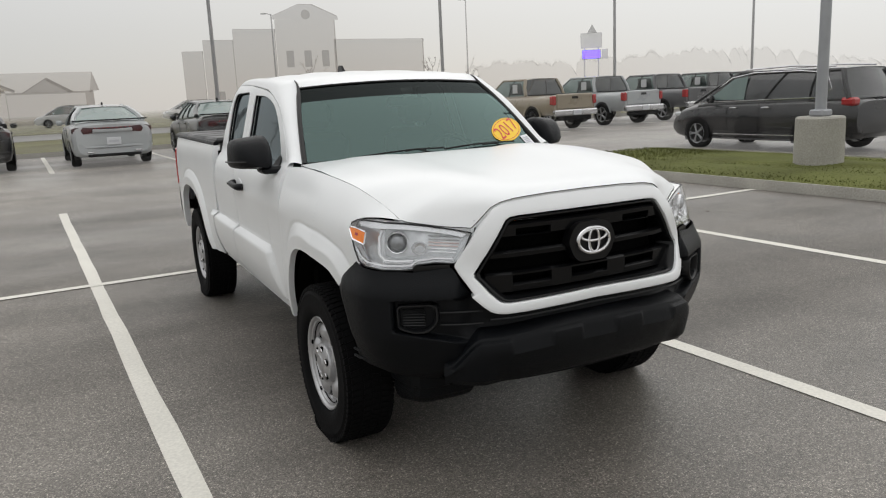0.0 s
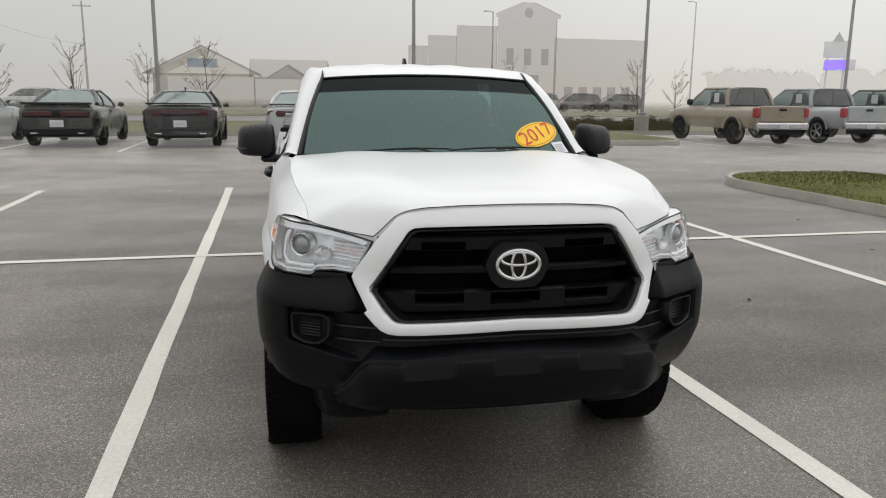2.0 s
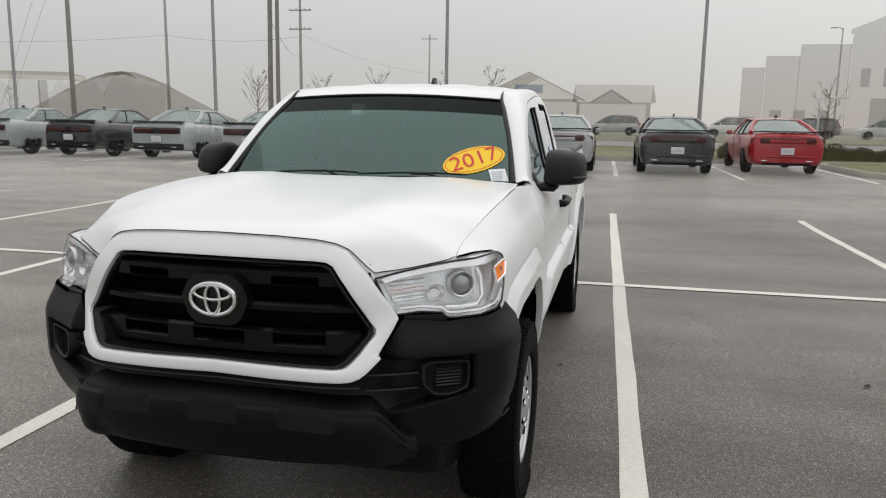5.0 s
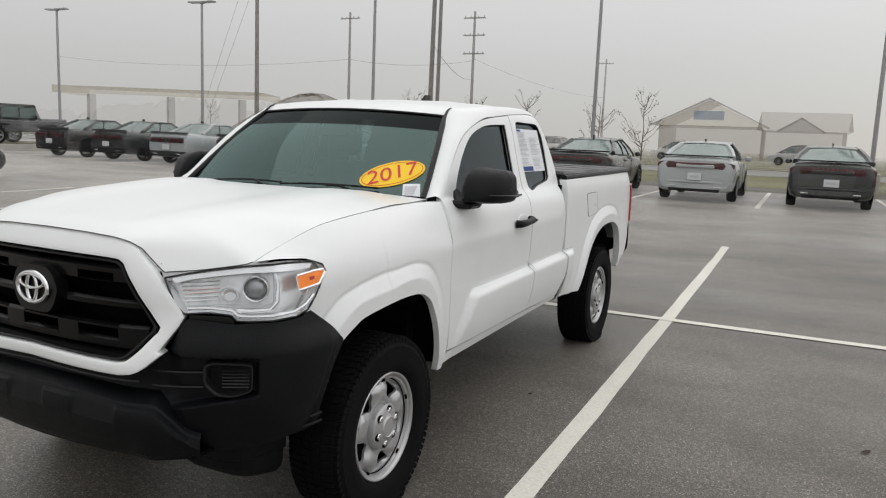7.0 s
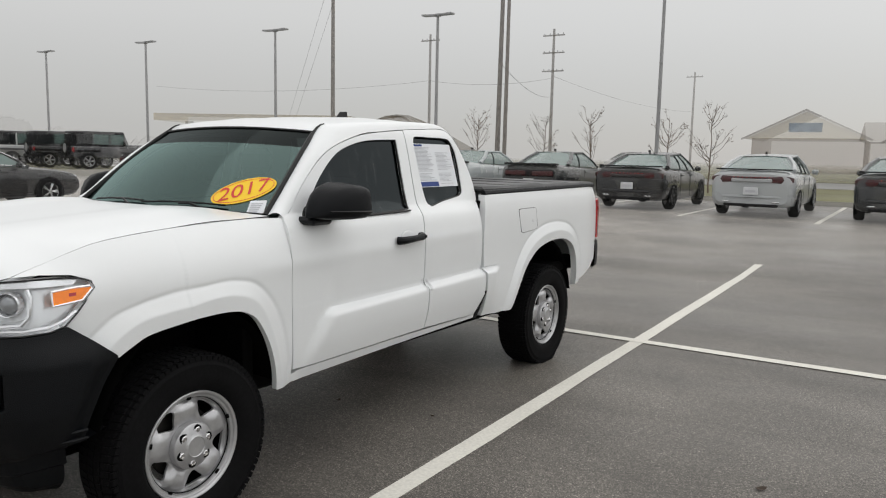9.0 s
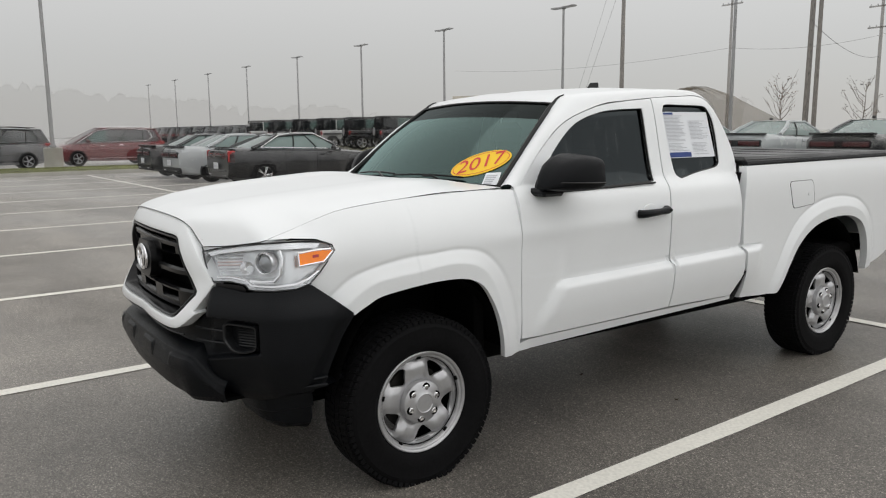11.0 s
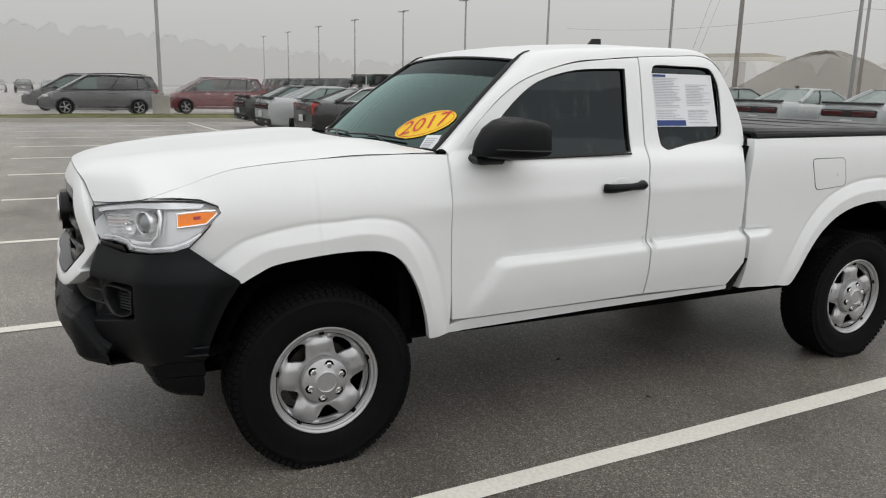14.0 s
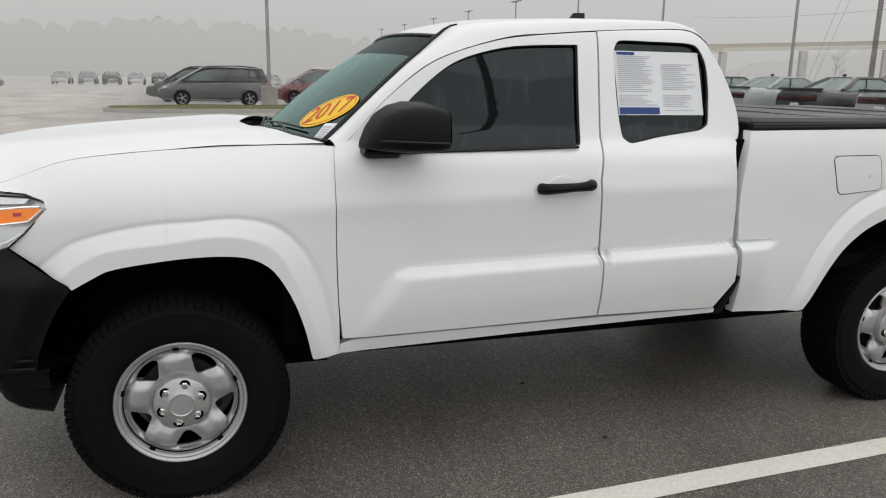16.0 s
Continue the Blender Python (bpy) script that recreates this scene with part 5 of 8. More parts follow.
# windshield
def ws(u, v, off=0.0):
    """Windshield over u -1..1 across and v 0..1 up."""
    e = 1 - u * u
    bx, by, bz = 0.758 * u, 0.585 - 0.165 * e, 1.290 + 0.012 * e
    tx, ty, tz = 0.614 * u, 1.063 - 0.055 * e, 1.703 + 0.024 * e
    b = 0.022 * math.sin(math.pi * v)
    p = Vector((bx + (tx - bx) * v, by + (ty - by) * v - b * 0.55, bz + (tz - bz) * v + b * 0.83))
    return p + Vector((0.18 * u, -0.62, 0.76)) * off


def ws_patch(v0, v1, n=24, m=12):
    v = [tuple(ws(-1 + 2 * i / n, v0 + (v1 - v0) * j / m)) for i in range(n + 1) for j in range(m + 1)]
    f = [(i * (m + 1) + j, (i + 1) * (m + 1) + j, (i + 1) * (m + 1) + j + 1, i * (m + 1) + j + 1) for i in range(n) for j in range(m)]
    return v, f


windshield = part("windshield", ws_patch(0.0, 0.775), WINDSHIELD, truck, "tinted green windshield")
part("shade_band", ws_patch(0.775, 1.0, 24, 4), SHADE_BAND, windshield, "dark tint band")
part("lower_seal", tube([tuple(ws(-1 + 2 * k / 20, 0.0, 0.004)) for k in range(21)], 0.012, 6), BLACK_GLOSS, windshield)
part("upper_seal", tube([tuple(ws(-1 + 2 * k / 20, 1.0, 0.002)) for k in range(21)], 0.008, 6), BLACK_GLOSS, windshield)
for a, b in (((-0.62, 0.02), (0.02, 0.045)), ((0.02, 0.03), (0.72, 0.055))):
    pts = [tuple(ws(a[0] + (b[0] - a[0]) * t / 8, a[1] + (b[1] - a[1]) * t / 8 + 0.015 * math.sin(math.pi * t / 8), 0.016)) for t in range(9)]
    w = part("wiper", tube(pts, 0.005, 6), BLACK_GLOSS, truck, "black wiper blade")
    part("wiper_arm", tube([tuple(ws(b[0] - 0.03, -0.03, 0.01)), tuple(ws((a[0] + b[0]) / 2 + 0.1, 0.035, 0.028)), tuple(ws((a[0] + b[0]) / 2, 0.04, 0.02))], 0.006, 6), BLACK_GLOSS, w)


# decals on the windshield
def ws_local(cx, cv, tilt):
    """Plane of a decal: metres along and across it to the windshield."""
    c, s = math.cos(tilt), math.sin(tilt)

    def at(a, b, off):
        x, y = a * c - b * s, a * s + b * c
        return tuple(ws(cx + x / (0.758 - 0.144 * cv), cv + y / 0.66, off))
    return at


def text_mesh(body, size):
    cu = bpy.data.curves.new("letters", 'FONT')
    cu.body, cu.size, cu.align_x, cu.align_y = body, size, 'CENTER', 'CENTER'
    cu.resolution_u = 4
    ob = bpy.data.objects.new("letters", cu)
    me = bpy.data.meshes.new_from_object(ob)
    v = [tuple(p.co) for p in me.vertices]
    f = [tuple(p.vertices) for p in me.polygons]
    bpy.data.objects.remove(ob)
    bpy.data.meshes.remove(me)
    return v, f


def oval(at, a, b, off, n=48, hole=0.0):
    if not hole:
        v = [at(a * math.cos(t) * r, b * math.sin(t) * r, off) for r in (1.0, 0.66, 0.33) for t in [2 * math.pi * k / n for k in range(n)]] + [at(0, 0, off)]
        f = [(k, (k + 1) % n, n + (k + 1) % n, n + k) for k in range(n)] + [(n + k, n + (k + 1) % n, 2 * n + (k + 1) % n, 2 * n + k) for k in range(n)] + [(2 * n + k, 2 * n + (k + 1) % n, 3 * n) for k in range(n)]
        return v, f
    v = [at((a - d) * math.cos(t), (b - d) * math.sin(t), off) for d in (0, hole) for t in [2 * math.pi * k / n for k in range(n)]]
    return v, [(k, (k + 1) % n, n + (k + 1) % n, n + k) for k in range(n)]


spot = ws_local(0.768, 0.225, radians(25))
decal = part("year_decal", oval(spot, 0.160, 0.080, 0.004), YELLOW, truck, "yellow oval year decal")
part("decal_rim", oval(spot, 0.150, 0.070, 0.0055, hole=0.0035), DECAL_RED, decal)
tv, tf = text_mesh("2017", 0.126)
part("decal_numeral", ([spot(x * 1.0 + 0.16 * y, y, 0.0062) for x, y, z in tv], tf), DECAL_RED, decal, "red numerals", 0)
tag = ws_local(0.918, 0.070, radians(8))
sticker = part("sticker", ([tag(a, b, 0.004) for a, b in ((-0.04, -0.045), (0.04, -0.045), (0.04, 0.045), (-0.04, 0.045))], [(0, 1, 2, 3)]), PAPER, truck, "small white stock sticker", 0)
for k in range(5):
    b0 = -0.032 + 0.013 * k
    part("print_bar", ([tag(a, b, 0.0055) for a, b in ((-0.03, b0), (0.01 + 0.004 * k, b0), (0.01 + 0.004 * k, b0 + 0.007), (-0.03, b0 + 0.007))], [(0, 1, 2, 3)]), INK, sticker, "", 0)

# hood
SIDE_H = curved([(0.515, -0.800), (0.59, -0.738), (0.68, -0.668), (0.738, -0.622), (0.744, -0.56), (0.751, -0.48), (0.774, -0.40), (0.791, -0.31), (0.802, -0.15), (0.807, 0.05), (0.805, 0.30), (0.786, 0.572)], 5)
FRONT_H = curved([(0.0, -0.862), (0.2, -0.857), (0.372, -0.845), (0.450, -0.822), (0.515, -0.800)], 5)
REAR_H = curved([(0.0, 0.300), (0.3, 0.340), (0.55, 0.435), (0.786, 0.572)], 5)
HOOD_C = [(-0.87, 1.204), (-0.81, 1.232), (-0.72, 1.252), (-0.6, 1.268), (-0.4, 1.288), (0.0, 1.318), (0.22, 1.330), (0.43, 1.320), (0.58, 1.312)]
DROP = [(-0.80, 0.134), (-0.738, 0.142), (-0.668, 0.138), (-0.622, 0.130), (-0.56, 0.117), (-0.48, 0.099), (-0.40, 0.073), (-0.31, 0.052), (-0.15, 0.043), (0.05, 0.041), (0.30, 0.036), (0.42, 0.028), (0.58, 0.018)]
hg = coons([(0.0, -0.862), (0.0, 0.300)], SIDE_H, FRONT_H, REAR_H, 44, 26)
hv, hf = [], []
hood_side = resample(SIDE_H, 44)
for i, row in enumerate(hg):
    for j, (x, y) in enumerate(row):
        w = j / 26
        d = smooth_table(DROP, hood_side[i][1]) * max(0.0, (w - 0.45) / 0.55) ** 2.1
        ridge = 0.007 * step(0.30, 0.50, w) * (1 - step(0.62, 0.8, w)) * step(-0.85, -0.5, y)
        hv.append((x, y, smooth_table(HOOD_C, y) - d + ridge))
for i in range(44):
    for j in range(26):
        k = i * 27 + j
        hf.append((k, k + 27, k + 28, k + 1))
# its front edge meets the surround's upper edge
EDGE = [(0.0, 1.221), (0.20, 1.218), (0.334, 1.211), (0.395, 1.201), (0.436, 1.182), (0.507, 1.108), (0.532, 1.090)]
lift = [lerp_table(EDGE, hv[j][0]) - hv[j][2] for j in range(27)]
hv = [(x, y, z + lift[k % 27] * (1 - step(0, 9, k // 27))) for k, (x, y, z) in enumerate(hv)]
half = (hv, hf)
hood_v, hood_f = join(half, mirrored(half))
rim = [i * 27 + 26 for i in range(45)]
hood_rim = [[hood_v[i] for i in rim], [(-x, y, z) for x, y, z in [hood_v[i] for i in rim]], [hood_v[j] for j in range(27)], [(-x, y, z) for x, y, z in [hood_v[j] for j in range(27)]]]
for line in hood_rim:
    k = len(hood_v)
    hood_v += [tuple(p) for p in line] + [(p[0] * 0.985, p[1] + 0.012, p[2] - 0.035) for p in line]
    n = len(line)
    hood_f += [(k + i, k + i + 1, k + n + i + 1, k + n + i) for i in range(n - 1)]
for line in hood_rim:
    part("panel_gap", tube([(p[0], p[1], p[2] - 0.002) for p in line], 0.0020, 5, False), BLACK_GLOSS, truck)
part("hood", fix_out((hood_v, hood_f), (0, -0.2, 0.7)), WHITE, truck, "white hood with damp sheen")
cowl = []
for k in range(5):
    for i in range(21):
        u = -1 + i / 10
        x = 0.785 * u
        y0 = lerp_table([(q[0], q[1]) for q in REAR_H], abs(x)) - 0.03
        y1 = 0.60 - 0.165 * (1 - u * u)
        cowl.append((x, y0 + (y1 - y0) * k / 4, 1.306 - 0.022 * u * u - 0.012 * math.sin(math.pi * k / 4) - 0.010 * (1 - k / 4)))
part("cowl", (cowl, [(21 * k + i, 21 * k + i + 1, 21 * k + 22 + i, 21 * k + 21 + i) for k in range(4) for i in range(20)]), BLACK_TRIM, truck)

# grille surround
SUR_OUT = [(0.0, 1.217), (0.20, 1.214), (0.334, 1.207), (0.395, 1.197), (0.436, 1.178), (0.507, 1.104), (0.560, 1.026), (0.592, 0.975), (0.600, 0.955), (0.590, 0.928), (0.568, 0.880), (0.549, 0.838), (0.562, 0.829), (0.527, 0.790), (0.505, 0.771), (0.478, 0.760), (0.44, 0.756), (0.0, 0.757)]
SUR_IN = [(0.0, 1.139), (0.20, 1.138), (0.335, 1.136), (0.372, 1.133), (0.392, 1.122), (0.436, 1.056), (0.474, 0.995), (0.508, 0.943), (0.527, 0.918), (0.527, 0.902), (0.514, 0.886), (0.497, 0.860), (0.490, 0.850), (0.468, 0.824), (0.455, 0.812), (0.440, 0.806), (0.415, 0.804), (0.0, 0.807)]


def half_ring(outer, inner, n, rows, off):
    g = []
    for i in range(len(outer) - 1):
        for k in range(n + (1 if i == len(outer) - 2 else 0)):
            t = k / n
            o = tuple(a + (b - a) * t for a, b in zip(outer[i], outer[i + 1]))
            q = tuple(a + (b - a) * t for a, b in zip(inner[i], inner[i + 1]))
            g.append([tuple(a + (b - a) * w / rows for a, b in zip(o, q)) for w in range(rows + 1)])
    v = []
    for row in g:
        for w, (x, z) in enumerate(row):
            v.append(front(x, z, off(w / rows)))
    m = rows + 1
    f = [(i * m + j, (i + 1) * m + j, (i + 1) * m + j + 1, i * m + j + 1) for i in range(len(g) - 1) for j in range(rows)]
    return v, f


sur = half_ring(SUR_OUT, SUR_IN, 6, 12, lambda w: [-0.060, 0.0040, 0.0070, 0.0080, 0.0088, 0.0095, 0.0100, 0.0104, 0.0106, 0.0106, 0.0100, 0.0080, -0.045][round(w * 12)])
part("grille_surround", fix_out(join(sur, mirrored(sur)), (0, -0.4, 0.95)), WHITE, truck, "white grille surround")

# grille: a broad sloping rim inside the surround
rim_in = [(x * 0.950, 0.955 + (z - 0.955) * 0.890) for x, z in SUR_IN]
rim_q = half_ring([(x * 0.998, 0.955 + (z - 0.955) * 0.998) for x, z in SUR_IN], rim_in, 4, 8, lambda w: [-0.004, 0.0030, 0.0045, 0.0040, 0.0020, -0.004, -0.014, -0.030, -0.075][round(w * 8)])
grille = part("grille", fix_out(join(rim_q, mirrored(rim_q)), (0, -0.3, 0.95)), GRILLE_BLACK, truck, "black slatted grille")


def bar(x0, x1, z0, z1, d0, d1, n=16):
    """Bar across the nose between two depths; its upper face slopes."""
    v, f = [], []
    for i in range(n + 1):
        x = x0 + (x1 - x0) * i / n
        c = min(0.009, 0.35 * (z1 - z0))
        zs = ((z0, d1), (z0 + 0.5 * c, d0 + 0.002), (z1 - c, d0), (z1, d0 + 0.012), (z1, d1))
        for z, d in zs:
            p = front(x, 0.95, -d)
            v.append((p[0], p[1], z))
    m = 5
    f = [(i * m + j, (i + 1) * m + j, (i + 1) * m + (j + 1) % m, i * m + (j + 1) % m) for i in range(n) for j in range(m)]
    f += [tuple(range(m)), tuple(n * m + j for j in reversed(range(m)))]
    return fix_out((v, f), (0, -0.5, (z0 + z1) / 2))


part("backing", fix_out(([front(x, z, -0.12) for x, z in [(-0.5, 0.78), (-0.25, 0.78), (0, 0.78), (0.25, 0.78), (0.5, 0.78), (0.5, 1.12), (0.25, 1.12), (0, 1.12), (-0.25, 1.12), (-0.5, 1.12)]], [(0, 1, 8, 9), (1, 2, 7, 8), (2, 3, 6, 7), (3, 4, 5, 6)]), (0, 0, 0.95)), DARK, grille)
UP0, UP1, LO0, LO1 = 1.054, 1.112, 0.826, 0.912
bars = [(-0.105, 0.105, UP0, UP1, 0.020, 0.08), (-0.480, 0.480, 0.968, 0.999, 0.016, 0.09)]
for q in (1, -1):
    for a, b, z0, z1 in ((0.105, 0.190, UP0, UP1), (0.190, 0.352, 1.083, UP1), (0.190, 0.352, UP0, 1.060), (0.352, 0.420, UP0, UP1),
                         (0.095, 0.195, LO0, LO1), (0.195, 0.375, 0.894, LO1), (0.195, 0.375, LO0, 0.864), (0.375, 0.488, LO0, LO1)):
        bars.append((min(q * a, q * b), max(q * a, q * b), z0, z1, 0.020 if z0 > 1 else 0.012, 0.08))
bars += [(-0.095, 0.095, 0.894, LO1, 0.012, 0.08), (-0.095, 0.095, LO0, 0.864, 0.012, 0.08)]
for x0, x1, z0, z1, d0, d1 in bars:
    part("grille_bar", bar(x0, x1, z0, z1, d0, d1, 10), GRILLE_BLACK, grille, "", 25)
plate_loop = round_loop([(0.066, 1.086), (0.100, 1.060), (0.122, 1.006), (0.098, 0.946), (0.066, 0.918), (-0.066, 0.918), (-0.098, 0.946), (-0.122, 1.006), (-0.098, 1.060), (-0.066, 1.086)], 0.016, 3)
badge = part("badge_plate", fix_out(slab(plate_loop, lambda x, z: (x, front(abs(x), 0.95, 0.008)[1], z), (0, 0.05, 0)), (0, -0.5, 1.0)), BLACK_GLOSS, truck, "black badge plate")


def oval_ring(cx, cz, a, b, r, yoff, n=48):
    pts = [(cx + a * math.cos(2 * math.pi * k / n), -0.910 - yoff, cz + b * math.sin(2 * math.pi * k / n)) for k in range(n + 1)]
    return tube(pts, r, 8, False)


part("badge_oval", oval_ring(0, 1.006, 0.080, 0.053, 0.0085, 0.016), CHROME, badge, "chrome oval badge")
part("badge_oval", oval_ring(0, 1.006, 0.026, 0.050, 0.0065, 0.018), CHROME, badge)
part("badge_oval", oval_ring(0, 1.028, 0.066, 0.024, 0.0065, 0.018), CHROME, badge)

# headlights
def lamp_point(x, y, z):
    return (s_of_x(x) if y is None else s_of_y(y), z)


LAMP = [lamp_point(*p) for p in [(0.532, None, 1.082), (0.60, None, 1.098), (0.68, None, 1.113), (0.756, None, 1.125), (0.84, None, 1.133), (0.87, -0.50, 1.134), (0.88, -0.43, 1.128),
        (0.88, -0.385, 1.112), (0.88, -0.372, 1.090), (0.88, -0.40, 1.060), (0.88, -0.45, 1.008), (0.88, -0.497, 0.966), (0.88, -0.55, 0.950), (0.84, None, 0.943), (0.775, None, 0.939),
        (0.738, None, 0.941), (0.722, None, 0.960), (0.66, None, 0.968), (0.592, None, 0.963), (0.566, None, 0.995), (0.548, None, 1.04)]]


def nose(off):
    """Lamp surface over arc length and height."""
    def at(q, z):
        px, py = plan_at(q, off - 0.040 * max(0.0, (z - 0.95) / 0.18) ** 1.4)
        return (px, py, z)
    return at


def lamp_patch(loop, off):
    """Curved skin inside a loop of (s, z)."""
    lo, hi = min(p[0] for p in loop), max(p[0] for p in loop)
    v, f = [], []
    n, m = 40, 8
    for i in range(n + 1):
        q = lo + 0.002 + (hi - lo - 0.004) * i / n
        cross = []
        for a, b in zip(loop, loop[1:] + loop[:1]):
            if (a[0] - q) * (b[0] - q) <= 0 and a[0] != b[0]:
                cross.append(a[1] + (b[1] - a[1]) * (q - a[0]) / (b[0] - a[0]))
        z0, z1 = min(cross), max(cross)
        v += [nose(off)(q, z0 + (z1 - z0) * j / m) for j in range(m + 1)]
    f = [(i * (m + 1) + j, (i + 1) * (m + 1) + j, (i + 1) * (m + 1) + j + 1, i * (m + 1) + j + 1) for i in range(n) for j in range(m)]
    return v, f


for sgn in (1, -1):
    flip = (lambda g: g) if sgn > 0 else mirrored
    housing = fix_out(lamp_patch(LAMP, -0.050), (0.3, 0, 1))
    light = part("headlight", flip(housing), LAMP_GREY, truck, "clear headlight with amber corner")
    n = len(LAMP)
    rimv = [nose(-0.003)(*p) for p in LAMP] + [nose(-0.052)(*p) for p in LAMP]
    part("bezel", flip((rimv, [(i, (i + 1) % n, n + (i + 1) % n, n + i) for i in range(n)])), LAMP_CHROME, light)
    lens = part("lens", flip(fix_out(lamp_patch(LAMP, 0.004), (0.3, 0, 1))), LENS, light, "clear polycarbonate lens")
    lens.visible_shadow = False
    brow = [(s_of_x(0.550), 1.078), (s_of_x(0.60), 1.092), (s_of_x(0.68), 1.108), (s_of_x(0.76), 1.121), (s_of_x(0.84), 1.129), (s_of_y(-0.50), 1.130), (s_of_y(-0.43), 1.124), (s_of_y(-0.44), 1.106), (s_of_y(-0.54), 1.106), (s_of_x(0.84), 1.106), (s_of_x(0.76), 1.101), (s_of_x(0.68), 1.090), (s_of_x(0.60), 1.075), (s_of_x(0.558), 1.062)]
    part("chrome_brow", flip(fix_out(lamp_patch(brow, -0.010), (0.3, 0, 1))), LAMP_CHROME, light)
    am = [(s_of_y(-0.535), 1.090), (s_of_y(-0.44), 1.098), (s_of_y(-0.395), 1.098), (s_of_y(-0.388), 1.088), (s_of_y(-0.43), 1.050), (s_of_y(-0.47), 1.046), (s_of_y(-0.535), 1.040)]
    part("amber_reflector", flip(fix_out(lamp_patch(am, 0.0065), (0.3, 0, 1))), AMBER, light, "amber side reflector")
    am_rim = [nose(0.0065)(*p) for p in am]
    part("amber_frame", flip(tube(am_rim + [am_rim[0]], 0.0045, 5, False)), LAMP_CHROME, light)
    part("amber_bulb", flip(fix_out(lamp_patch([(s_of_y(-0.478), 1.080), (s_of_y(-0.448), 1.081), (s_of_y(-0.448), 1.070), (s_of_y(-0.478), 1.068)], 0.0085), (0.3, 0, 1))), RED_LENS, light)
    px, py = plan_at(s_of_x(0.788), -0.045)
    aim = Matrix.Translation((px, py, 1.048)) @ Euler((0, 0, radians(30))).to_matrix().to_4x4() @ Matrix.Diagonal((0.84, 0.9, 0.84, 1))
    part("projector_ring", flip(moved(lathe([(0.055, 0.012), (0.054, -0.018), (0.051, -0.023), (0.0475, -0.020), (0.045, 0.002)], 36, 'y'), aim)), LAMP_CHROME, light)
    part("projector", flip(moved(lathe([(0.0, -0.030), (0.018, -0.027), (0.034, -0.017), (0.045, 0.002)], 28, 'y'), aim)), material("projector_glass", (0.30, 0.31, 0.32), 0.06, metal=0.4, coat=1.0, fog=False, patch=0.05), light)
    panel = [(s_of_x(0.566), 1.050), (s_of_x(0.62), 1.072), (s_of_x(0.70), 1.090), (s_of_x(0.80), 1.102), (s_of_x(0.846), 1.102), (s_of_x(0.850), 1.060), (s_of_x(0.846), 1.000), (s_of_x(0.80), 0.984), (s_of_x(0.72), 0.990), (s_of_x(0.66), 0.988), (s_of_x(0.598), 0.984)]
    part("reflector", flip(fix_out(lamp_patch(panel, -0.044), (0.3, 0, 1))), LAMP_PANEL, light, "silver reflector bowl")
    for k in range(6):
        z = 0.998 + 0.0125 * k
        rib = [nose(-0.038)(s_of_x(x), z + 0.003 * i) for i, x in enumerate((0.588 - 0.003 * k, 0.62, 0.655, 0.682))]
        # two ribs are tinted to imitate the amber bulb's reflection
        part("reflector_rib", flip(tube(rib, 0.0028, 5)), BULB_GLINT if k in (2, 3) else LAMP_GREY, light)
    bowl = Matrix.Translation((*plan_at(s_of_x(0.712), -0.040), 1.022)) @ Euler((0, 0, radians(33))).to_matrix().to_4x4() @ Matrix.Diagonal((1.0, 1.0, 0.85, 1))
    part("reflector_bowl", flip(moved(lathe([(0.034, -0.006), (0.031, 0.004), (0.022, 0.014), (0.0, 0.019)], 24, 'y'), bowl)), LAMP_CHROME, light)
    guide = [nose(-0.016)(q, z) for q, z in [(s_of_x(0.736), 0.974), (s_of_x(0.78), 0.972), (s_of_x(0.835), 0.978), (s_of_x(0.854), 1.006), (s_of_x(0.858), 1.07), (s_of_x(0.848), 1.100)]]
    part("light_guide", flip(tube(guide, 0.0075, 6)), LAMP_CHROME, light)
    strip = [nose(-0.012)(q, z) for q, z in [(LAMP[10][0], 1.012), (LAMP[11][0], 0.984), (LAMP[12][0], 0.966), (LAMP[13][0], 0.958), (s_of_x(0.775), 0.955), (s_of_x(0.742), 0.957), (s_of_x(0.722), 0.975), (s_of_x(0.66), 0.983), (s_of_x(0.60), 0.980)]]
    part("light_strip", flip(tube(strip, 0.0065, 6)), LAMP_CHROME, light)
    seal = [nose(-0.001)(*p) for p in LAMP]
    part("lamp_seal", flip(tube(seal + [seal[0]], 0.0035, 5, False)), BLACK_GLOSS, light)
    vent = lamp_patch([(s_of_x(0.606), 0.962), (s_of_x(0.720), 0.958), (s_of_x(0.735), 0.940), (s_of_x(0.735), 0.925), (s_of_x(0.606), 0.925)], 0.010)
    part("lamp_shelf", flip(fix_out(vent, (0.3, 0, 1))), BLACK_GLOSS, light)

# front bumper: a corner wing each side with a pocket for the fog lamp cover
TOPZ = [(s_of_x(a) if b is None else s_of_y(b), z) for a, b, z in [(0.0, None, 0.775), (0.44, None, 0.775), (0.50, None, 0.790), (0.535, None, 0.830), (0.548, None, 0.838), (0.562, None, 0.868), (0.592, None, 0.935), (0.603, None, 0.950), (0.64, None, 0.946), (0.735, None, 0.934),
        (0.775, None, 0.938), (0.84, None, 0.942), (0.88, -0.55, 0.950), (0.88, -0.503, 0.967), (0.88, -0.40, 0.884), (0.88, -0.33, 0.828)]]
BOTZ = [(0.0, 0.445), (0.45, 0.448), (0.62, 0.452), (0.74, 0.462), (0.82, 0.490), (0.88, 0.520), (0.93, 0.532)]
OFF_C = [(0.43, -0.03), (0.50, 0.0), (0.60, 0.012), (0.66, 0.0), (0.70, -0.026), (0.76, -0.030)]
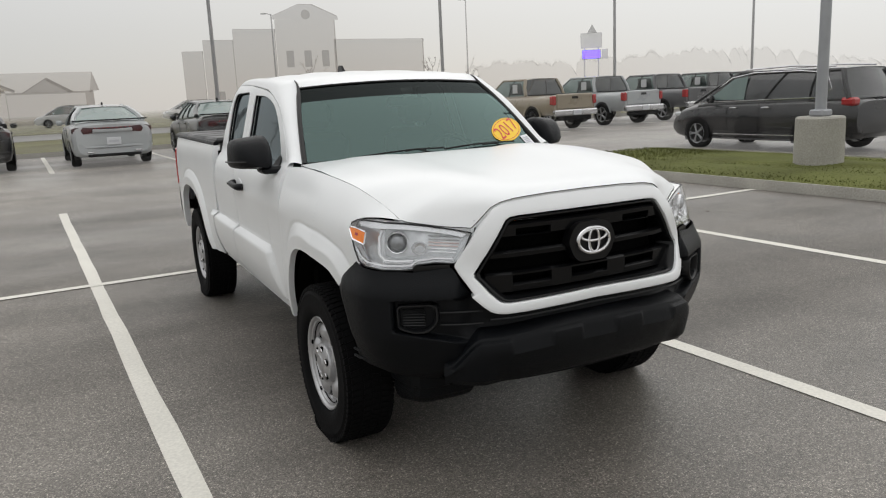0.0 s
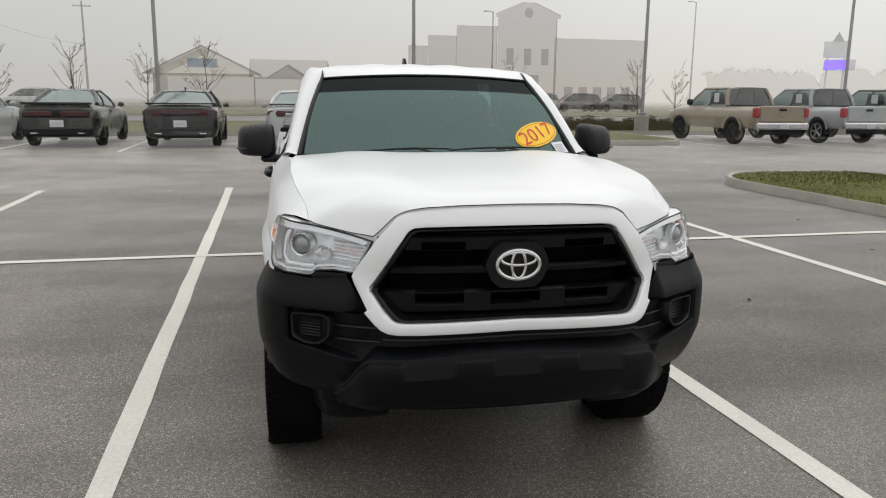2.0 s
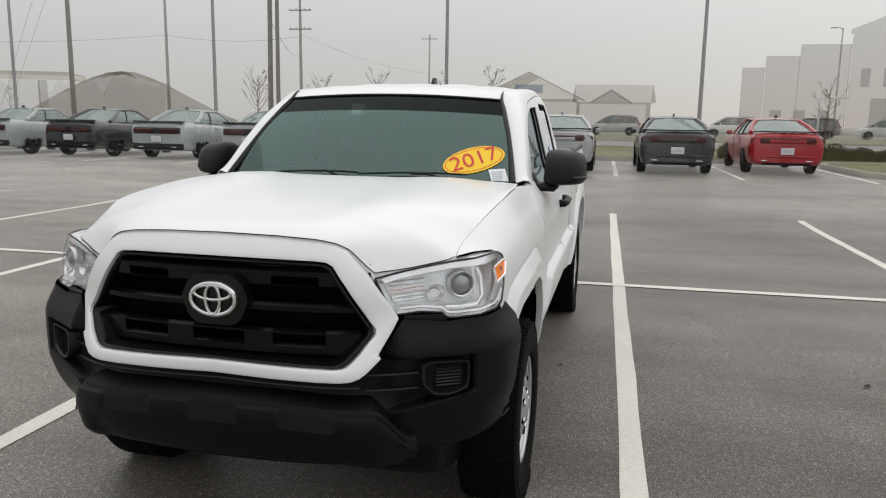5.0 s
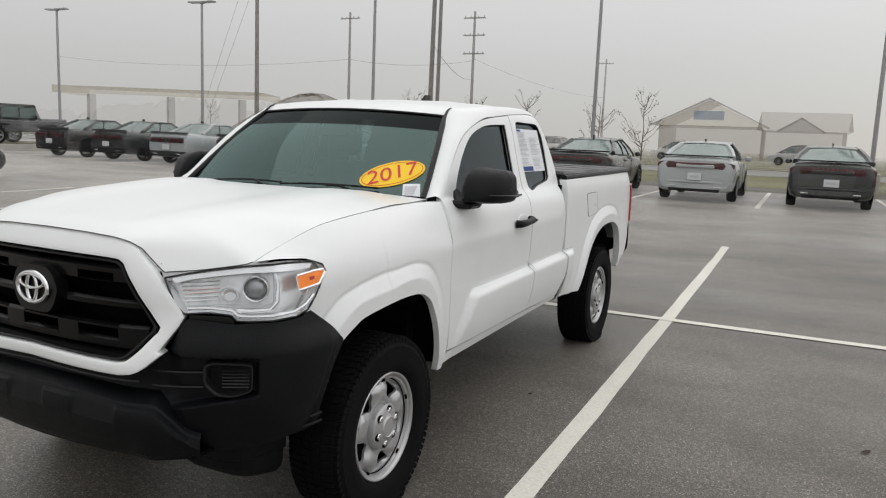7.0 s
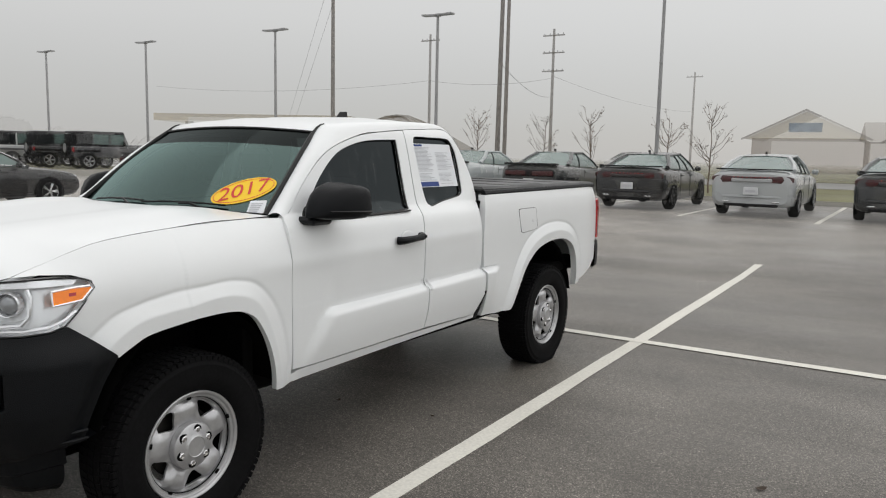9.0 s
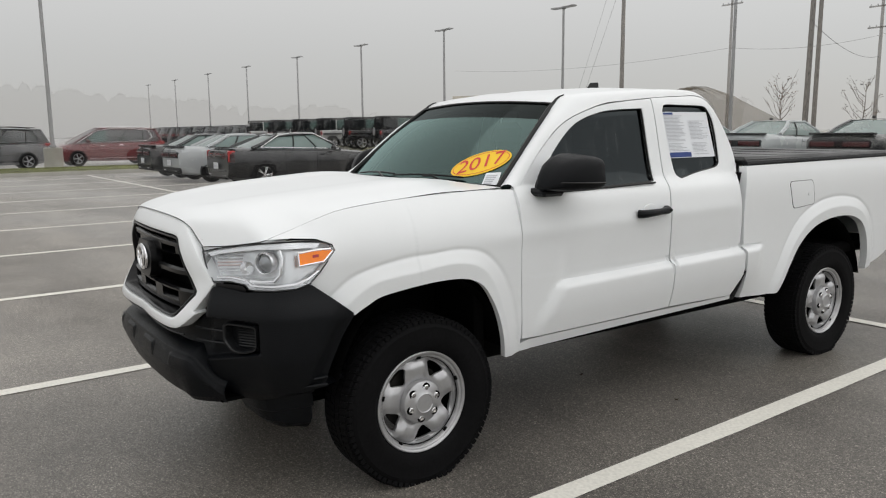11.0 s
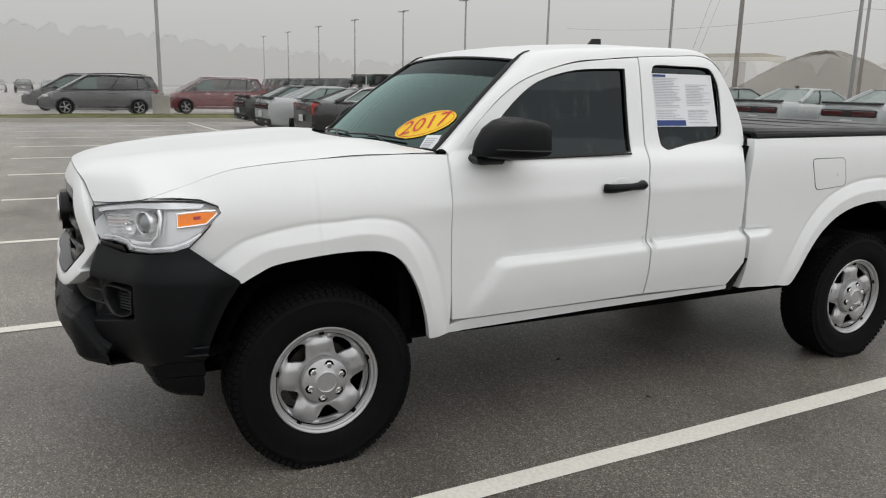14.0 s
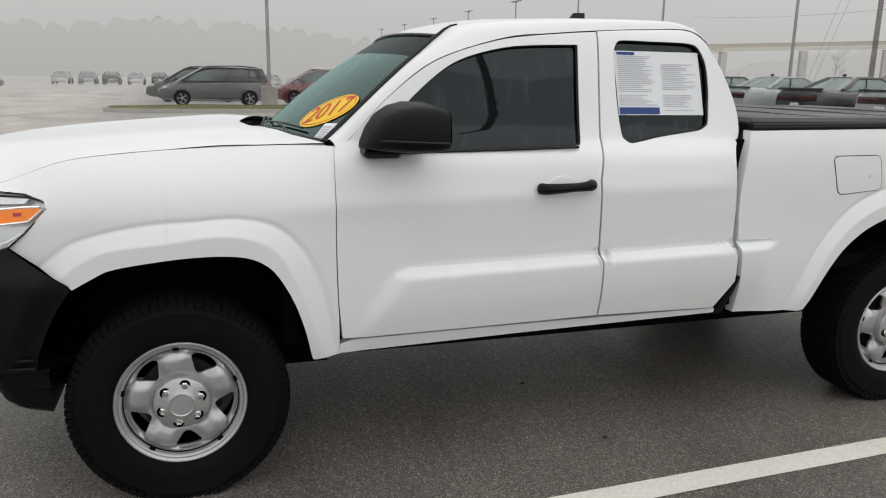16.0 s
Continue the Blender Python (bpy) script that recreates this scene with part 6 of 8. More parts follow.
OFF_K = [(0.45, -0.060), (0.50, -0.012), (0.56, 0.022), (0.62, 0.044), (0.665, 0.056), (0.74, 0.060), (0.82, 0.060), (0.845, 0.058), (0.875, 0.048), (0.93, 0.022), (1.0, 0.002)]
RIDGE = [(0.50, 0.628), (0.58, 0.645), (0.69, 0.668), (0.805, 0.693)]
S_END = s_of_y(-0.33)
bv, bf = [], []
NS, NZ = 170, 130
xs_arch = [(0.53, -0.449), (0.60, -0.431), (0.73, -0.373), (0.815, -0.318)]
for i in range(NS + 1):
    t = i / NS
    s0 = S_END * t
    for j in range(NZ + 1):
        px, py = plan_at(s0)
        zt, zb = lerp_table(TOPZ, s0), smooth_table(BOTZ, px)
        z = zb + (zt - zb) * j / NZ
        # the rear edge follows the wheel arch
        ye = smooth_table(xs_arch, z)
        pull = step(0.72, 1.0, t) * (s_of_y(ye) - S_END)
        s = s0 + pull
        px, py = plan_at(s)
        wc = 1 - step(0.535, 0.60, px)
        off = wc * smooth_table(OFF_C, z) * (0.62 + 0.38 * min(1.0, px / 0.55) ** 2) + (1 - wc) * smooth_table(OFF_K, z)
        # the pocket, closed above by a ledge and below by a slanting ridge
        low = lerp_table(RIDGE, px)
        inside = (1 - step(0.800, 0.811, px)) * (1 - step(0.816, 0.827, z)) * step(low - 0.004, low + 0.012, z) * (1 - wc)
        off -= inside * (0.050 - 0.012 * step(0.64, 0.80, px))
        off *= 1 - 0.75 * step(0.90, 1.0, t)
        x, y = plan_at(s, off)
        bv.append((x, y, z))
for i in range(NS):
    for j in range(NZ):
        k = i * (NZ + 1) + j
        bf.append((k, k + NZ + 1, k + NZ + 2, k + 1))
kk = len(bv)
for i in range(NS + 1):
    p = bv[i * (NZ + 1)]
    bv.append((p[0] * 0.9, p[1] + 0.22, p[2] + 0.02))
for i in range(NS):
    bf.append((i * (NZ + 1), kk + i, kk + i + 1, (i + 1) * (NZ + 1)))
bump = (bv, bf)
bumper = part("front_bumper", fix_out(join(bump, mirrored(bump)), (0, -0.3, 0.75)), BLACK_TRIM, truck, "black textured plastic front bumper", 40)


def hex_ring(outer, inner, offs, rows=8):
    """Moulded ring standing in the pocket, its height over the plan given by offs from the outer to the inner edge."""
    outer, inner = round_loop(outer, 0.020, 4), round_loop(inner, 0.014, 4)
    v = []
    for o, q in zip(outer, inner):
        for w in range(rows + 1):
            u = w / rows
            x, z = o[0] + (q[0] - o[0]) * u, o[1] + (q[1] - o[1]) * u
            v.append((*plan_at(s_of_x(x), lerp_table(offs, u)), z))
    m, n = rows + 1, len(outer)
    return v, [(k * m + w, ((k + 1) % n) * m + w, ((k + 1) % n) * m + w + 1, k * m + w + 1) for k in range(n) for w in range(rows)]


for sgn in (1, -1):
    flip = (lambda g: g) if sgn > 0 else mirrored
    h_out = [(0.648, 0.800), (0.672, 0.812), (0.798, 0.808), (0.796, 0.704), (0.735, 0.682), (0.684, 0.686), (0.648, 0.728)]
    h_in = [(0.668, 0.786), (0.684, 0.793), (0.783, 0.791), (0.782, 0.716), (0.736, 0.699), (0.695, 0.703), (0.667, 0.736)]
    g = hex_ring(h_out, h_in, [(0.0, 0.000), (0.08, 0.046), (0.2, 0.053), (0.55, 0.053), (0.72, 0.047), (1.0, 0.006)])
    part("fog_lamp_bezel", flip(fix_out(g, (0.5, -0.4, 0.75))), BLACK_SATIN, bumper)
    cup = [(*plan_at(s_of_x(0.662 + 0.126 * a / 8), 0.012 - 0.016 * math.sin(math.pi * a / 8)), 0.694 + 0.104 * b / 6) for a in range(9) for b in range(7)]
    part("fog_lamp_cover", flip(fix_out((cup, [(a * 7 + b, (a + 1) * 7 + b, (a + 1) * 7 + b + 1, a * 7 + b + 1) for a in range(8) for b in range(6)]), (0.5, -0.3, 0.75))), BLACK_GLOSS, bumper)
    for k in range(7):
        z = 0.712 + 0.0115 * k
        part("vent_slat", flip(tube([(*plan_at(s_of_x(x), 0.020), z) for x in (0.700, 0.725, 0.750, 0.777)], 0.0036, 5)), BLACK_SATIN, bumper)
    for z in (0.764, 0.712):
        lip = [(*plan_at(s_of_x(x), o), z + 0.004 * (x - 0.5)) for x, o in ((0.500, 0.004), (0.53, 0.010), (0.57, 0.016), (0.60, 0.019), (0.648, 0.021))]
        part("trim_line", flip(tube(lip, 0.0045, 6)), BLACK_SATIN, bumper)
    # ribbed splash guard that hangs below the wing
    g_v = []
    GUARD = ((0.56, -0.690, -0.430, 0.765), (0.47, -0.680, -0.435, 0.762), (0.462, -0.672, -0.443, 0.755), (0.402, -0.658, -0.436, 0.750), (0.395, -0.650, -0.443, 0.742), (0.348, -0.630, -0.440, 0.738), (0.320, -0.600, -0.443, 0.730), (0.300, -0.570, -0.447, 0.715), (0.288, -0.535, -0.450, 0.695))
    for zz, y0, y1, xo in GUARD:
        for j in range(10):
            t = j / 9
            g_v.append((0.44 + (xo - 0.44) * t - 0.03 * t ** 6, y0 + 0.06 * t ** 5, zz))
        for x in (xo, 0.60, 0.44):
            g_v.append((x, y1, zz))
    g_f = [(k * 13 + j, k * 13 + (j + 1) % 13, (k + 1) * 13 + (j + 1) % 13, (k + 1) * 13 + j) for k in range(len(GUARD) - 1) for j in range(13)] + [tuple(range(13 * (len(GUARD) - 1), 13 * len(GUARD)))]
    part("splash_guard", flip(fix_out((g_v, g_f), (0.65, -0.53, 0.45))), BLACK_TRIM, bumper, "", 20)
    for z in (0.545, 0.575):
        fin = [(*plan_at(s_of_y(y), o), z + 0.02 * (y + 0.5)) for y, o in ((-0.54, 0.012), (-0.49, 0.020), (-0.445, 0.022))]
        part("wing_fin", flip(tube(fin, [0.003, 0.007, 0.006], 6)), BLACK_TRIM, bumper)

# lip under the surround, and the bar across the lower front with three shallow notches in its top edge
lip = [front(x, 0.740, -0.012) for x in [-0.50 + 0.05 * k for k in range(21)]]
part("lip_line", tube([(p[0], p[1] + 0.006, 0.736) for p in lip], 0.0045, 6), BLACK_SATIN, bumper)
BAR = [(0.0, 0.448), (0.045, 0.458), (0.068, 0.482), (0.082, 0.540), (0.090, 0.600), (0.090, 0.640), (0.085, 0.656), (0.072, 0.664), (0.066, 0.6665), (0.064, 0.672), (0.060, 0.678), (0.030, 0.694), (-0.015, 0.705), (-0.05, 0.706)]
bar_v = []
NB = 220
for i in range(NB + 1):
    x = -0.640 + 1.28 * i / NB
    e = step(0.505, 0.640, abs(x))
    notch = sum(1 - step(0.078, 0.100, abs(x - c)) for c in (-0.32, 0.0, 0.32))
    for d, z in BAR:
        top = step(0.52, 0.66, z)
        dent = 0.009 * notch * step(0.615, 0.640, z) * (1 - step(0.660, 0.666, z))
        dd = d * (0.70 + 0.30 * min(1.0, abs(x) / 0.55) ** 2) * (1 - 0.45 * e) - dent - 0.034 * (1 - step(0.44, 0.62, z)) * (1 - step(0.42, 0.52, abs(x)))
        px, py = plan_at(s_of_x(abs(x)), dd)
        sag = 0.016 * step(0.15, 0.52, abs(x)) * top
        bar_v.append((math.copysign(px, x) if x else 0.0, py, z - sag - top * 0.130 * e - 0.006 * notch * step(0.60, 0.64, z) * (1 - step(0.660, 0.666, z))))
nb = len(BAR)
bar_f = [(k * nb + j, (k + 1) * nb + j, (k + 1) * nb + j + 1, k * nb + j + 1) for k in range(NB) for j in range(nb - 1)]
part("lower_bar", fix_out((bar_v, bar_f), (0, -0.3, 0.56)), BLACK_TRIM, bumper, "protruding black lower bumper bar", 22)

# bed
b_bottom = [(2.405, 0.520), (2.60, 0.512), (2.76, 0.508)] + curved(R_OPEN, 4) + [(3.862, 0.545), (4.05, 0.600), (4.215, 0.655), (4.33, 0.72)]
b_top = [(2.402, 1.338), (3.0, 1.342), (4.29, 1.352)]
b_left = curved([(2.405, 0.520), (2.388, 0.7), (2.366, 0.9), (2.360, 1.1), (2.402, 1.338)])
b_right = [(4.33, 0.720), (4.345, 0.90), (4.345, 1.10), (4.335, 1.235), (4.29, 1.352)]
grid = coons(b_bottom, b_top, b_left, b_right, 150, 90)


def bed_flank(y, z):
    return (side_x(y, z, 'bed') - 0.05 * step(4.05, 4.50, y), y, z)


bed_sides = both("bed_side", sheet(grid, bed_flank, 0.05, INWARD), WHITE, label="white bed side with flared arch")
for sgn, bs in ((1, bed_sides[0]), (-1, bed_sides[1])):
    flip = (lambda g: g) if sgn > 0 else mirrored
    tail = coons([(4.348, 0.905), (4.45, 0.905)], [(4.330, 1.232), (4.41, 1.245)], [(4.348, 0.905), (4.330, 1.232)], [(4.45, 0.905), (4.41, 1.245)], 6, 10)
    part("tail_light", flip(fix_out(sheet(tail, lambda y, z: (bed_flank(y, z)[0] + 0.014 - 0.35 * max(0, y - 4.39), y, z), 0.09, INWARD), (0, 4.2, 1.0))), RED_LENS, truck, "red tail light")
    if sgn > 0:
        fuel = round_loop([(2.885, 1.050), (3.135, 1.068), (3.112, 1.226), (2.842, 1.224)], 0.030, 4)
        part("fuel_door", fix_out(slab(fuel, lambda y, z: (side_x(y, z, 'bed') + 0.0025, y, z), (-0.01, 0, 0)), (0, 3, 1)), WHITE, bs, "white fuel flap")
        part("fuel_gap", tube([(side_x(y, z, 'bed') + 0.0005, y, z) for y, z in fuel + [fuel[0]]], 0.0028, 5, False), BLACK_GLOSS, bs)
        part("fuel_latch", moved(lathe([(0.0, 0.003), (0.010, 0.003), (0.012, 0.0)], 14), Matrix.Translation((side_x(3.06, 1.13, 'bed') + 0.003, 3.06, 1.135))), WHITE, bs)
    rail = tube([(0.868, 2.42, 1.350), (0.868, 3.0, 1.354), (0.862, 4.29, 1.364)], 0.020, 8)
    part("bed_rail", flip(rail), BLACK_TRIM, bs, "black bed rail cap")
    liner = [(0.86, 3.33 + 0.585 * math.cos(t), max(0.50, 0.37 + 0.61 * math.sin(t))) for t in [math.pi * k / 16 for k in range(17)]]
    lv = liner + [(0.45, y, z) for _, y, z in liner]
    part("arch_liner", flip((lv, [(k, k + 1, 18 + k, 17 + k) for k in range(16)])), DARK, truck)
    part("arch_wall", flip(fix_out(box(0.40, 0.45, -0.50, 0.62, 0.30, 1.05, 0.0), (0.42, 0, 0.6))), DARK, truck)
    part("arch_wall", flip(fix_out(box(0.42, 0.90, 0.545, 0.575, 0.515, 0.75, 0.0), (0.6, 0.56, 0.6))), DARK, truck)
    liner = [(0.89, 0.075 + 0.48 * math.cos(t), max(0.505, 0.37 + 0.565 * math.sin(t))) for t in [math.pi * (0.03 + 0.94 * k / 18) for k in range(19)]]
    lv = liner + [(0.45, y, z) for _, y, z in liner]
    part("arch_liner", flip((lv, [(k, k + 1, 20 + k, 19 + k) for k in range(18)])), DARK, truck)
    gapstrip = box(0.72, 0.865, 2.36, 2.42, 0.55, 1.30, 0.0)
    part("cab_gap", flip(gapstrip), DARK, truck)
    skirt_g = slab([(2.30, 0.515), (2.35, 0.515), (2.392, 0.70), (2.378, 0.70)], lambda y, z: (side_x(y, z, 'door') - 0.004, y, z), (-0.04, 0, 0))
    part("gap_guard", flip(fix_out(skirt_g, (0, 2.3, 0.6))), BLACK_TRIM, truck)
cover = part("bed_cover", fix_out(box(-0.865, 0.865, 2.415, 4.31, 1.352, 1.392, 0.016), (0, 3.3, 1.37)), COVER, truck, "black soft roll-up bed cover")
for k in range(1, 4):
    part("cover_bow", tube([(-0.84, 2.42 + 0.472 * k, 1.388), (0, 2.42 + 0.472 * k, 1.394), (0.84, 2.42 + 0.472 * k, 1.388)], 0.006, 6), COVER, cover)
part("tailgate", fix_out(box(-0.80, 0.80, 4.33, 4.40, 0.72, 1.36, 0.02), (0, 4.36, 1.0)), WHITE, truck)
rb = [(-0.895, 4.34), (-0.82, 4.52), (-0.5, 4.58), (0, 4.59), (0.5, 4.58), (0.82, 4.52), (0.895, 4.34)]
rbc = curved(rb, 6)
v = [(x, y - d, z) for x, y in rbc for z, d in ((0.63, 0.10), (0.655, 0.01), (0.70, 0.0), (0.83, 0.0), (0.875, 0.02), (0.885, 0.14))]
part("rear_bumper", fix_out((v, [(i * 6 + j, (i + 1) * 6 + j, (i + 1) * 6 + j + 1, i * 6 + j + 1) for i in range(len(rbc) - 1) for j in range(5)]), (0, 4.0, 0.75)), BLACK_TRIM, truck, "black rear bumper")
# dark inside and underside
for s in (-1, 1):
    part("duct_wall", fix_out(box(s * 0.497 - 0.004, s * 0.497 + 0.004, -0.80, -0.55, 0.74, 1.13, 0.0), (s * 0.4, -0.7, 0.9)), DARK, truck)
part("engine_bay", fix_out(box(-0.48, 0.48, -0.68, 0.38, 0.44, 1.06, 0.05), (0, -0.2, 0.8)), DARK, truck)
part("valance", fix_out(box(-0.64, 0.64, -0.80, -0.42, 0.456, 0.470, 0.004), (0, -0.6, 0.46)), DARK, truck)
# rough stand-ins for unseen parts, added to block light under the truck
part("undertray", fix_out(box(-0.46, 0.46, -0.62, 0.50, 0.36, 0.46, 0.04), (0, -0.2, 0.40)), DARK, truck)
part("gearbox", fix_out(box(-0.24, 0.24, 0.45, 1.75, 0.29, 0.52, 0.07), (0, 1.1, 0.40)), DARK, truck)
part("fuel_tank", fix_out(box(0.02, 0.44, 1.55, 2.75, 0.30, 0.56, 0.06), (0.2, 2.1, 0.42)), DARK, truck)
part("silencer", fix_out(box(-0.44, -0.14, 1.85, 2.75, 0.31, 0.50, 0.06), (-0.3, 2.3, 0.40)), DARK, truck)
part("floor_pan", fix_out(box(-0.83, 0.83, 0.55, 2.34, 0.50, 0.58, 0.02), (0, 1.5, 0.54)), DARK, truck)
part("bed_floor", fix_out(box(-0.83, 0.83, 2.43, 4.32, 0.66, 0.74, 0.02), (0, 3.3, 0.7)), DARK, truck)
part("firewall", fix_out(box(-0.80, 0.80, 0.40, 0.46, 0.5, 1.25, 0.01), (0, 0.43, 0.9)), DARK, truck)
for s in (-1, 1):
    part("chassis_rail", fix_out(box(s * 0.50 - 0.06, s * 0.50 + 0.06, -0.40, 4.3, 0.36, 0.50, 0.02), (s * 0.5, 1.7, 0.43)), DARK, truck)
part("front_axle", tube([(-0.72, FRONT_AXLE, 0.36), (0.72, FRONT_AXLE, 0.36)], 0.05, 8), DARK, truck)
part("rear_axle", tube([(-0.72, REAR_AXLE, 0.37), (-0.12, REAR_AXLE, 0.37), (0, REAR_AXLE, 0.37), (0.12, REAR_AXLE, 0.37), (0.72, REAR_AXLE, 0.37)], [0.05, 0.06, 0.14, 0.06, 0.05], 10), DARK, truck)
# inside the cab
part("dashboard", fix_out(box(-0.74, 0.74, 0.48, 0.86, 0.95, 1.285, 0.06), (0, 0.67, 1.1)), DASH, truck)
wheel_c = Matrix.Translation((0.38, 0.98, 1.20)) @ Euler((radians(62), 0, 0)).to_matrix().to_4x4()
part("steering_wheel", moved(tube([(0.185 * math.cos(2 * math.pi * k / 28), 0.185 * math.sin(2 * math.pi * k / 28), 0) for k in range(29)], 0.016, 7, False), wheel_c), DASH, truck)
for s in (-1, 1):
    part("seat_back", fix_out(box(s * 0.38 - 0.24, s * 0.38 + 0.24, 1.50, 1.64, 0.80, 1.42, 0.06), (s * 0.38, 1.57, 1.1)), CLOTH, truck)
    part("headrest", fix_out(box(s * 0.38 - 0.13, s * 0.38 + 0.13, 1.52, 1.62, 1.45, 1.62, 0.04), (s * 0.38, 1.57, 1.53)), CLOTH, truck)
    part("seat_base", fix_out(box(s * 0.38 - 0.25, s * 0.38 + 0.25, 1.05, 1.58, 0.70, 0.88, 0.05), (s * 0.38, 1.3, 0.8)), CLOTH, truck)
part("headliner", fix_out(box(-0.58, 0.58, 1.10, 2.24, 1.70, 1.72, 0.005), (0, 1.6, 1.71)), CLOTH, truck)
part("cabin_mirror", fix_out(box(-0.12, 0.12, 0.88, 0.91, 1.57, 1.63, 0.012), (0, 0.9, 1.6)), BLACK_GLOSS, truck)


# wheels
def steel_wheel(at, flip_side):
    ob = thing("wheel", "", "", (0, 0, 0))
    ob.parent = truck
    ob.matrix_basis = Matrix.Translation(at) @ (Matrix.Rotation(math.pi, 4, 'Z') if flip_side else Matrix.Identity(4))
    prof = [(0.232, -0.105), (0.27, -0.118), (0.33, -0.122), (0.365, -0.110), (0.383, -0.085), (0.386, -0.04), (0.387, 0.0), (0.386, 0.04), (0.383, 0.085), (0.366, 0.110), (0.345, 0.119), (0.338, 0.1175), (0.30, 0.122), (0.262, 0.118), (0.245, 0.108), (0.232, 0.095), (0.222, 0.0)]
    def resting(geo):
        """The tread flattens where it meets the ground."""
        return [(x * (1 + 0.16 * step(0.30, 0.40, -z) * (abs(y) < 0.16)), y, max(z, -0.006 - at[2])) for x, y, z in geo[0]], geo[1]

    part("tyre", resting(lathe(prof, 96, 'x', True)), RUBBER, ob, "black all-terrain tyre")
    tv_, tf_ = [], []
    rng = random.Random(2)
    for k in range(78):
        a = 2 * math.pi * k / 78
        for x0, x1, r0, r1 in ((-0.095, -0.045, 0.380, 0.3905), (-0.038, -0.004, 0.384, 0.3915), (0.004, 0.038, 0.384, 0.3915), (0.045, 0.095, 0.380, 0.3905), (0.088, 0.114, 0.362, 0.381), (-0.114, -0.088, 0.362, 0.381)):
            da = 0.030
            sh = 0.012 if x0 > 0 else -0.012
            b = len(tv_)
            for rr_ in (r0, r1):
                for (xx, aa) in ((x0, a - da + sh), (x1, a - da - sh), (x1, a + da - sh), (x0, a + da + sh)):
                    tv_.append((xx, rr_ * math.cos(aa), rr_ * math.sin(aa)))
            tf_ += [(b + 4, b + 5, b + 6, b + 7), (b, b + 4, b + 7, b + 3), (b + 1, b + 2, b + 6, b + 5), (b, b + 1, b + 5, b + 4), (b + 3, b + 7, b + 6, b + 2)]
    part("tread", resting((tv_, tf_)), RUBBER, ob, smooth=0)
    rim_o = part("rim", lathe([(0.199, 0.060), (0.203, 0.074), (0.205, 0.083), (0.207, 0.087), (0.214, 0.088), (0.2165, 0.090), (0.2185, 0.097), (0.223, 0.1015), (0.229, 0.103), (0.2325, 0.100), (0.233, 0.092)], 96, 'x'), STEEL, ob, "silver five-hole steel wheel")

    SPIN = radians(24)

    def face_x(r, a):
        base = smooth_table([(0.0, 0.055), (0.085, 0.060), (0.10, 0.070), (0.118, 0.083), (0.145, 0.091), (0.172, 0.088), (0.190, 0.074), (0.200, 0.066)], r)
        q = abs((((a - SPIN) / (2 * math.pi) * 5) % 1.0) - 0.5) * 2
        return base - 0.024 * (1 - step(0.18, 0.78, q)) * step(0.095, 0.15, r) * (1 - step(0.188, 0.2, r))

    sv, sf = [], []
    for k in range(5):
        mid = 2 * math.pi * (k + 0.5) / 5 + SPIN
        half_a = math.pi / 5
        outer_l = [(0.200, -1.0), (0.200, -0.5), (0.200, 0.0), (0.200, 0.5), (0.200, 1.0), (0.16, 1.0), (0.12, 1.0), (0.080, 1.0), (0.080, 0.5), (0.080, 0.0), (0.080, -0.5), (0.080, -1.0), (0.12, -1.0), (0.16, -1.0)]
        inner_l = [(0.177, -0.46), (0.184, -0.33), (0.186, 0.0), (0.184, 0.33), (0.177, 0.46), (0.164, 0.42), (0.146, 0.32), (0.130, 0.21), (0.121, 0.11), (0.118, 0.0), (0.121, -0.11), (0.130, -0.21), (0.146, -0.32), (0.164, -0.42)]
        g = ring(outer_l, inner_l, 3, 6)
        b = len(sv)
        n = 7
        for row in g:
            for r, t in row:
                a = mid + t * half_a
                sv.append((face_x(r, a), r * math.cos(a), r * math.sin(a)))
            r, t = row[-1]
            a = mid + t * half_a
            sv.append((face_x(r, a) - 0.012, r * math.cos(a), r * math.sin(a)))
        n = 8
        for i in range(len(g) - 1):
            for j in range(n - 1):
                sf.append((b + i * n + j, b + (i + 1) * n + j, b + (i + 1) * n + j + 1, b + i * n + j + 1))
    part("disc", fix_out((sv, sf), (-0.6, 0, 0)), STEEL, rim_o)
    part("barrel", lathe([(0.1975, 0.055), (0.196, 0.0), (0.200, -0.10)], 48, 'x'), DARK, rim_o)
    part("brake_disc", lathe([(0.0, 0.02), (0.15, 0.02), (0.15, 0.0)], 32, 'x'), material("rusty_brake_steel", (0.03, 0.027, 0.025), 0.6, metal=0.5, fog=False, patch=0.3, patch_scale=12), rim_o)
    cap = part("hub_cap", lathe([(0.101, 0.058), (0.100, 0.088), (0.096, 0.098), (0.086, 0.104), (0.060, 0.110), (0.046, 0.1155), (0.043, 0.118), (0.040, 0.1145), (0.0, 0.1165)], 48, 'x'), STEEL, ob, "silver hub cap")
    part("rim_groove", lathe([(0.2035, 0.0765), (0.2010, 0.0775), (0.2000, 0.072)], 72, 'x'), DARK, rim_o)
    part("cap_groove", lathe([(0.103, 0.064), (0.0985, 0.068), (0.097, 0.058)], 40, 'x'), DARK, cap)
    for k in range(6):
        a = 2 * math.pi * k / 6 + 0.33
        c = Matrix.Translation((0, 0.070 * math.cos(a), 0.070 * math.sin(a)))
        part("lug_recess", moved(lathe([(0.0215, 0.099), (0.0205, 0.1075), (0.018, 0.1065), (0.0, 0.1065)], 20, 'x'), c), DARK, cap)
        nut = part("lug_nut", moved(lathe([(0.0150, 0.100), (0.0140, 0.109), (0.0105, 0.1125), (0.0, 0.1135)], 6, 'x'), c), CHROME, cap)
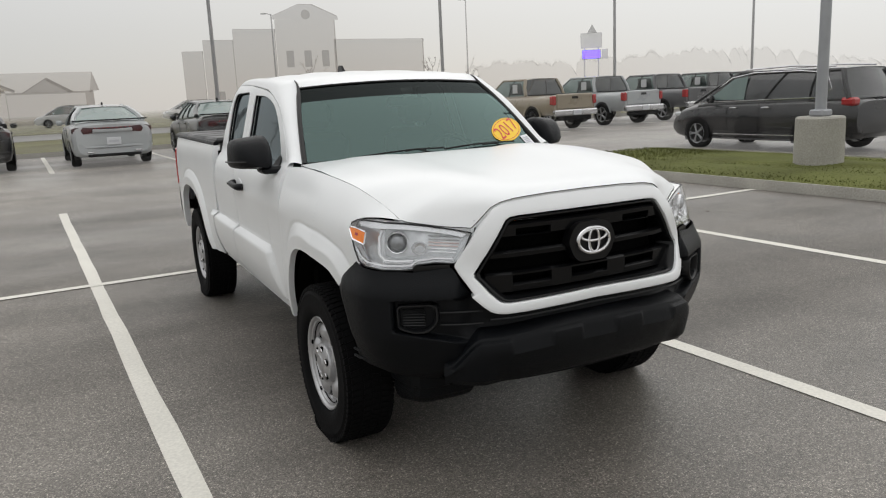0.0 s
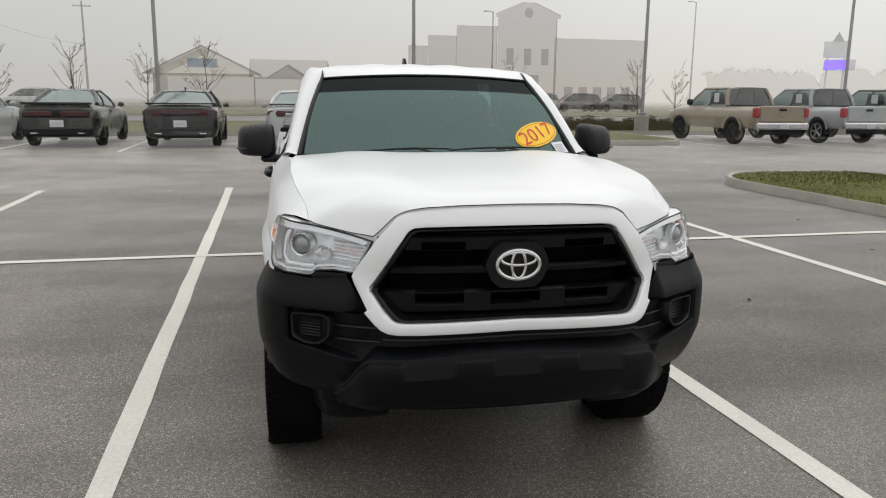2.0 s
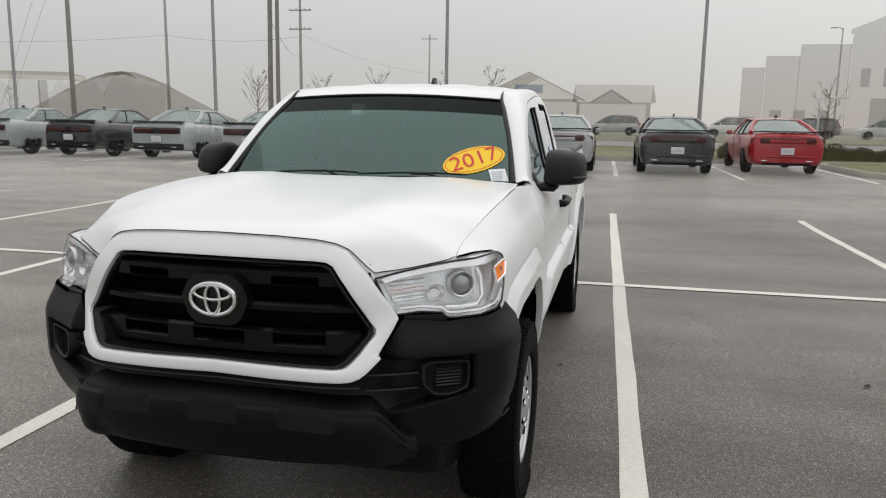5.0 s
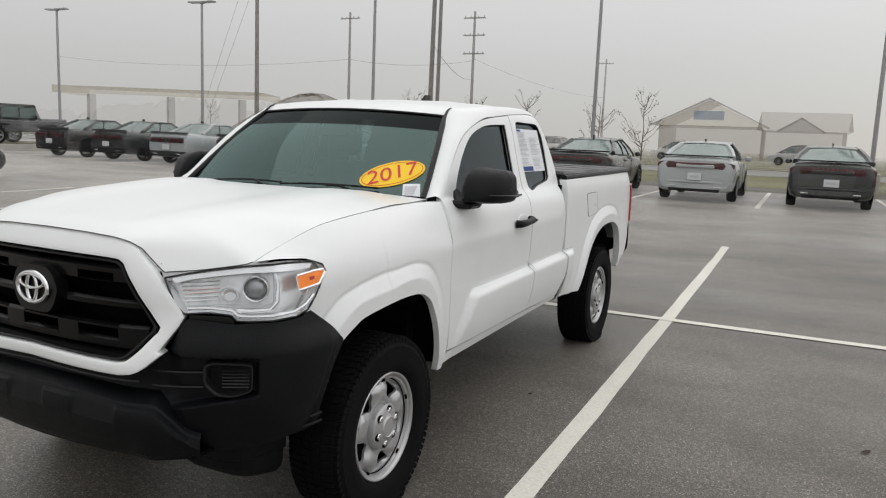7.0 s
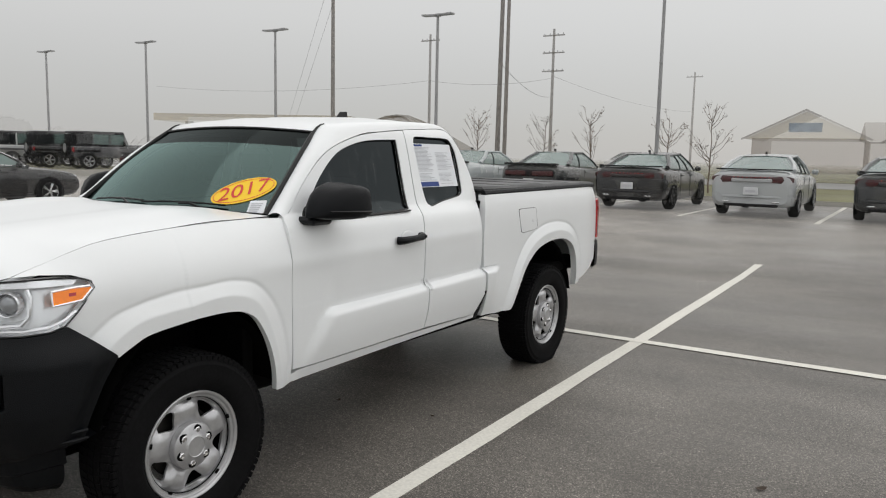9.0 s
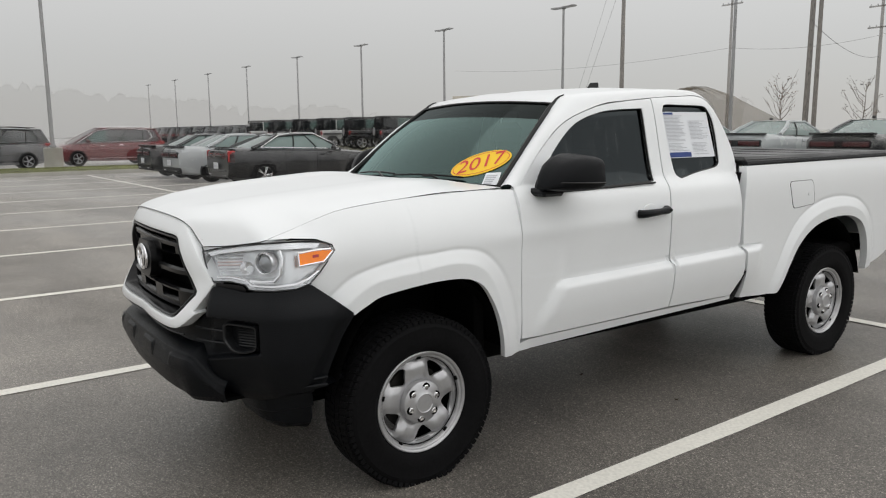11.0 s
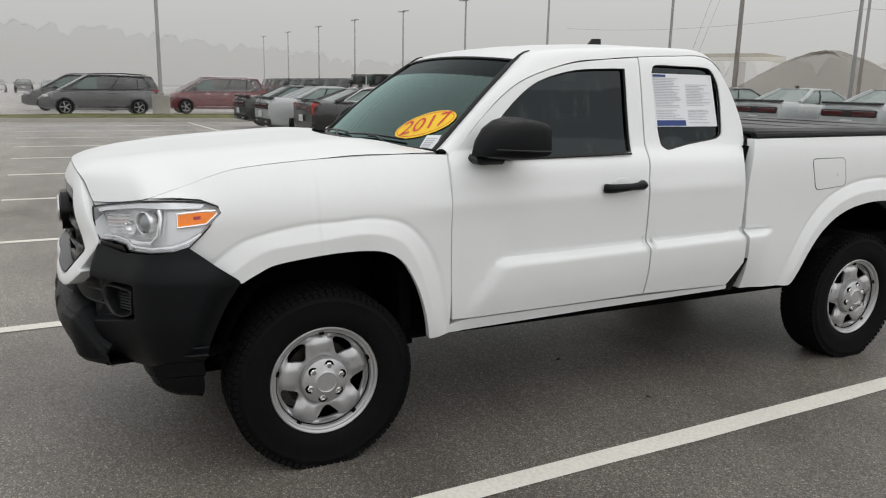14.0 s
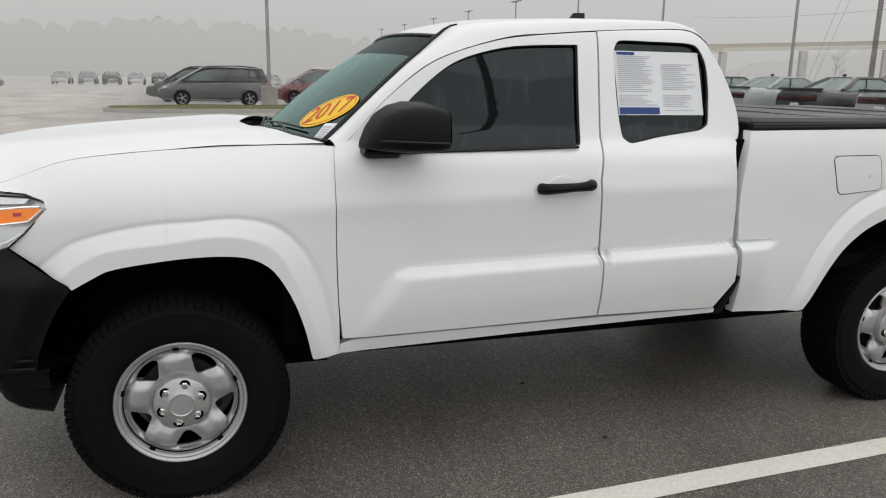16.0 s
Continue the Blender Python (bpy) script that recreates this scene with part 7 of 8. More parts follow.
    for k in range(5):
        a = 2 * math.pi * k / 5 + 0.05
        part("rim_slot", moved(box(0.082, 0.0905, -0.011, 0.011, -0.006, 0.006, 0.002), Matrix.Rotation(a, 4, 'X') @ Matrix.Translation((0, 0, 0.2045))), DARK, rim_o)
    return ob


steel_wheel((0.822, FRONT_AXLE, 0.367), False)
steel_wheel((-0.822, FRONT_AXLE, 0.367), True)
steel_wheel((0.805, REAR_AXLE, 0.372), False)
steel_wheel((-0.805, REAR_AXLE, 0.372), True)

# papers in the rear door window
sheet_m = lambda y, z, off: (side_x(y, z, 'door') - 0.016 + off, y, z)


def pane_quad(y0, y1, z0, z1, off, slope=0.0, n=4):
    v = [sheet_m(y0 + (y1 - y0) * i / n + slope * (z1 - z), z, off) for i in range(n + 1) for z in (z0, (z0 + z1) / 2, z1)]
    f = [(i * 3 + j, (i + 1) * 3 + j, (i + 1) * 3 + j + 1, i * 3 + j + 1) for i in range(n) for j in range(2)]
    return v, f


paper = part("window_form", pane_quad(1.80, 2.215, 1.400, 1.664, 0.0, 0.03), PAPER, rear_doors[0], "printed white dealer form taped in the window", 0)
part("print_bar", pane_quad(1.812, 2.005, 1.404, 1.432, 0.0015, 0.03), INK_BLUE, paper, "", 0)
part("print_bar", pane_quad(1.815, 1.90, 1.648, 1.660, 0.0015, 0.03), INK_BLUE, paper, "", 0)
rng = random.Random(8)
for k in range(26):
    z = 1.440 + 0.0080 * k
    if rng.random() < 0.92:
        part("print_bar", pane_quad(1.815, 1.92 + rng.random() * 0.08, z, z + 0.0032, 0.0015, 0.03), INK, paper, "", 0)
    if rng.random() < 0.92:
        part("print_bar", pane_quad(2.025, 2.12 + rng.random() * 0.075, z - 0.022, z - 0.0190, 0.0015, 0.03), INK, paper, "", 0)

# ---- other vehicles ----
PLATE_WHITE = material("white_plate", (0.72, 0.73, 0.75), 0.5, patch=0.05, patch_scale=20)
TAIL_RED = material("deep_red_tail_lens", (0.065, 0.007, 0.009), 0.2, coat=0.5, patch=0.1, patch_scale=10)
BRIGHT_RED = material("red_tail_lens", (0.42, 0.03, 0.03), 0.2, coat=0.5, patch=0.1, patch_scale=10)
CAR_GLASS = material("green_car_glass", (0.15, 0.215, 0.20), 0.08, spec=0.7, coat=0.35, patch=0.12, patch_scale=1.5)
CAR_GLASS_DARK = material("dark_car_glass", (0.02, 0.023, 0.024), 0.06, spec=0.9, coat=0.4, patch=0.1, patch_scale=1.5)
CAR_BLACK = material("black_car_plastic", (0.010, 0.010, 0.011), 0.55, spec=0.3, patch=0.15, patch_scale=3)
CAR_TYRE = material("far_tyre_rubber", (0.010, 0.010, 0.010), 0.8, spec=0.2, patch=0.2, patch_scale=4)
CAR_RIM = material("alloy_rim", (0.42, 0.42, 0.43), 0.35, metal=0.5, patch=0.1, patch_scale=6)
CAR_RIM_DARK = material("dark_alloy_rim", (0.05, 0.05, 0.05), 0.4, metal=0.5, patch=0.1, patch_scale=6)
CAR_CHROME = material("car_chrome_trim", (0.66, 0.66, 0.67), 0.2, metal=0.9, patch=0.05, patch_scale=6)
CAR_LAMP = material("clear_car_lamp", (0.6, 0.61, 0.62), 0.15, coat=0.6, patch=0.1, patch_scale=10)
FORM = material("window_price_form", (0.70, 0.71, 0.72), 0.7, patch=0.05, patch_scale=8)


def paint(name, c, rough=0.3):
    return material(name, c, rough, coat=0.7, patch=0.03, patch_scale=1.5, rough_vary=0.05)


SILVER = paint("silver_car_paint", (0.46, 0.48, 0.49))
PALE_GREY = paint("pale_grey_car_paint", (0.42, 0.45, 0.46))
BLACK_P = paint("black_car_paint", (0.012, 0.012, 0.013))
CHARCOAL = paint("charcoal_car_paint", (0.030, 0.032, 0.033))
GREY_P = paint("mid_grey_car_paint", (0.13, 0.13, 0.135))
RED_P = paint("red_car_paint", (0.42, 0.012, 0.022))
MAROON = paint("maroon_car_paint", (0.16, 0.018, 0.022))
TAN = paint("sand_car_paint", (0.34, 0.29, 0.215))
WHITE_P = paint("far_white_car_paint", (0.70, 0.70, 0.70))


def loft(sections, cap=True):
    n = len(sections[0])
    v = [p for s in sections for p in s]
    f = [(i * n + k, i * n + (k + 1) % n, (i + 1) * n + (k + 1) % n, (i + 1) * n + k) for i in range(len(sections) - 1) for k in range(n)]
    if cap:
        f += [tuple(range(n)), tuple(reversed(range((len(sections) - 1) * n, len(sections) * n)))]
    c = [sum(p[k] for p in v) / len(v) for k in range(3)]
    return v, f, c


def hull(stations):
    """Body shell: stations of (y, half width, bottom, shoulder, top)."""
    ys = [s[0] for s in stations]
    fine = []
    for a, b in zip(ys, ys[1:]):
        m = max(1, round((b - a) / 0.22))
        fine += [a + (b - a) * k / m for k in range(m)]
    fine.append(ys[-1])
    secs = []
    for y in fine:
        w, zb, zs, zt = (smooth_table([(s[0], s[k]) for s in stations], y) for k in range(1, 5))
        half = [(0.0, zb), (w * 0.80, zb), (w * 0.93, zb + 0.05), (w * 0.985, zb + 0.30 * (zs - zb)), (w, zb + 0.62 * (zs - zb)), (w * 0.985, zs - 0.03), (w * 0.95, zs + 0.25 * (zt - zs)), (w * 0.82, zt - 0.12 * (zt - zs)), (w * 0.5, zt + 0.012), (0.0, zt + 0.018)]
        full = half + [(-x, z) for x, z in reversed(half[1:-1])]
        secs.append([(x, y, z) for x, z in full])
    v, f, c = loft(secs)
    # faces look outward
    out = []
    for q in f:
        p = [Vector(v[i]) for i in q]
        nrm = (p[1] - p[0]).cross(p[2] - p[0])
        mid = sum(p, Vector()) / len(p)
        ref = Vector((0, min(max(mid.y, ys[0] + 0.25), ys[-1] - 0.25), 0.62))
        out.append(tuple(q) if nrm.dot(mid - ref) >= 0 else tuple(reversed(q)))
    return v, out


def car_wheel(parent, x, y, r, rim_mat, w=0.22, spokes=5):
    s = 1 if x > 0 else -1
    xo = x
    prof = [(r * 0.64, xo - s * w), (r * 0.9, xo - s * w), (r * 0.985, xo - s * w * 0.88), (r, xo - s * w * 0.5), (r * 0.985, xo - s * 0.03), (r * 0.90, xo), (r * 0.70, xo + s * 0.004), (r * 0.66, xo - s * 0.01), (r * 0.62, xo - s * 0.05)]
    m = Matrix.Translation((0, y, r))
    ob = part("wheel", moved(lathe(prof, 36), m), CAR_TYRE, parent)
    rg = [lathe([(r * 0.66, xo - s * 0.005), (r * 0.645, xo + s * 0.004), (r * 0.60, xo - s * 0.008), (r * 0.58, xo - s * 0.03)], 36), lathe([(r * 0.15, xo - s * 0.02), (r * 0.14, xo + s * 0.002), (0.0, xo + s * 0.004)], 20)]
    for k in range(spokes):
        for d in (-0.11, 0.11):
            a = 2 * math.pi * k / spokes + d
            a0 = 2 * math.pi * k / spokes + d * 0.4
            p0 = (xo - s * 0.008, r * 0.10 * math.cos(a0), r * 0.10 * math.sin(a0))
            p1 = (xo - s * 0.010, r * 0.61 * math.cos(a), r * 0.61 * math.sin(a))
            rg.append(tube([p0, p1], [r * 0.055, r * 0.045], 5))
    part("rim", moved(join(*rg), m), rim_mat, ob)
    part("rim_well", moved(lathe([(r * 0.62, xo - s * 0.06), (0.0, xo - s * 0.06)], 24), m), CAR_BLACK, ob)
    return ob


def cabin(parent, base, roof, wb, wr, zb, zr, paint_mat, glass_mat, b_pillars=(), rear_glass=None, belt_front=None):
    """Greenhouse: glass between belt and roof, pillars, and a crowned roof. base, roof: (rear y, front y); zb, zr: (rear z, front z)."""
    def side(s, t):
        p = Vector((s * wb, base[0] + (base[1] - base[0]) * t, zb[0] + (zb[1] - zb[0]) * t))
        q = Vector((s * wr, roof[0] + (roof[1] - roof[0]) * t, zr[0] + (zr[1] - zr[0]) * t))
        return p, q

    n, m = 12, 5
    v = []
    for i in range(n + 1):
        t = i / n
        p, q = side(1, t)
        for j in range(m + 1):
            u = j / m
            c = p.lerp(q, u) + Vector((0.04 * math.sin(math.pi * u), 0, 0))
            v.append(tuple(c))
    f = [(i * (m + 1) + j, (i + 1) * (m + 1) + j, (i + 1) * (m + 1) + j + 1, i * (m + 1) + j + 1) for i in range(n) for j in range(m)]
    g = fix_out((v, f), (0, (base[0] + base[1]) / 2, zb[0]))
    part("side_window", g, glass_mat, parent)
    part("side_window", mirrored(g), glass_mat, parent)
    for t, nm, gm in ((1.0, "front_window", glass_mat), (0.0, "rear_window", rear_glass or glass_mat)):
        p, q = side(1, t)
        v = []
        for i in range(13):
            u = -1 + 2 * i / 12
            for j in range(6):
                w = j / 5
                bow = (0.14 if t else -0.10) * (1 - u * u)
                lift = 0.03 * (1 - u * u) * w
                c = p.lerp(q, w)
                v.append((c.x * u, c.y + bow * (1 - 0.35 * w), c.z + lift))
        f = [(i * 6 + j, (i + 1) * 6 + j, (i + 1) * 6 + j + 1, i * 6 + j + 1) for i in range(12) for j in range(5)]
        part(nm, fix_out((v, f), (0, (roof[0] + roof[1]) / 2, zb[0] - 0.3)), gm, parent)
    for s in (1, -1):
        for t, r in ((0.0, 0.062), (1.0, 0.035)) + tuple((b, 0.028) for b in b_pillars):
            p, q = side(s, t)
            mid = p.lerp(q, 0.5) + Vector((s * 0.042, 0, 0))
            if 0 < t < 1:
                mat = CAR_BLACK
            else:
                mat = paint_mat
            part("pillar", tube([tuple(p), tuple(mid), tuple(q)], r, 6), mat, parent)
        rail = [tuple(side(s, k / 8)[1]) for k in range(9)]
        part("roof_rail", tube(rail, 0.04, 6), paint_mat, parent)
    rv = []
    for i in range(13):
        t = i / 12
        y = roof[0] + (roof[1] - roof[0]) * t
        z = zr[0] + (zr[1] - zr[0]) * t
        for j in range(13):
            u = -1 + 2 * j / 12
            end = (0.09 * t * t * t - 0.065 * (1 - t) ** 3) * (1 - u * u)
            rv.append((u * (wr + 0.02), y + end, z + 0.02 + 0.042 * (1 - u * u) * (0.6 + 1.8 * t * (1 - t))))
    part("roof", fix_out((rv, [(i * 13 + j, (i + 1) * 13 + j, (i + 1) * 13 + j + 1, i * 13 + j + 1) for i in range(12) for j in range(12)]), (0, (roof[0] + roof[1]) / 2, 0.5)), paint_mat, parent)


def arches(parent, ys, w, r):
    for y in ys:
        for s in (1, -1):
            # black disc on the body side stands in for the shaded arch opening
            g = moved(lathe([(r * 1.13, s * (w - 0.01)), (r * 1.13, s * (w + 0.004)), (0.0, s * (w + 0.004))], 30), Matrix.Translation((0, y, r)))
            v = [(x, yy, max(z, 0.20)) for x, yy, z in g[0]]
            part("wheel_arch", (v, g[1]), CAR_BLACK, parent)


def plate(parent, y, z, w=0.16, h=0.075, s=-1):
    p = part("plate", fix_out(box(-w, w, y - 0.012, y + 0.012, z - h, z + h, 0.006), (0, y - s, z)), PLATE_WHITE, parent, "white dealer plate")
    part("plate_bar", box(-w * 0.7, w * 0.7, y + s * 0.016 - 0.002, y + s * 0.016 + 0.002, z - h * 0.3, z + h * 0.3), INK, p, "", 0)


def sedan(label, mat, at, turn=0.0, coupe=False, rim=None, group="parked cars", glass_mat=None):
    ob = thing("coupe" if coupe else "sedan", label, "car", at, turn, group)
    ob.matrix_basis = ob.matrix_basis @ Matrix.Diagonal((1.0, 1.0, 1.045, 1))
    gm = glass_mat or CAR_GLASS
    if coupe:
        st = [(0.0, 0.84, 0.36, 0.80, 0.98), (0.10, 0.92, 0.27, 0.92, 1.06), (0.35, 0.955, 0.24, 0.96, 1.085), (1.1, 0.965, 0.22, 0.96, 1.06), (2.4, 0.95, 0.20, 0.93, 1.0), (3.6, 0.955, 0.21, 0.92, 0.985), (4.5, 0.94, 0.22, 0.86, 0.93), (4.9, 0.88, 0.25, 0.76, 0.84), (5.02, 0.80, 0.34, 0.66, 0.74)]
        part("body", hull(st), mat, ob)
        cabin(ob, (0.95, 3.35), (1.75, 2.65), 0.80, 0.56, (1.06, 1.0), (1.40, 1.41), mat, gm, (0.36,))
        part("tail_panel", fix_out(box(-0.80, 0.80, -0.035, 0.06, 0.74, 0.93, 0.04), (0, 0.3, 0.83)), CAR_BLACK, ob)
        for s in (1, -1):
            part("tail_light", fix_out(box(s * 0.43 - 0.33, s * 0.43 + 0.33, -0.05, -0.02, 0.775, 0.895, 0.02), (s * 0.4, 0.3, 0.83)), TAIL_RED, ob, "dark red tail light")
        part("spoiler", fix_out(box(-0.84, 0.84, 0.02, 0.22, 1.06, 1.115, 0.025), (0, 0.1, 1.08)), CAR_BLACK, ob)
        lower = box(-0.86, 0.86, -0.015, 0.12, 0.28, 0.50, 0.05)
        zp = 0.60
    else:
        st = [(0.0, 0.84, 0.32, 0.84, 0.985), (0.05, 0.90, 0.27, 0.90, 1.035), (0.14, 0.935, 0.25, 0.93, 1.06), (0.35, 0.95, 0.24, 0.945, 1.075), (1.1, 0.955, 0.22, 0.955, 1.06), (2.4, 0.945, 0.20, 0.95, 1.01), (3.6, 0.945, 0.21, 0.92, 0.98), (4.5, 0.92, 0.22, 0.84, 0.90), (4.9, 0.84, 0.26, 0.74, 0.80), (5.04, 0.74, 0.34, 0.62, 0.68)]
        part("body", hull(st), mat, ob)
        cabin(ob, (0.72, 3.55), (1.55, 2.75), 0.83, 0.58, (1.07, 0.99), (1.375, 1.44), mat, gm, (0.44, 0.72))
        v = []
        for i in range(21):
            u = -1 + 2 * i / 20
            y = -0.040 + 0.105 * abs(u) ** 3
            hgt = 0.060 + 0.020 * step(0.45, 0.75, abs(u)) - 0.034 * step(0.86, 1.0, abs(u))
            v += [(0.925 * u, y, 0.875 - hgt), (0.925 * u, y - 0.01, 0.875), (0.925 * u, y, 0.875 + hgt), (0.915 * u, y + 0.12, 0.875 + hgt), (0.915 * u, y + 0.12, 0.875 - hgt)]
        f = [(i * 5 + j, (i + 1) * 5 + j, (i + 1) * 5 + (j + 1) % 5, i * 5 + (j + 1) % 5) for i in range(20) for j in range(5)] + [(0, 1, 2, 3, 4), (104, 103, 102, 101, 100)]
        band = part("tail_light", fix_out((v, f), (0, 0.2, 0.86)), TAIL_RED, ob, "full-width dark red tail light band")
        part("band_centre", fix_out(box(-0.46, 0.46, -0.056, 0.05, 0.812, 0.900, 0.02), (0, 0.3, 0.86)), mat, band)
        for k in range(9):
            part("led", box(-0.40 + 0.1 * k - 0.014, -0.40 + 0.1 * k + 0.014, -0.058, -0.050, 0.918, 0.934), BRIGHT_RED, band)
        part("spoiler", fix_out(([(x, 0.03 + 0.09 * (x / 0.86) ** 2 + d, z) for x in [-0.86 + 0.086 * k for k in range(21)] for d, z in ((0.0, 1.095), (0.0, 1.120), (0.16, 1.085))], [(i * 3 + j, (i + 1) * 3 + j, (i + 1) * 3 + (j + 1) % 3, i * 3 + (j + 1) % 3) for i in range(20) for j in range(3)]), (0, 0.1, 1.05)), CAR_BLACK, ob, "black boot lip spoiler")
        lower = box(-0.62, 0.62, -0.015, 0.10, 0.25, 0.335, 0.03)
        part("bumper_fold", fix_out(([(0.90 * u, -0.035 + 0.09 * abs(u) ** 3 + d, z) for u in [-1 + k / 10 for k in range(21)] for d, z in ((0.06, 0.52), (0.0, 0.50), (-0.005, 0.47), (0.06, 0.43))], [(i * 4 + j, (i + 1) * 4 + j, (i + 1) * 4 + j + 1, i * 4 + j + 1) for i in range(20) for j in range(3)]), (0, 0.4, 0.48)), mat, ob)
        zp = 0.61
    part("lower_valance", fix_out(lower, (0, 0.2, 0.35)), CAR_BLACK, ob)
    plate(ob, -0.05, zp, 0.165, 0.085)
    for s in (1, -1):
        part("exhaust_tip", fix_out(box(s * 0.56 - 0.09, s * 0.56 + 0.09, -0.035, 0.03, 0.350, 0.378, 0.012), (s * 0.56, 0.1, 0.35)), CAR_CHROME, ob)
        part("mirror", fix_out(box(s * 1.02 - 0.085, s * 1.02 + 0.085, 3.12, 3.26, 0.98, 1.11, 0.04), (s * 1.0, 3.2, 1.04)), mat, ob)
        part("headlight", fix_out(box(s * 0.62 - 0.20, s * 0.62 + 0.20, 4.72, 4.95, 0.66, 0.78, 0.04), (s * 0.6, 4.5, 0.7)), CAR_LAMP, ob)
        for yy in ((2.05,) if coupe else (1.85, 2.85)):
            part("door_handle", fix_out(box(s * 0.955 - 0.02, s * 0.955 + 0.02, yy - 0.1, yy + 0.1, 0.86, 0.89, 0.01), (0, yy, 0.8)), mat, ob)
            part("door_gap", box(s * 0.949 - 0.004, s * 0.949 + 0.004, yy - 0.17, yy - 0.163, 0.32, 0.93), CAR_BLACK, ob)
    part("antenna_fin", fix_out(box(-0.02, 0.02, 1.72, 1.86, 1.46, 1.53, 0.01), (0, 1.8, 1.48)), CAR_BLACK, ob)
    arches(ob, (1.02, 4.05), 0.948, 0.35)
    for x in (0.952, -0.952):
        for y in (1.02, 4.05):
            car_wheel(ob, x, y, 0.355, rim or CAR_RIM)
    return ob


def pickup(label, mat, at, turn=0.0, rim=None, tailgate=None, group="parked pickup trucks", crew=True, cap=False):
    ob = thing("pickup_truck", label, "pickup truck", at, turn, group)
    L = 5.4
    st = [(0.12, 0.86, 0.58, 0.98, 1.16), (0.25, 0.92, 0.52, 1.05, 1.20), (1.9, 0.935, 0.48, 1.06, 1.20), (3.2, 0.935, 0.46, 1.06, 1.20), (4.2, 0.93, 0.46, 1.05, 1.20), (5.0, 0.92, 0.48, 1.0, 1.13), (5.3, 0.86, 0.54, 0.92, 1.02), (L, 0.76, 0.6, 0.82, 0.9)]
    part("body", hull(st), mat, ob)
    y0 = 1.75 if crew else 2.2
    cabin(ob, (y0, 4.05), (y0 + 0.22, 3.35), 0.82, 0.66, (1.20, 1.19), (1.74, 1.75), mat, CAR_GLASS, (0.45,) if crew else (0.5,), CAR_GLASS_DARK)
    for s in (1, -1):
        part("rear_side_window", fix_out(([(s * 0.845, y, z) for y, z in ((y0 + 0.12, 1.24), (y0 + 0.95, 1.24), (y0 + 0.95, 1.64), (y0 + 0.24, 1.64))], [(0, 1, 2, 3)]), (0, 2, 1.3)), CAR_GLASS_DARK, ob)
        part("window_form", fix_out(([(s * 0.855, y, z) for y, z in ((y0 + 0.45, 1.30), (y0 + 0.75, 1.30), (y0 + 0.75, 1.60), (y0 + 0.45, 1.60))], [(0, 1, 2, 3)]), (0, 2, 1.3)), FORM, ob, "white window form")
        part("tail_light", fix_out(box(s * 0.85 - 0.075, s * 0.85 + 0.075, 0.07, 0.28, 0.86, 1.16, 0.03), (s * 0.7, 0.3, 1.0)), BRIGHT_RED, ob, "red tail light")
        part("mirror", fix_out(box(s * 1.02 - 0.10, s * 1.02 + 0.10, 3.62, 3.78, 1.20, 1.40, 0.04), (s * 1.0, 3.7, 1.3)), CAR_BLACK, ob)
        part("headlight", fix_out(box(s * 0.70 - 0.18, s * 0.70 + 0.18, 5.12, 5.36, 0.86, 1.0, 0.04), (s * 0.6, 4.9, 0.9)), CAR_LAMP, ob)
        part("flare", fix_out((lambda g: ([(x, y, max(z, 0.47)) for x, y, z in g[0]], g[1]))(moved(lathe([(0.52, s * 0.93), (0.54, s * 0.955), (0.47, s * 0.96), (0.45, s * 0.93)], 30), Matrix.Translation((0, 1.25, 0.40)))), (0, 1.25, 0.4)), mat, ob)
    # flat black plate stands in for the shaded inside of the open bed
    part("bed_well", fix_out(box(-0.76, 0.76, 0.30, y0 - 0.05, 1.19, 1.232, 0.01), (0, 1, 1.2)), CAR_BLACK, ob)
    part("tailgate", fix_out(box(-0.76, 0.76, 0.08, 0.16, 0.72, 1.215, 0.03), (0, 0.4, 1.0)), tailgate or mat, ob)
    part("tailgate_handle", fix_out(box(-0.13, 0.13, 0.06, 0.10, 1.05, 1.13, 0.02), (0, 0.4, 1.1)), CAR_BLACK, ob)
    part("rear_bumper", fix_out(box(-0.90, 0.90, -0.03, 0.16, 0.50, 0.70, 0.04), (0, 0.1, 0.6)), CAR_CHROME, ob, "chrome rear bumper")
    # black block put in for the shade below the bumper
    part("lower_shadow", fix_out(box(-0.70, 0.70, 0.06, 0.22, 0.34, 0.52, 0.03), (0, 0.2, 0.4)), CAR_BLACK, ob)
    plate(ob, -0.045, 0.60)
    arches(ob, (1.25, 4.5), 0.935, 0.40)
    for x in (0.945, -0.945):
        for y in (1.25, 4.5):
            car_wheel(ob, x, y, 0.40, rim or CAR_RIM, 0.25)
    return ob


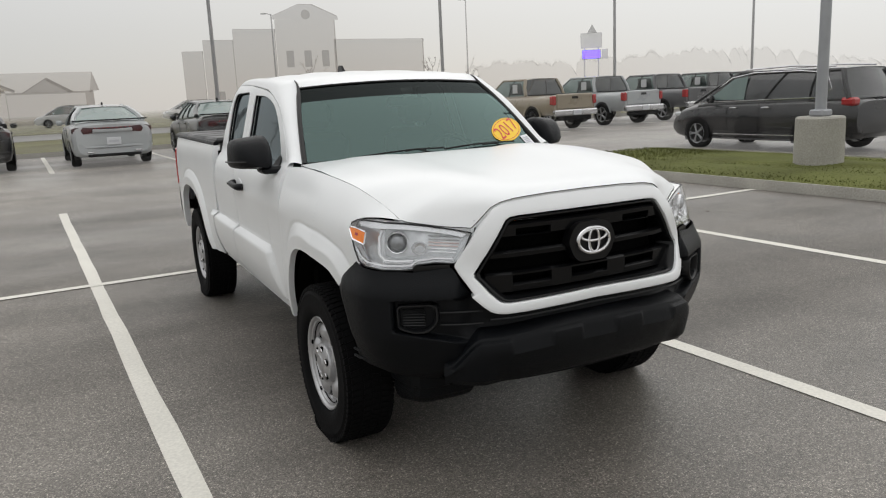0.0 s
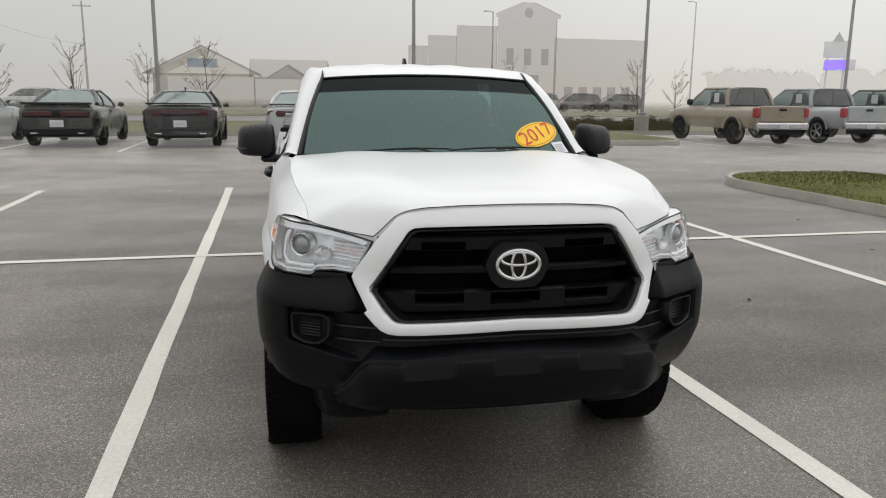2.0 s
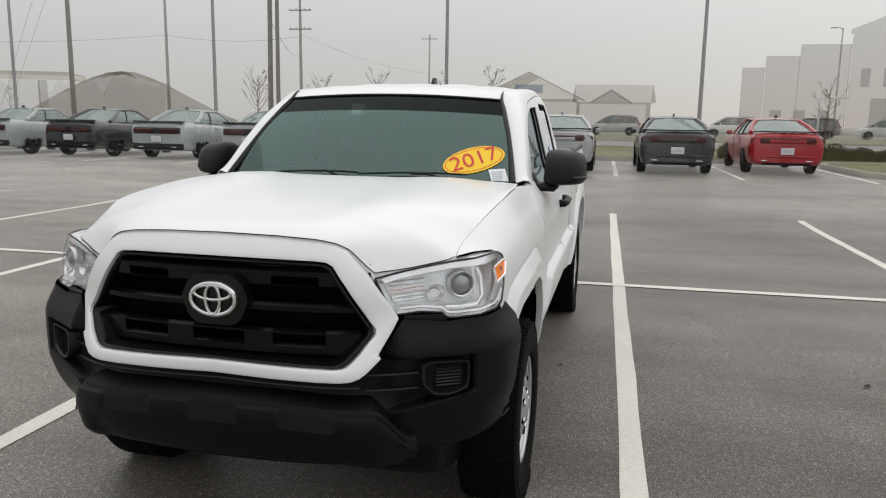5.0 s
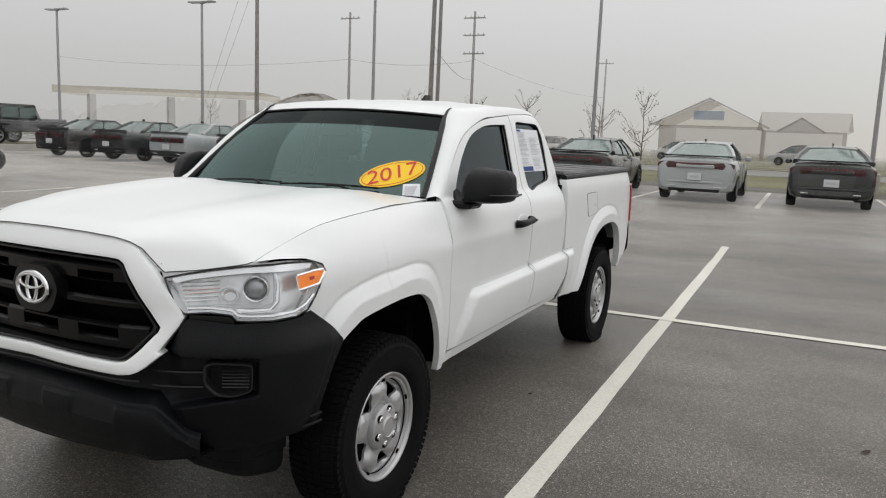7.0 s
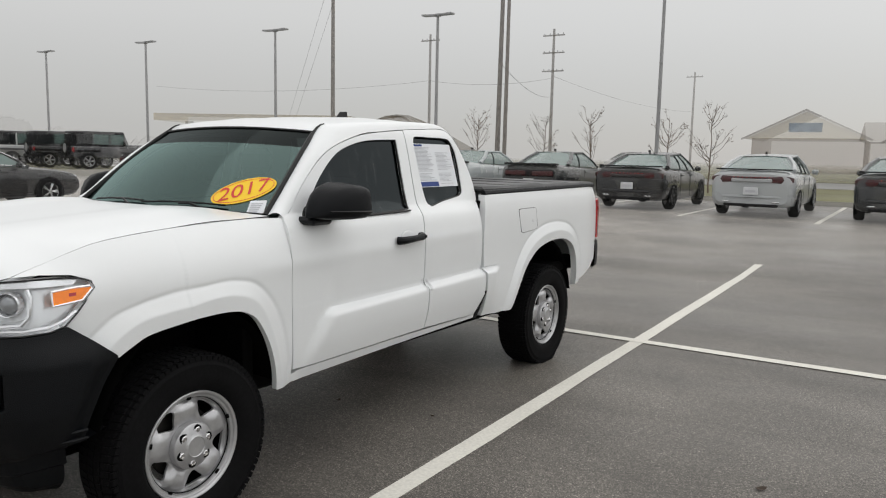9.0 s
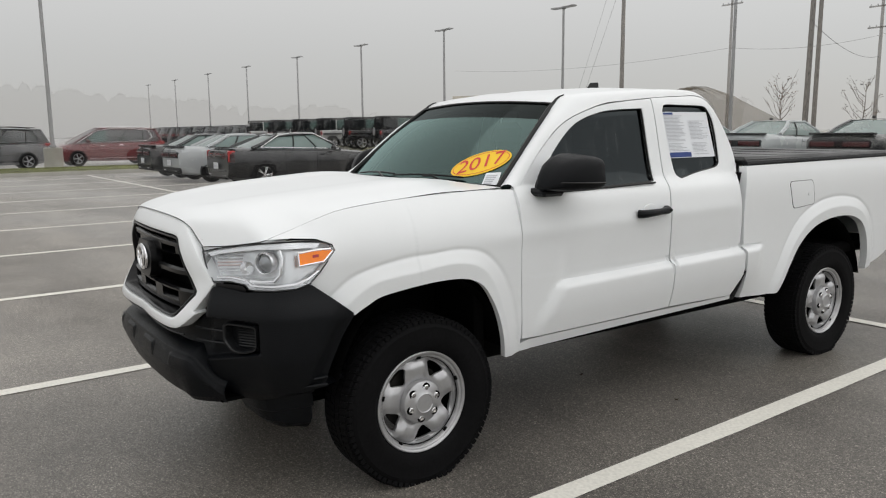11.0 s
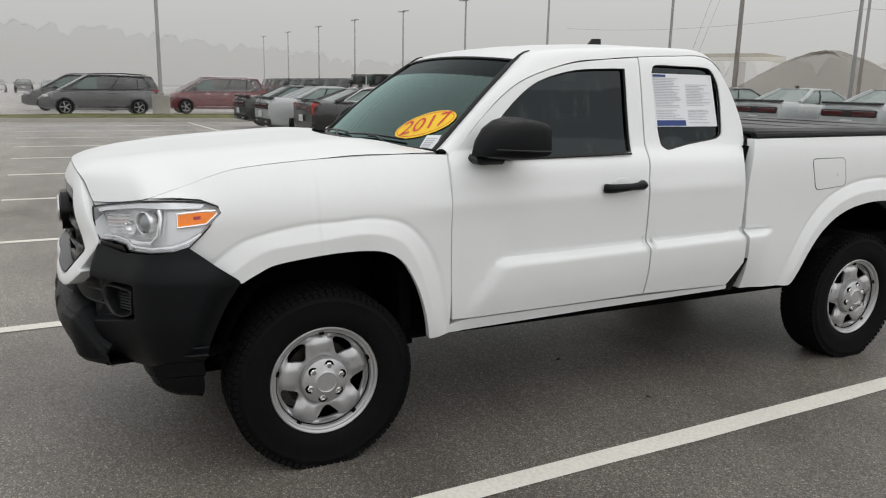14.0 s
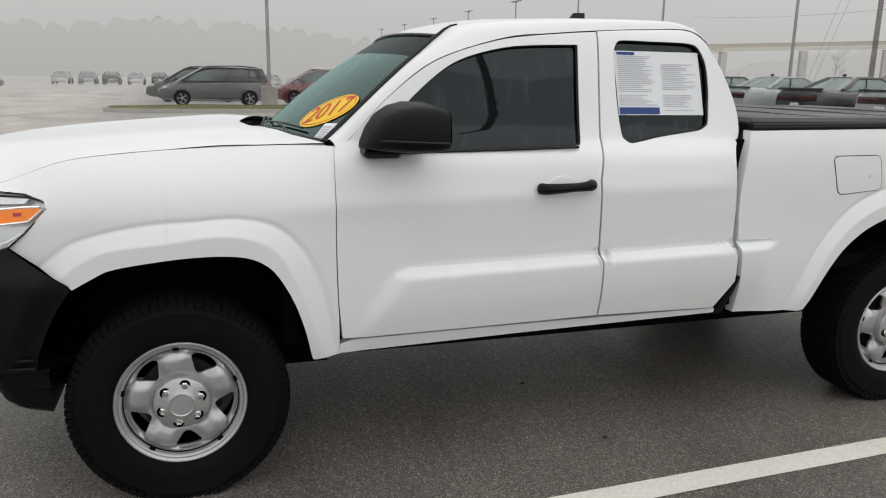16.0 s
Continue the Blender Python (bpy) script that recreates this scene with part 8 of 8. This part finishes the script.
def minivan(label, mat, at, turn=0.0, suv=False, group="parked vans", trim=None):
    ob = thing("suv" if suv else "minivan", label, "suv" if suv else "minivan", at, turn, group)
    ob.matrix_basis = ob.matrix_basis @ Matrix.Diagonal((1.0, 1.0, 1.06, 1))
    trim = trim or CAR_CHROME
    L = 5.17
    st = [(0.0, 0.80, 0.40, 0.85, 1.02), (0.12, 0.94, 0.30, 0.98, 1.10), (0.8, 0.99, 0.24, 1.02, 1.12), (2.5, 0.995, 0.22, 1.0, 1.08), (3.7, 0.99, 0.23, 0.97, 1.06), (4.5, 0.96, 0.24, 0.90, 0.99), (4.95, 0.86, 0.28, 0.78, 0.84), (L, 0.72, 0.36, 0.62, 0.68)]
    part("body", hull(st), mat, ob)
    cabin(ob, (0.14, 4.28), (0.42, 3.05), 0.90, 0.70, (1.10, 1.05), (1.66, 1.70), mat, CAR_GLASS_DARK, (0.22, 0.50), CAR_GLASS_DARK)
    for s in (1, -1):
        line = [(s * 0.895, 4.10, 1.07), (s * 0.80, 3.2, 1.60), (s * 0.745, 2.6, 1.69), (s * 0.74, 1.4, 1.68), (s * 0.76, 0.75, 1.62), (s * 0.86, 0.55, 1.30), (s * 0.925, 0.85, 1.13), (s * 0.935, 2.4, 1.10), (s * 0.92, 4.10, 1.07)]
        part("window_trim", tube(line, 0.014, 5, False), trim, ob, "chrome window trim")
        part("front_door_window", fix_out(([(s * x, y, z) for x, y, z in ((0.925, 2.75, 1.12), (0.915, 3.85, 1.12), (0.83, 3.1, 1.58), (0.80, 2.75, 1.62))], [(0, 1, 2, 3)]), (0, 2, 1.3)), CAR_GLASS, ob)
        part("roof_bar", tube([(s * 0.70, 0.6, 1.74), (s * 0.71, 1.6, 1.79), (s * 0.70, 2.9, 1.76)], 0.022, 6), trim, ob)
        part("sill_trim", tube([(s * 0.985, 1.3, 0.36), (s * 0.992, 2.4, 0.36), (s * 0.985, 3.6, 0.36)], 0.016, 5), trim, ob)
        part("tail_light", fix_out(box(s * 0.84 - 0.12, s * 0.84 + 0.12, -0.01, 0.30, 0.96, 1.12, 0.04), (s * 0.7, 0.4, 1.0)), BRIGHT_RED, ob, "red tail light")
        part("headlight", fix_out(box(s * 0.72 - 0.18, s * 0.72 + 0.18, 4.62, 4.98, 0.74, 0.86, 0.04), (s * 0.6, 4.5, 0.8)), CAR_LAMP, ob)
        part("mirror", fix_out(box(s * 1.05 - 0.10, s * 1.05 + 0.10, 3.55, 3.72, 1.06, 1.22, 0.05), (s * 1.0, 3.6, 1.1)), mat, ob)
        for yy in (2.1, 3.0):
            part("door_handle", fix_out(box(s * 1.0 - 0.02, s * 1.0 + 0.02, yy - 0.11, yy + 0.11, 0.93, 0.96, 0.01), (0, yy, 0.8)), trim, ob)
            part("door_gap", box(s * 0.996 - 0.003, s * 0.996 + 0.003, yy + 0.18, yy + 0.187, 0.34, 1.04), CAR_BLACK, ob)
    arches(ob, (1.02, 4.11), 0.99, 0.35)
    for x in (0.995, -0.995):
        for y in (1.02, 4.11):
            car_wheel(ob, x, y, 0.36, CAR_RIM, 0.23, 5)
    return ob


def jeep(label, mat, at, turn=0.0, group="parked off-roaders"):
    ob = thing("off_roader", label, "off-roader", at, turn, group)
    part("body", fix_out(box(-0.78, 0.78, 0.30, 4.2, 0.55, 1.12, 0.05), (0, 2, 0.8)), mat, ob)
    part("bonnet", fix_out(box(-0.62, 0.62, 2.9, 4.22, 1.0, 1.22, 0.05), (0, 3.5, 1.0)), mat, ob)
    part("hard_top", fix_out(box(-0.74, 0.74, 0.32, 2.75, 1.10, 1.85, 0.07), (0, 1.6, 1.5)), CAR_BLACK, ob)
    part("windscreen", fix_out(([(-0.68, 2.98, 1.14), (0.68, 2.98, 1.14), (0.64, 2.74, 1.80), (-0.64, 2.74, 1.80)], [(0, 1, 2, 3)]), (0, 1, 1)), CAR_GLASS, ob)
    for s in (1, -1):
        for a, b in ((0.45, 1.15), (1.25, 1.95), (2.05, 2.68)):
            part("side_window", fix_out(box(s * 0.745 - 0.01, s * 0.745 + 0.01, a, b, 1.22, 1.70, 0.008), (0, (a + b) / 2, 1.4)), CAR_GLASS if a > 1 else CAR_GLASS_DARK, ob)
            if a > 1:
                part("door_frame", fix_out(box(s * 0.742 - 0.012, s * 0.742 + 0.012, a - 0.07, a, 1.10, 1.74, 0.008), (0, a, 1.4)), mat, ob)
        for y in (0.95, 3.7):
            part("fender_flare", fix_out(moved(box(s * 0.84 - 0.12, s * 0.84 + 0.12, -0.55, 0.55, 0.0, 0.09, 0.03), Matrix.Translation((0, y, 0.86))), (0, y, 0.6)), CAR_BLACK, ob)
        part("tail_light", fix_out(box(s * 0.72 - 0.07, s * 0.72 + 0.07, 0.25, 0.34, 0.85, 1.05, 0.02), (s * 0.5, 0.5, 0.95)), BRIGHT_RED, ob)
        part("headlight", moved(lathe([(0.0, 4.25), (0.10, 4.24), (0.11, 4.18)], 20, 'y'), Matrix.Translation((s * 0.48, 0, 1.0))), CAR_LAMP, ob)
        part("mirror", fix_out(box(s * 0.92 - 0.08, s * 0.92 + 0.08, 2.6, 2.7, 1.16, 1.36, 0.03), (s * 0.9, 2.65, 1.3)), CAR_BLACK, ob)
    part("rear_window", fix_out(box(-0.52, 0.52, 0.305, 0.325, 1.28, 1.72, 0.008), (0, 1, 1.4)), CAR_GLASS_DARK, ob)
    part("spare_wheel", moved(lathe([(0.0, 0.12), (0.2, 0.10), (0.24, 0.12), (0.36, 0.10), (0.38, 0.17), (0.37, 0.28)], 32, 'y'), Matrix.Translation((0.05, 0, 1.02))), CAR_TYRE, ob, "spare wheel")
    part("spare_rim", moved(lathe([(0.0, 0.105), (0.20, 0.09), (0.22, 0.11)], 24, 'y'), Matrix.Translation((0.05, 0, 1.02))), CAR_RIM, ob)
    part("front_bumper", fix_out(box(-0.80, 0.80, 4.2, 4.42, 0.52, 0.70, 0.04), (0, 4.2, 0.6)), CAR_BLACK, ob)
    part("rear_bumper", fix_out(box(-0.78, 0.78, 0.16, 0.32, 0.52, 0.70, 0.04), (0, 0.4, 0.6)), CAR_BLACK, ob)
    for x in (0.93, -0.93):
        for y in (0.95, 3.7):
            car_wheel(ob, x, y, 0.40, CAR_RIM, 0.26)
    return ob


G = 0.25
# the row along the verge, tails to the lot
sedan("silver four-door sedan with black lip spoiler, parked nose to verge", SILVER, (0.0, 17.25, G), rim=CAR_RIM)
sedan("dark charcoal sedan with red tail band, parked nose to verge", CHARCOAL, (3.08, 17.5, G), rim=CAR_RIM)
sedan("bright red sedan with black spoiler, parked nose to verge", RED_P, (6.0, 18.7, G), rim=CAR_RIM_DARK)
sedan("black sedan with chrome exhaust tips, parked nose to verge", BLACK_P, (-3.15, 17.6, G), rim=CAR_RIM_DARK)
for x, m, lab in [(-6.2, CHARCOAL, "charcoal coupe with dark full-width tail panel, parked nose to verge"), (-9.15, PALE_GREY, "pale grey coupe with black spoiler, parked nose to verge"),
                  (-12.15, PALE_GREY, "pale grey coupe with black spoiler, parked nose to verge"), (-15.2, CHARCOAL, "dark grey coupe parked in a row along the verge"),
                  (-18.3, PALE_GREY, "pale grey coupe parked in a row along the verge"), (-21.3, CHARCOAL, "dark grey coupe parked in a row along the verge"), (-24.4, BLACK_P, "black coupe parked in a row along the verge")]:
    sedan(lab, m, (x, 17.95, G), coupe=True, rim=CAR_RIM_DARK)
# pickups beyond the island
pickup("sand-coloured crew cab pickup with dark wheels, seen from behind", TAN, (14.35, 17.0, G), rim=CAR_RIM_DARK)
pickup("silver pickup with chrome bumper, parked in a row", SILVER, (17.6, 17.2, G))
pickup("grey pickup with red tail lights, parked in a row", GREY_P, (20.8, 17.4, G))
pickup("dark grey pickup with window form, parked in a row", CHARCOAL, (24.0, 17.6, G))
pickup("dark pickup at the end of the row", BLACK_P, (27.3, 17.8, G))
minivan("black minivan with chrome window trim, parked beside the grass island", BLACK_P, (13.95, 6.4, 0.0))
# cars in the bays on the far side
lux = sedan("black luxury sedan with chrome window trim, parked in a bay", BLACK_P, (-17.75, 5.85, 0.0), rim=CAR_CHROME)
for q in (1, -1):
    trim_line = [(q * 0.855, 0.95, 1.09), (q * 0.72, 1.55, 1.40), (q * 0.64, 2.0, 1.465), (q * 0.65, 2.7, 1.455), (q * 0.78, 3.25, 1.19), (q * 0.855, 3.45, 1.02), (q * 0.875, 2.2, 1.055), (q * 0.865, 0.95, 1.09)]
    part("window_trim", tube(trim_line, 0.016, 6), CAR_CHROME, lux, "chrome window trim")
    part("corner_light", fix_out(box(q * 0.80 - 0.07, q * 0.80 + 0.07, 0.0, 0.22, 0.70, 1.02, 0.03), (q * 0.6, 0.4, 0.9)), BRIGHT_RED, lux, "upright red tail light")
sedan("silver coupe with dark tail panel, parked in a bay", SILVER, (-21.3, 5.6, 0.0), coupe=True, rim=CAR_RIM_DARK)
sedan("dark coupe with spoiler, parked in a bay", CHARCOAL, (-24.35, 5.6, 0.0), coupe=True, rim=CAR_RIM_DARK)
minivan("grey minivan parked behind the grass island", GREY_P, (-35.5, 4.4, 0.0), 180, trim=CAR_BLACK)
minivan("dark suv parked beyond the grey minivan", CHARCOAL, (-41.0, 3.7, 0.0), 180, suv=True, trim=CAR_BLACK)
minivan("maroon suv parked behind the grass island", MAROON, (-37.4, 9.9, 0.0), 180, suv=True)
# off-roaders and dark vehicles near the verge on the far side
for x, y, m, lab in [(-32.05, 19.6, GREY_P, "grey off-roader with black hard top, parked on raised grass"), (-35.15, 19.45, BLACK_P, "black off-roader with spare wheel, parked on raised grass"), (-38.3, 19.3, WHITE_P, "white off-roader with black hard top, parked on raised grass"),
                     (-41.6, 19.2, BLACK_P, "black off-roader in a long parked row"), (-45.0, 19.1, CHARCOAL, "dark off-roader in a long parked row"), (-48.4, 19.0, WHITE_P, "white off-roader in a long parked row")]:
    jeep(lab, m, (x, y, 0.52), -15)
for k in range(8):
    minivan("dark parked van in a long misty row", CHARCOAL if k % 3 else BLACK_P, (-56.0 - 3.3 * k, 21.0, G), suv=True, trim=CAR_BLACK)
# row across the aisle, noses to the lot
for k, m in enumerate([WHITE_P, SILVER, WHITE_P, GREY_P, WHITE_P, SILVER, WHITE_P, MAROON]):
    pickup("parked pickup in a misty row with its nose to the aisle", m, (-33.0 - 3.1 * k, -19.1, 0.0), 0)
for x in (-58.5, -62.5):
    minivan("dark van parked at the end of the misty row", CHARCOAL, (x, -17.5, 0.0), 0, suv=True, trim=CAR_BLACK)
for k, m in enumerate([WHITE_P, SILVER, GREY_P, WHITE_P, CHARCOAL, WHITE_P, SILVER, WHITE_P, GREY_P, WHITE_P]):
    sedan("distant parked car fading into the mist", m, (-95.0 - 1.0 * (k % 2), -12.5 + 2.7 * k, 0.0), 90)
# beyond the road
for x, y, m, t in [(-6.0, 74.5, WHITE_P, 90), (4.5, 73.0, SILVER, 90), (-20, 75.0, WHITE_P, 80), (28.6, 72.5, WHITE_P, 80), (22.4, 74.0, CHARCOAL, 85), (33.4, 73.5, GREY_P, 90), (38.4, 74.0, CHARCOAL, 90), (15.2, 72.5, WHITE_P, 90)]:
    minivan("distant parked car across the road, faint in mist", m, (x, y, 0.33), t, suv=True, trim=CAR_BLACK)
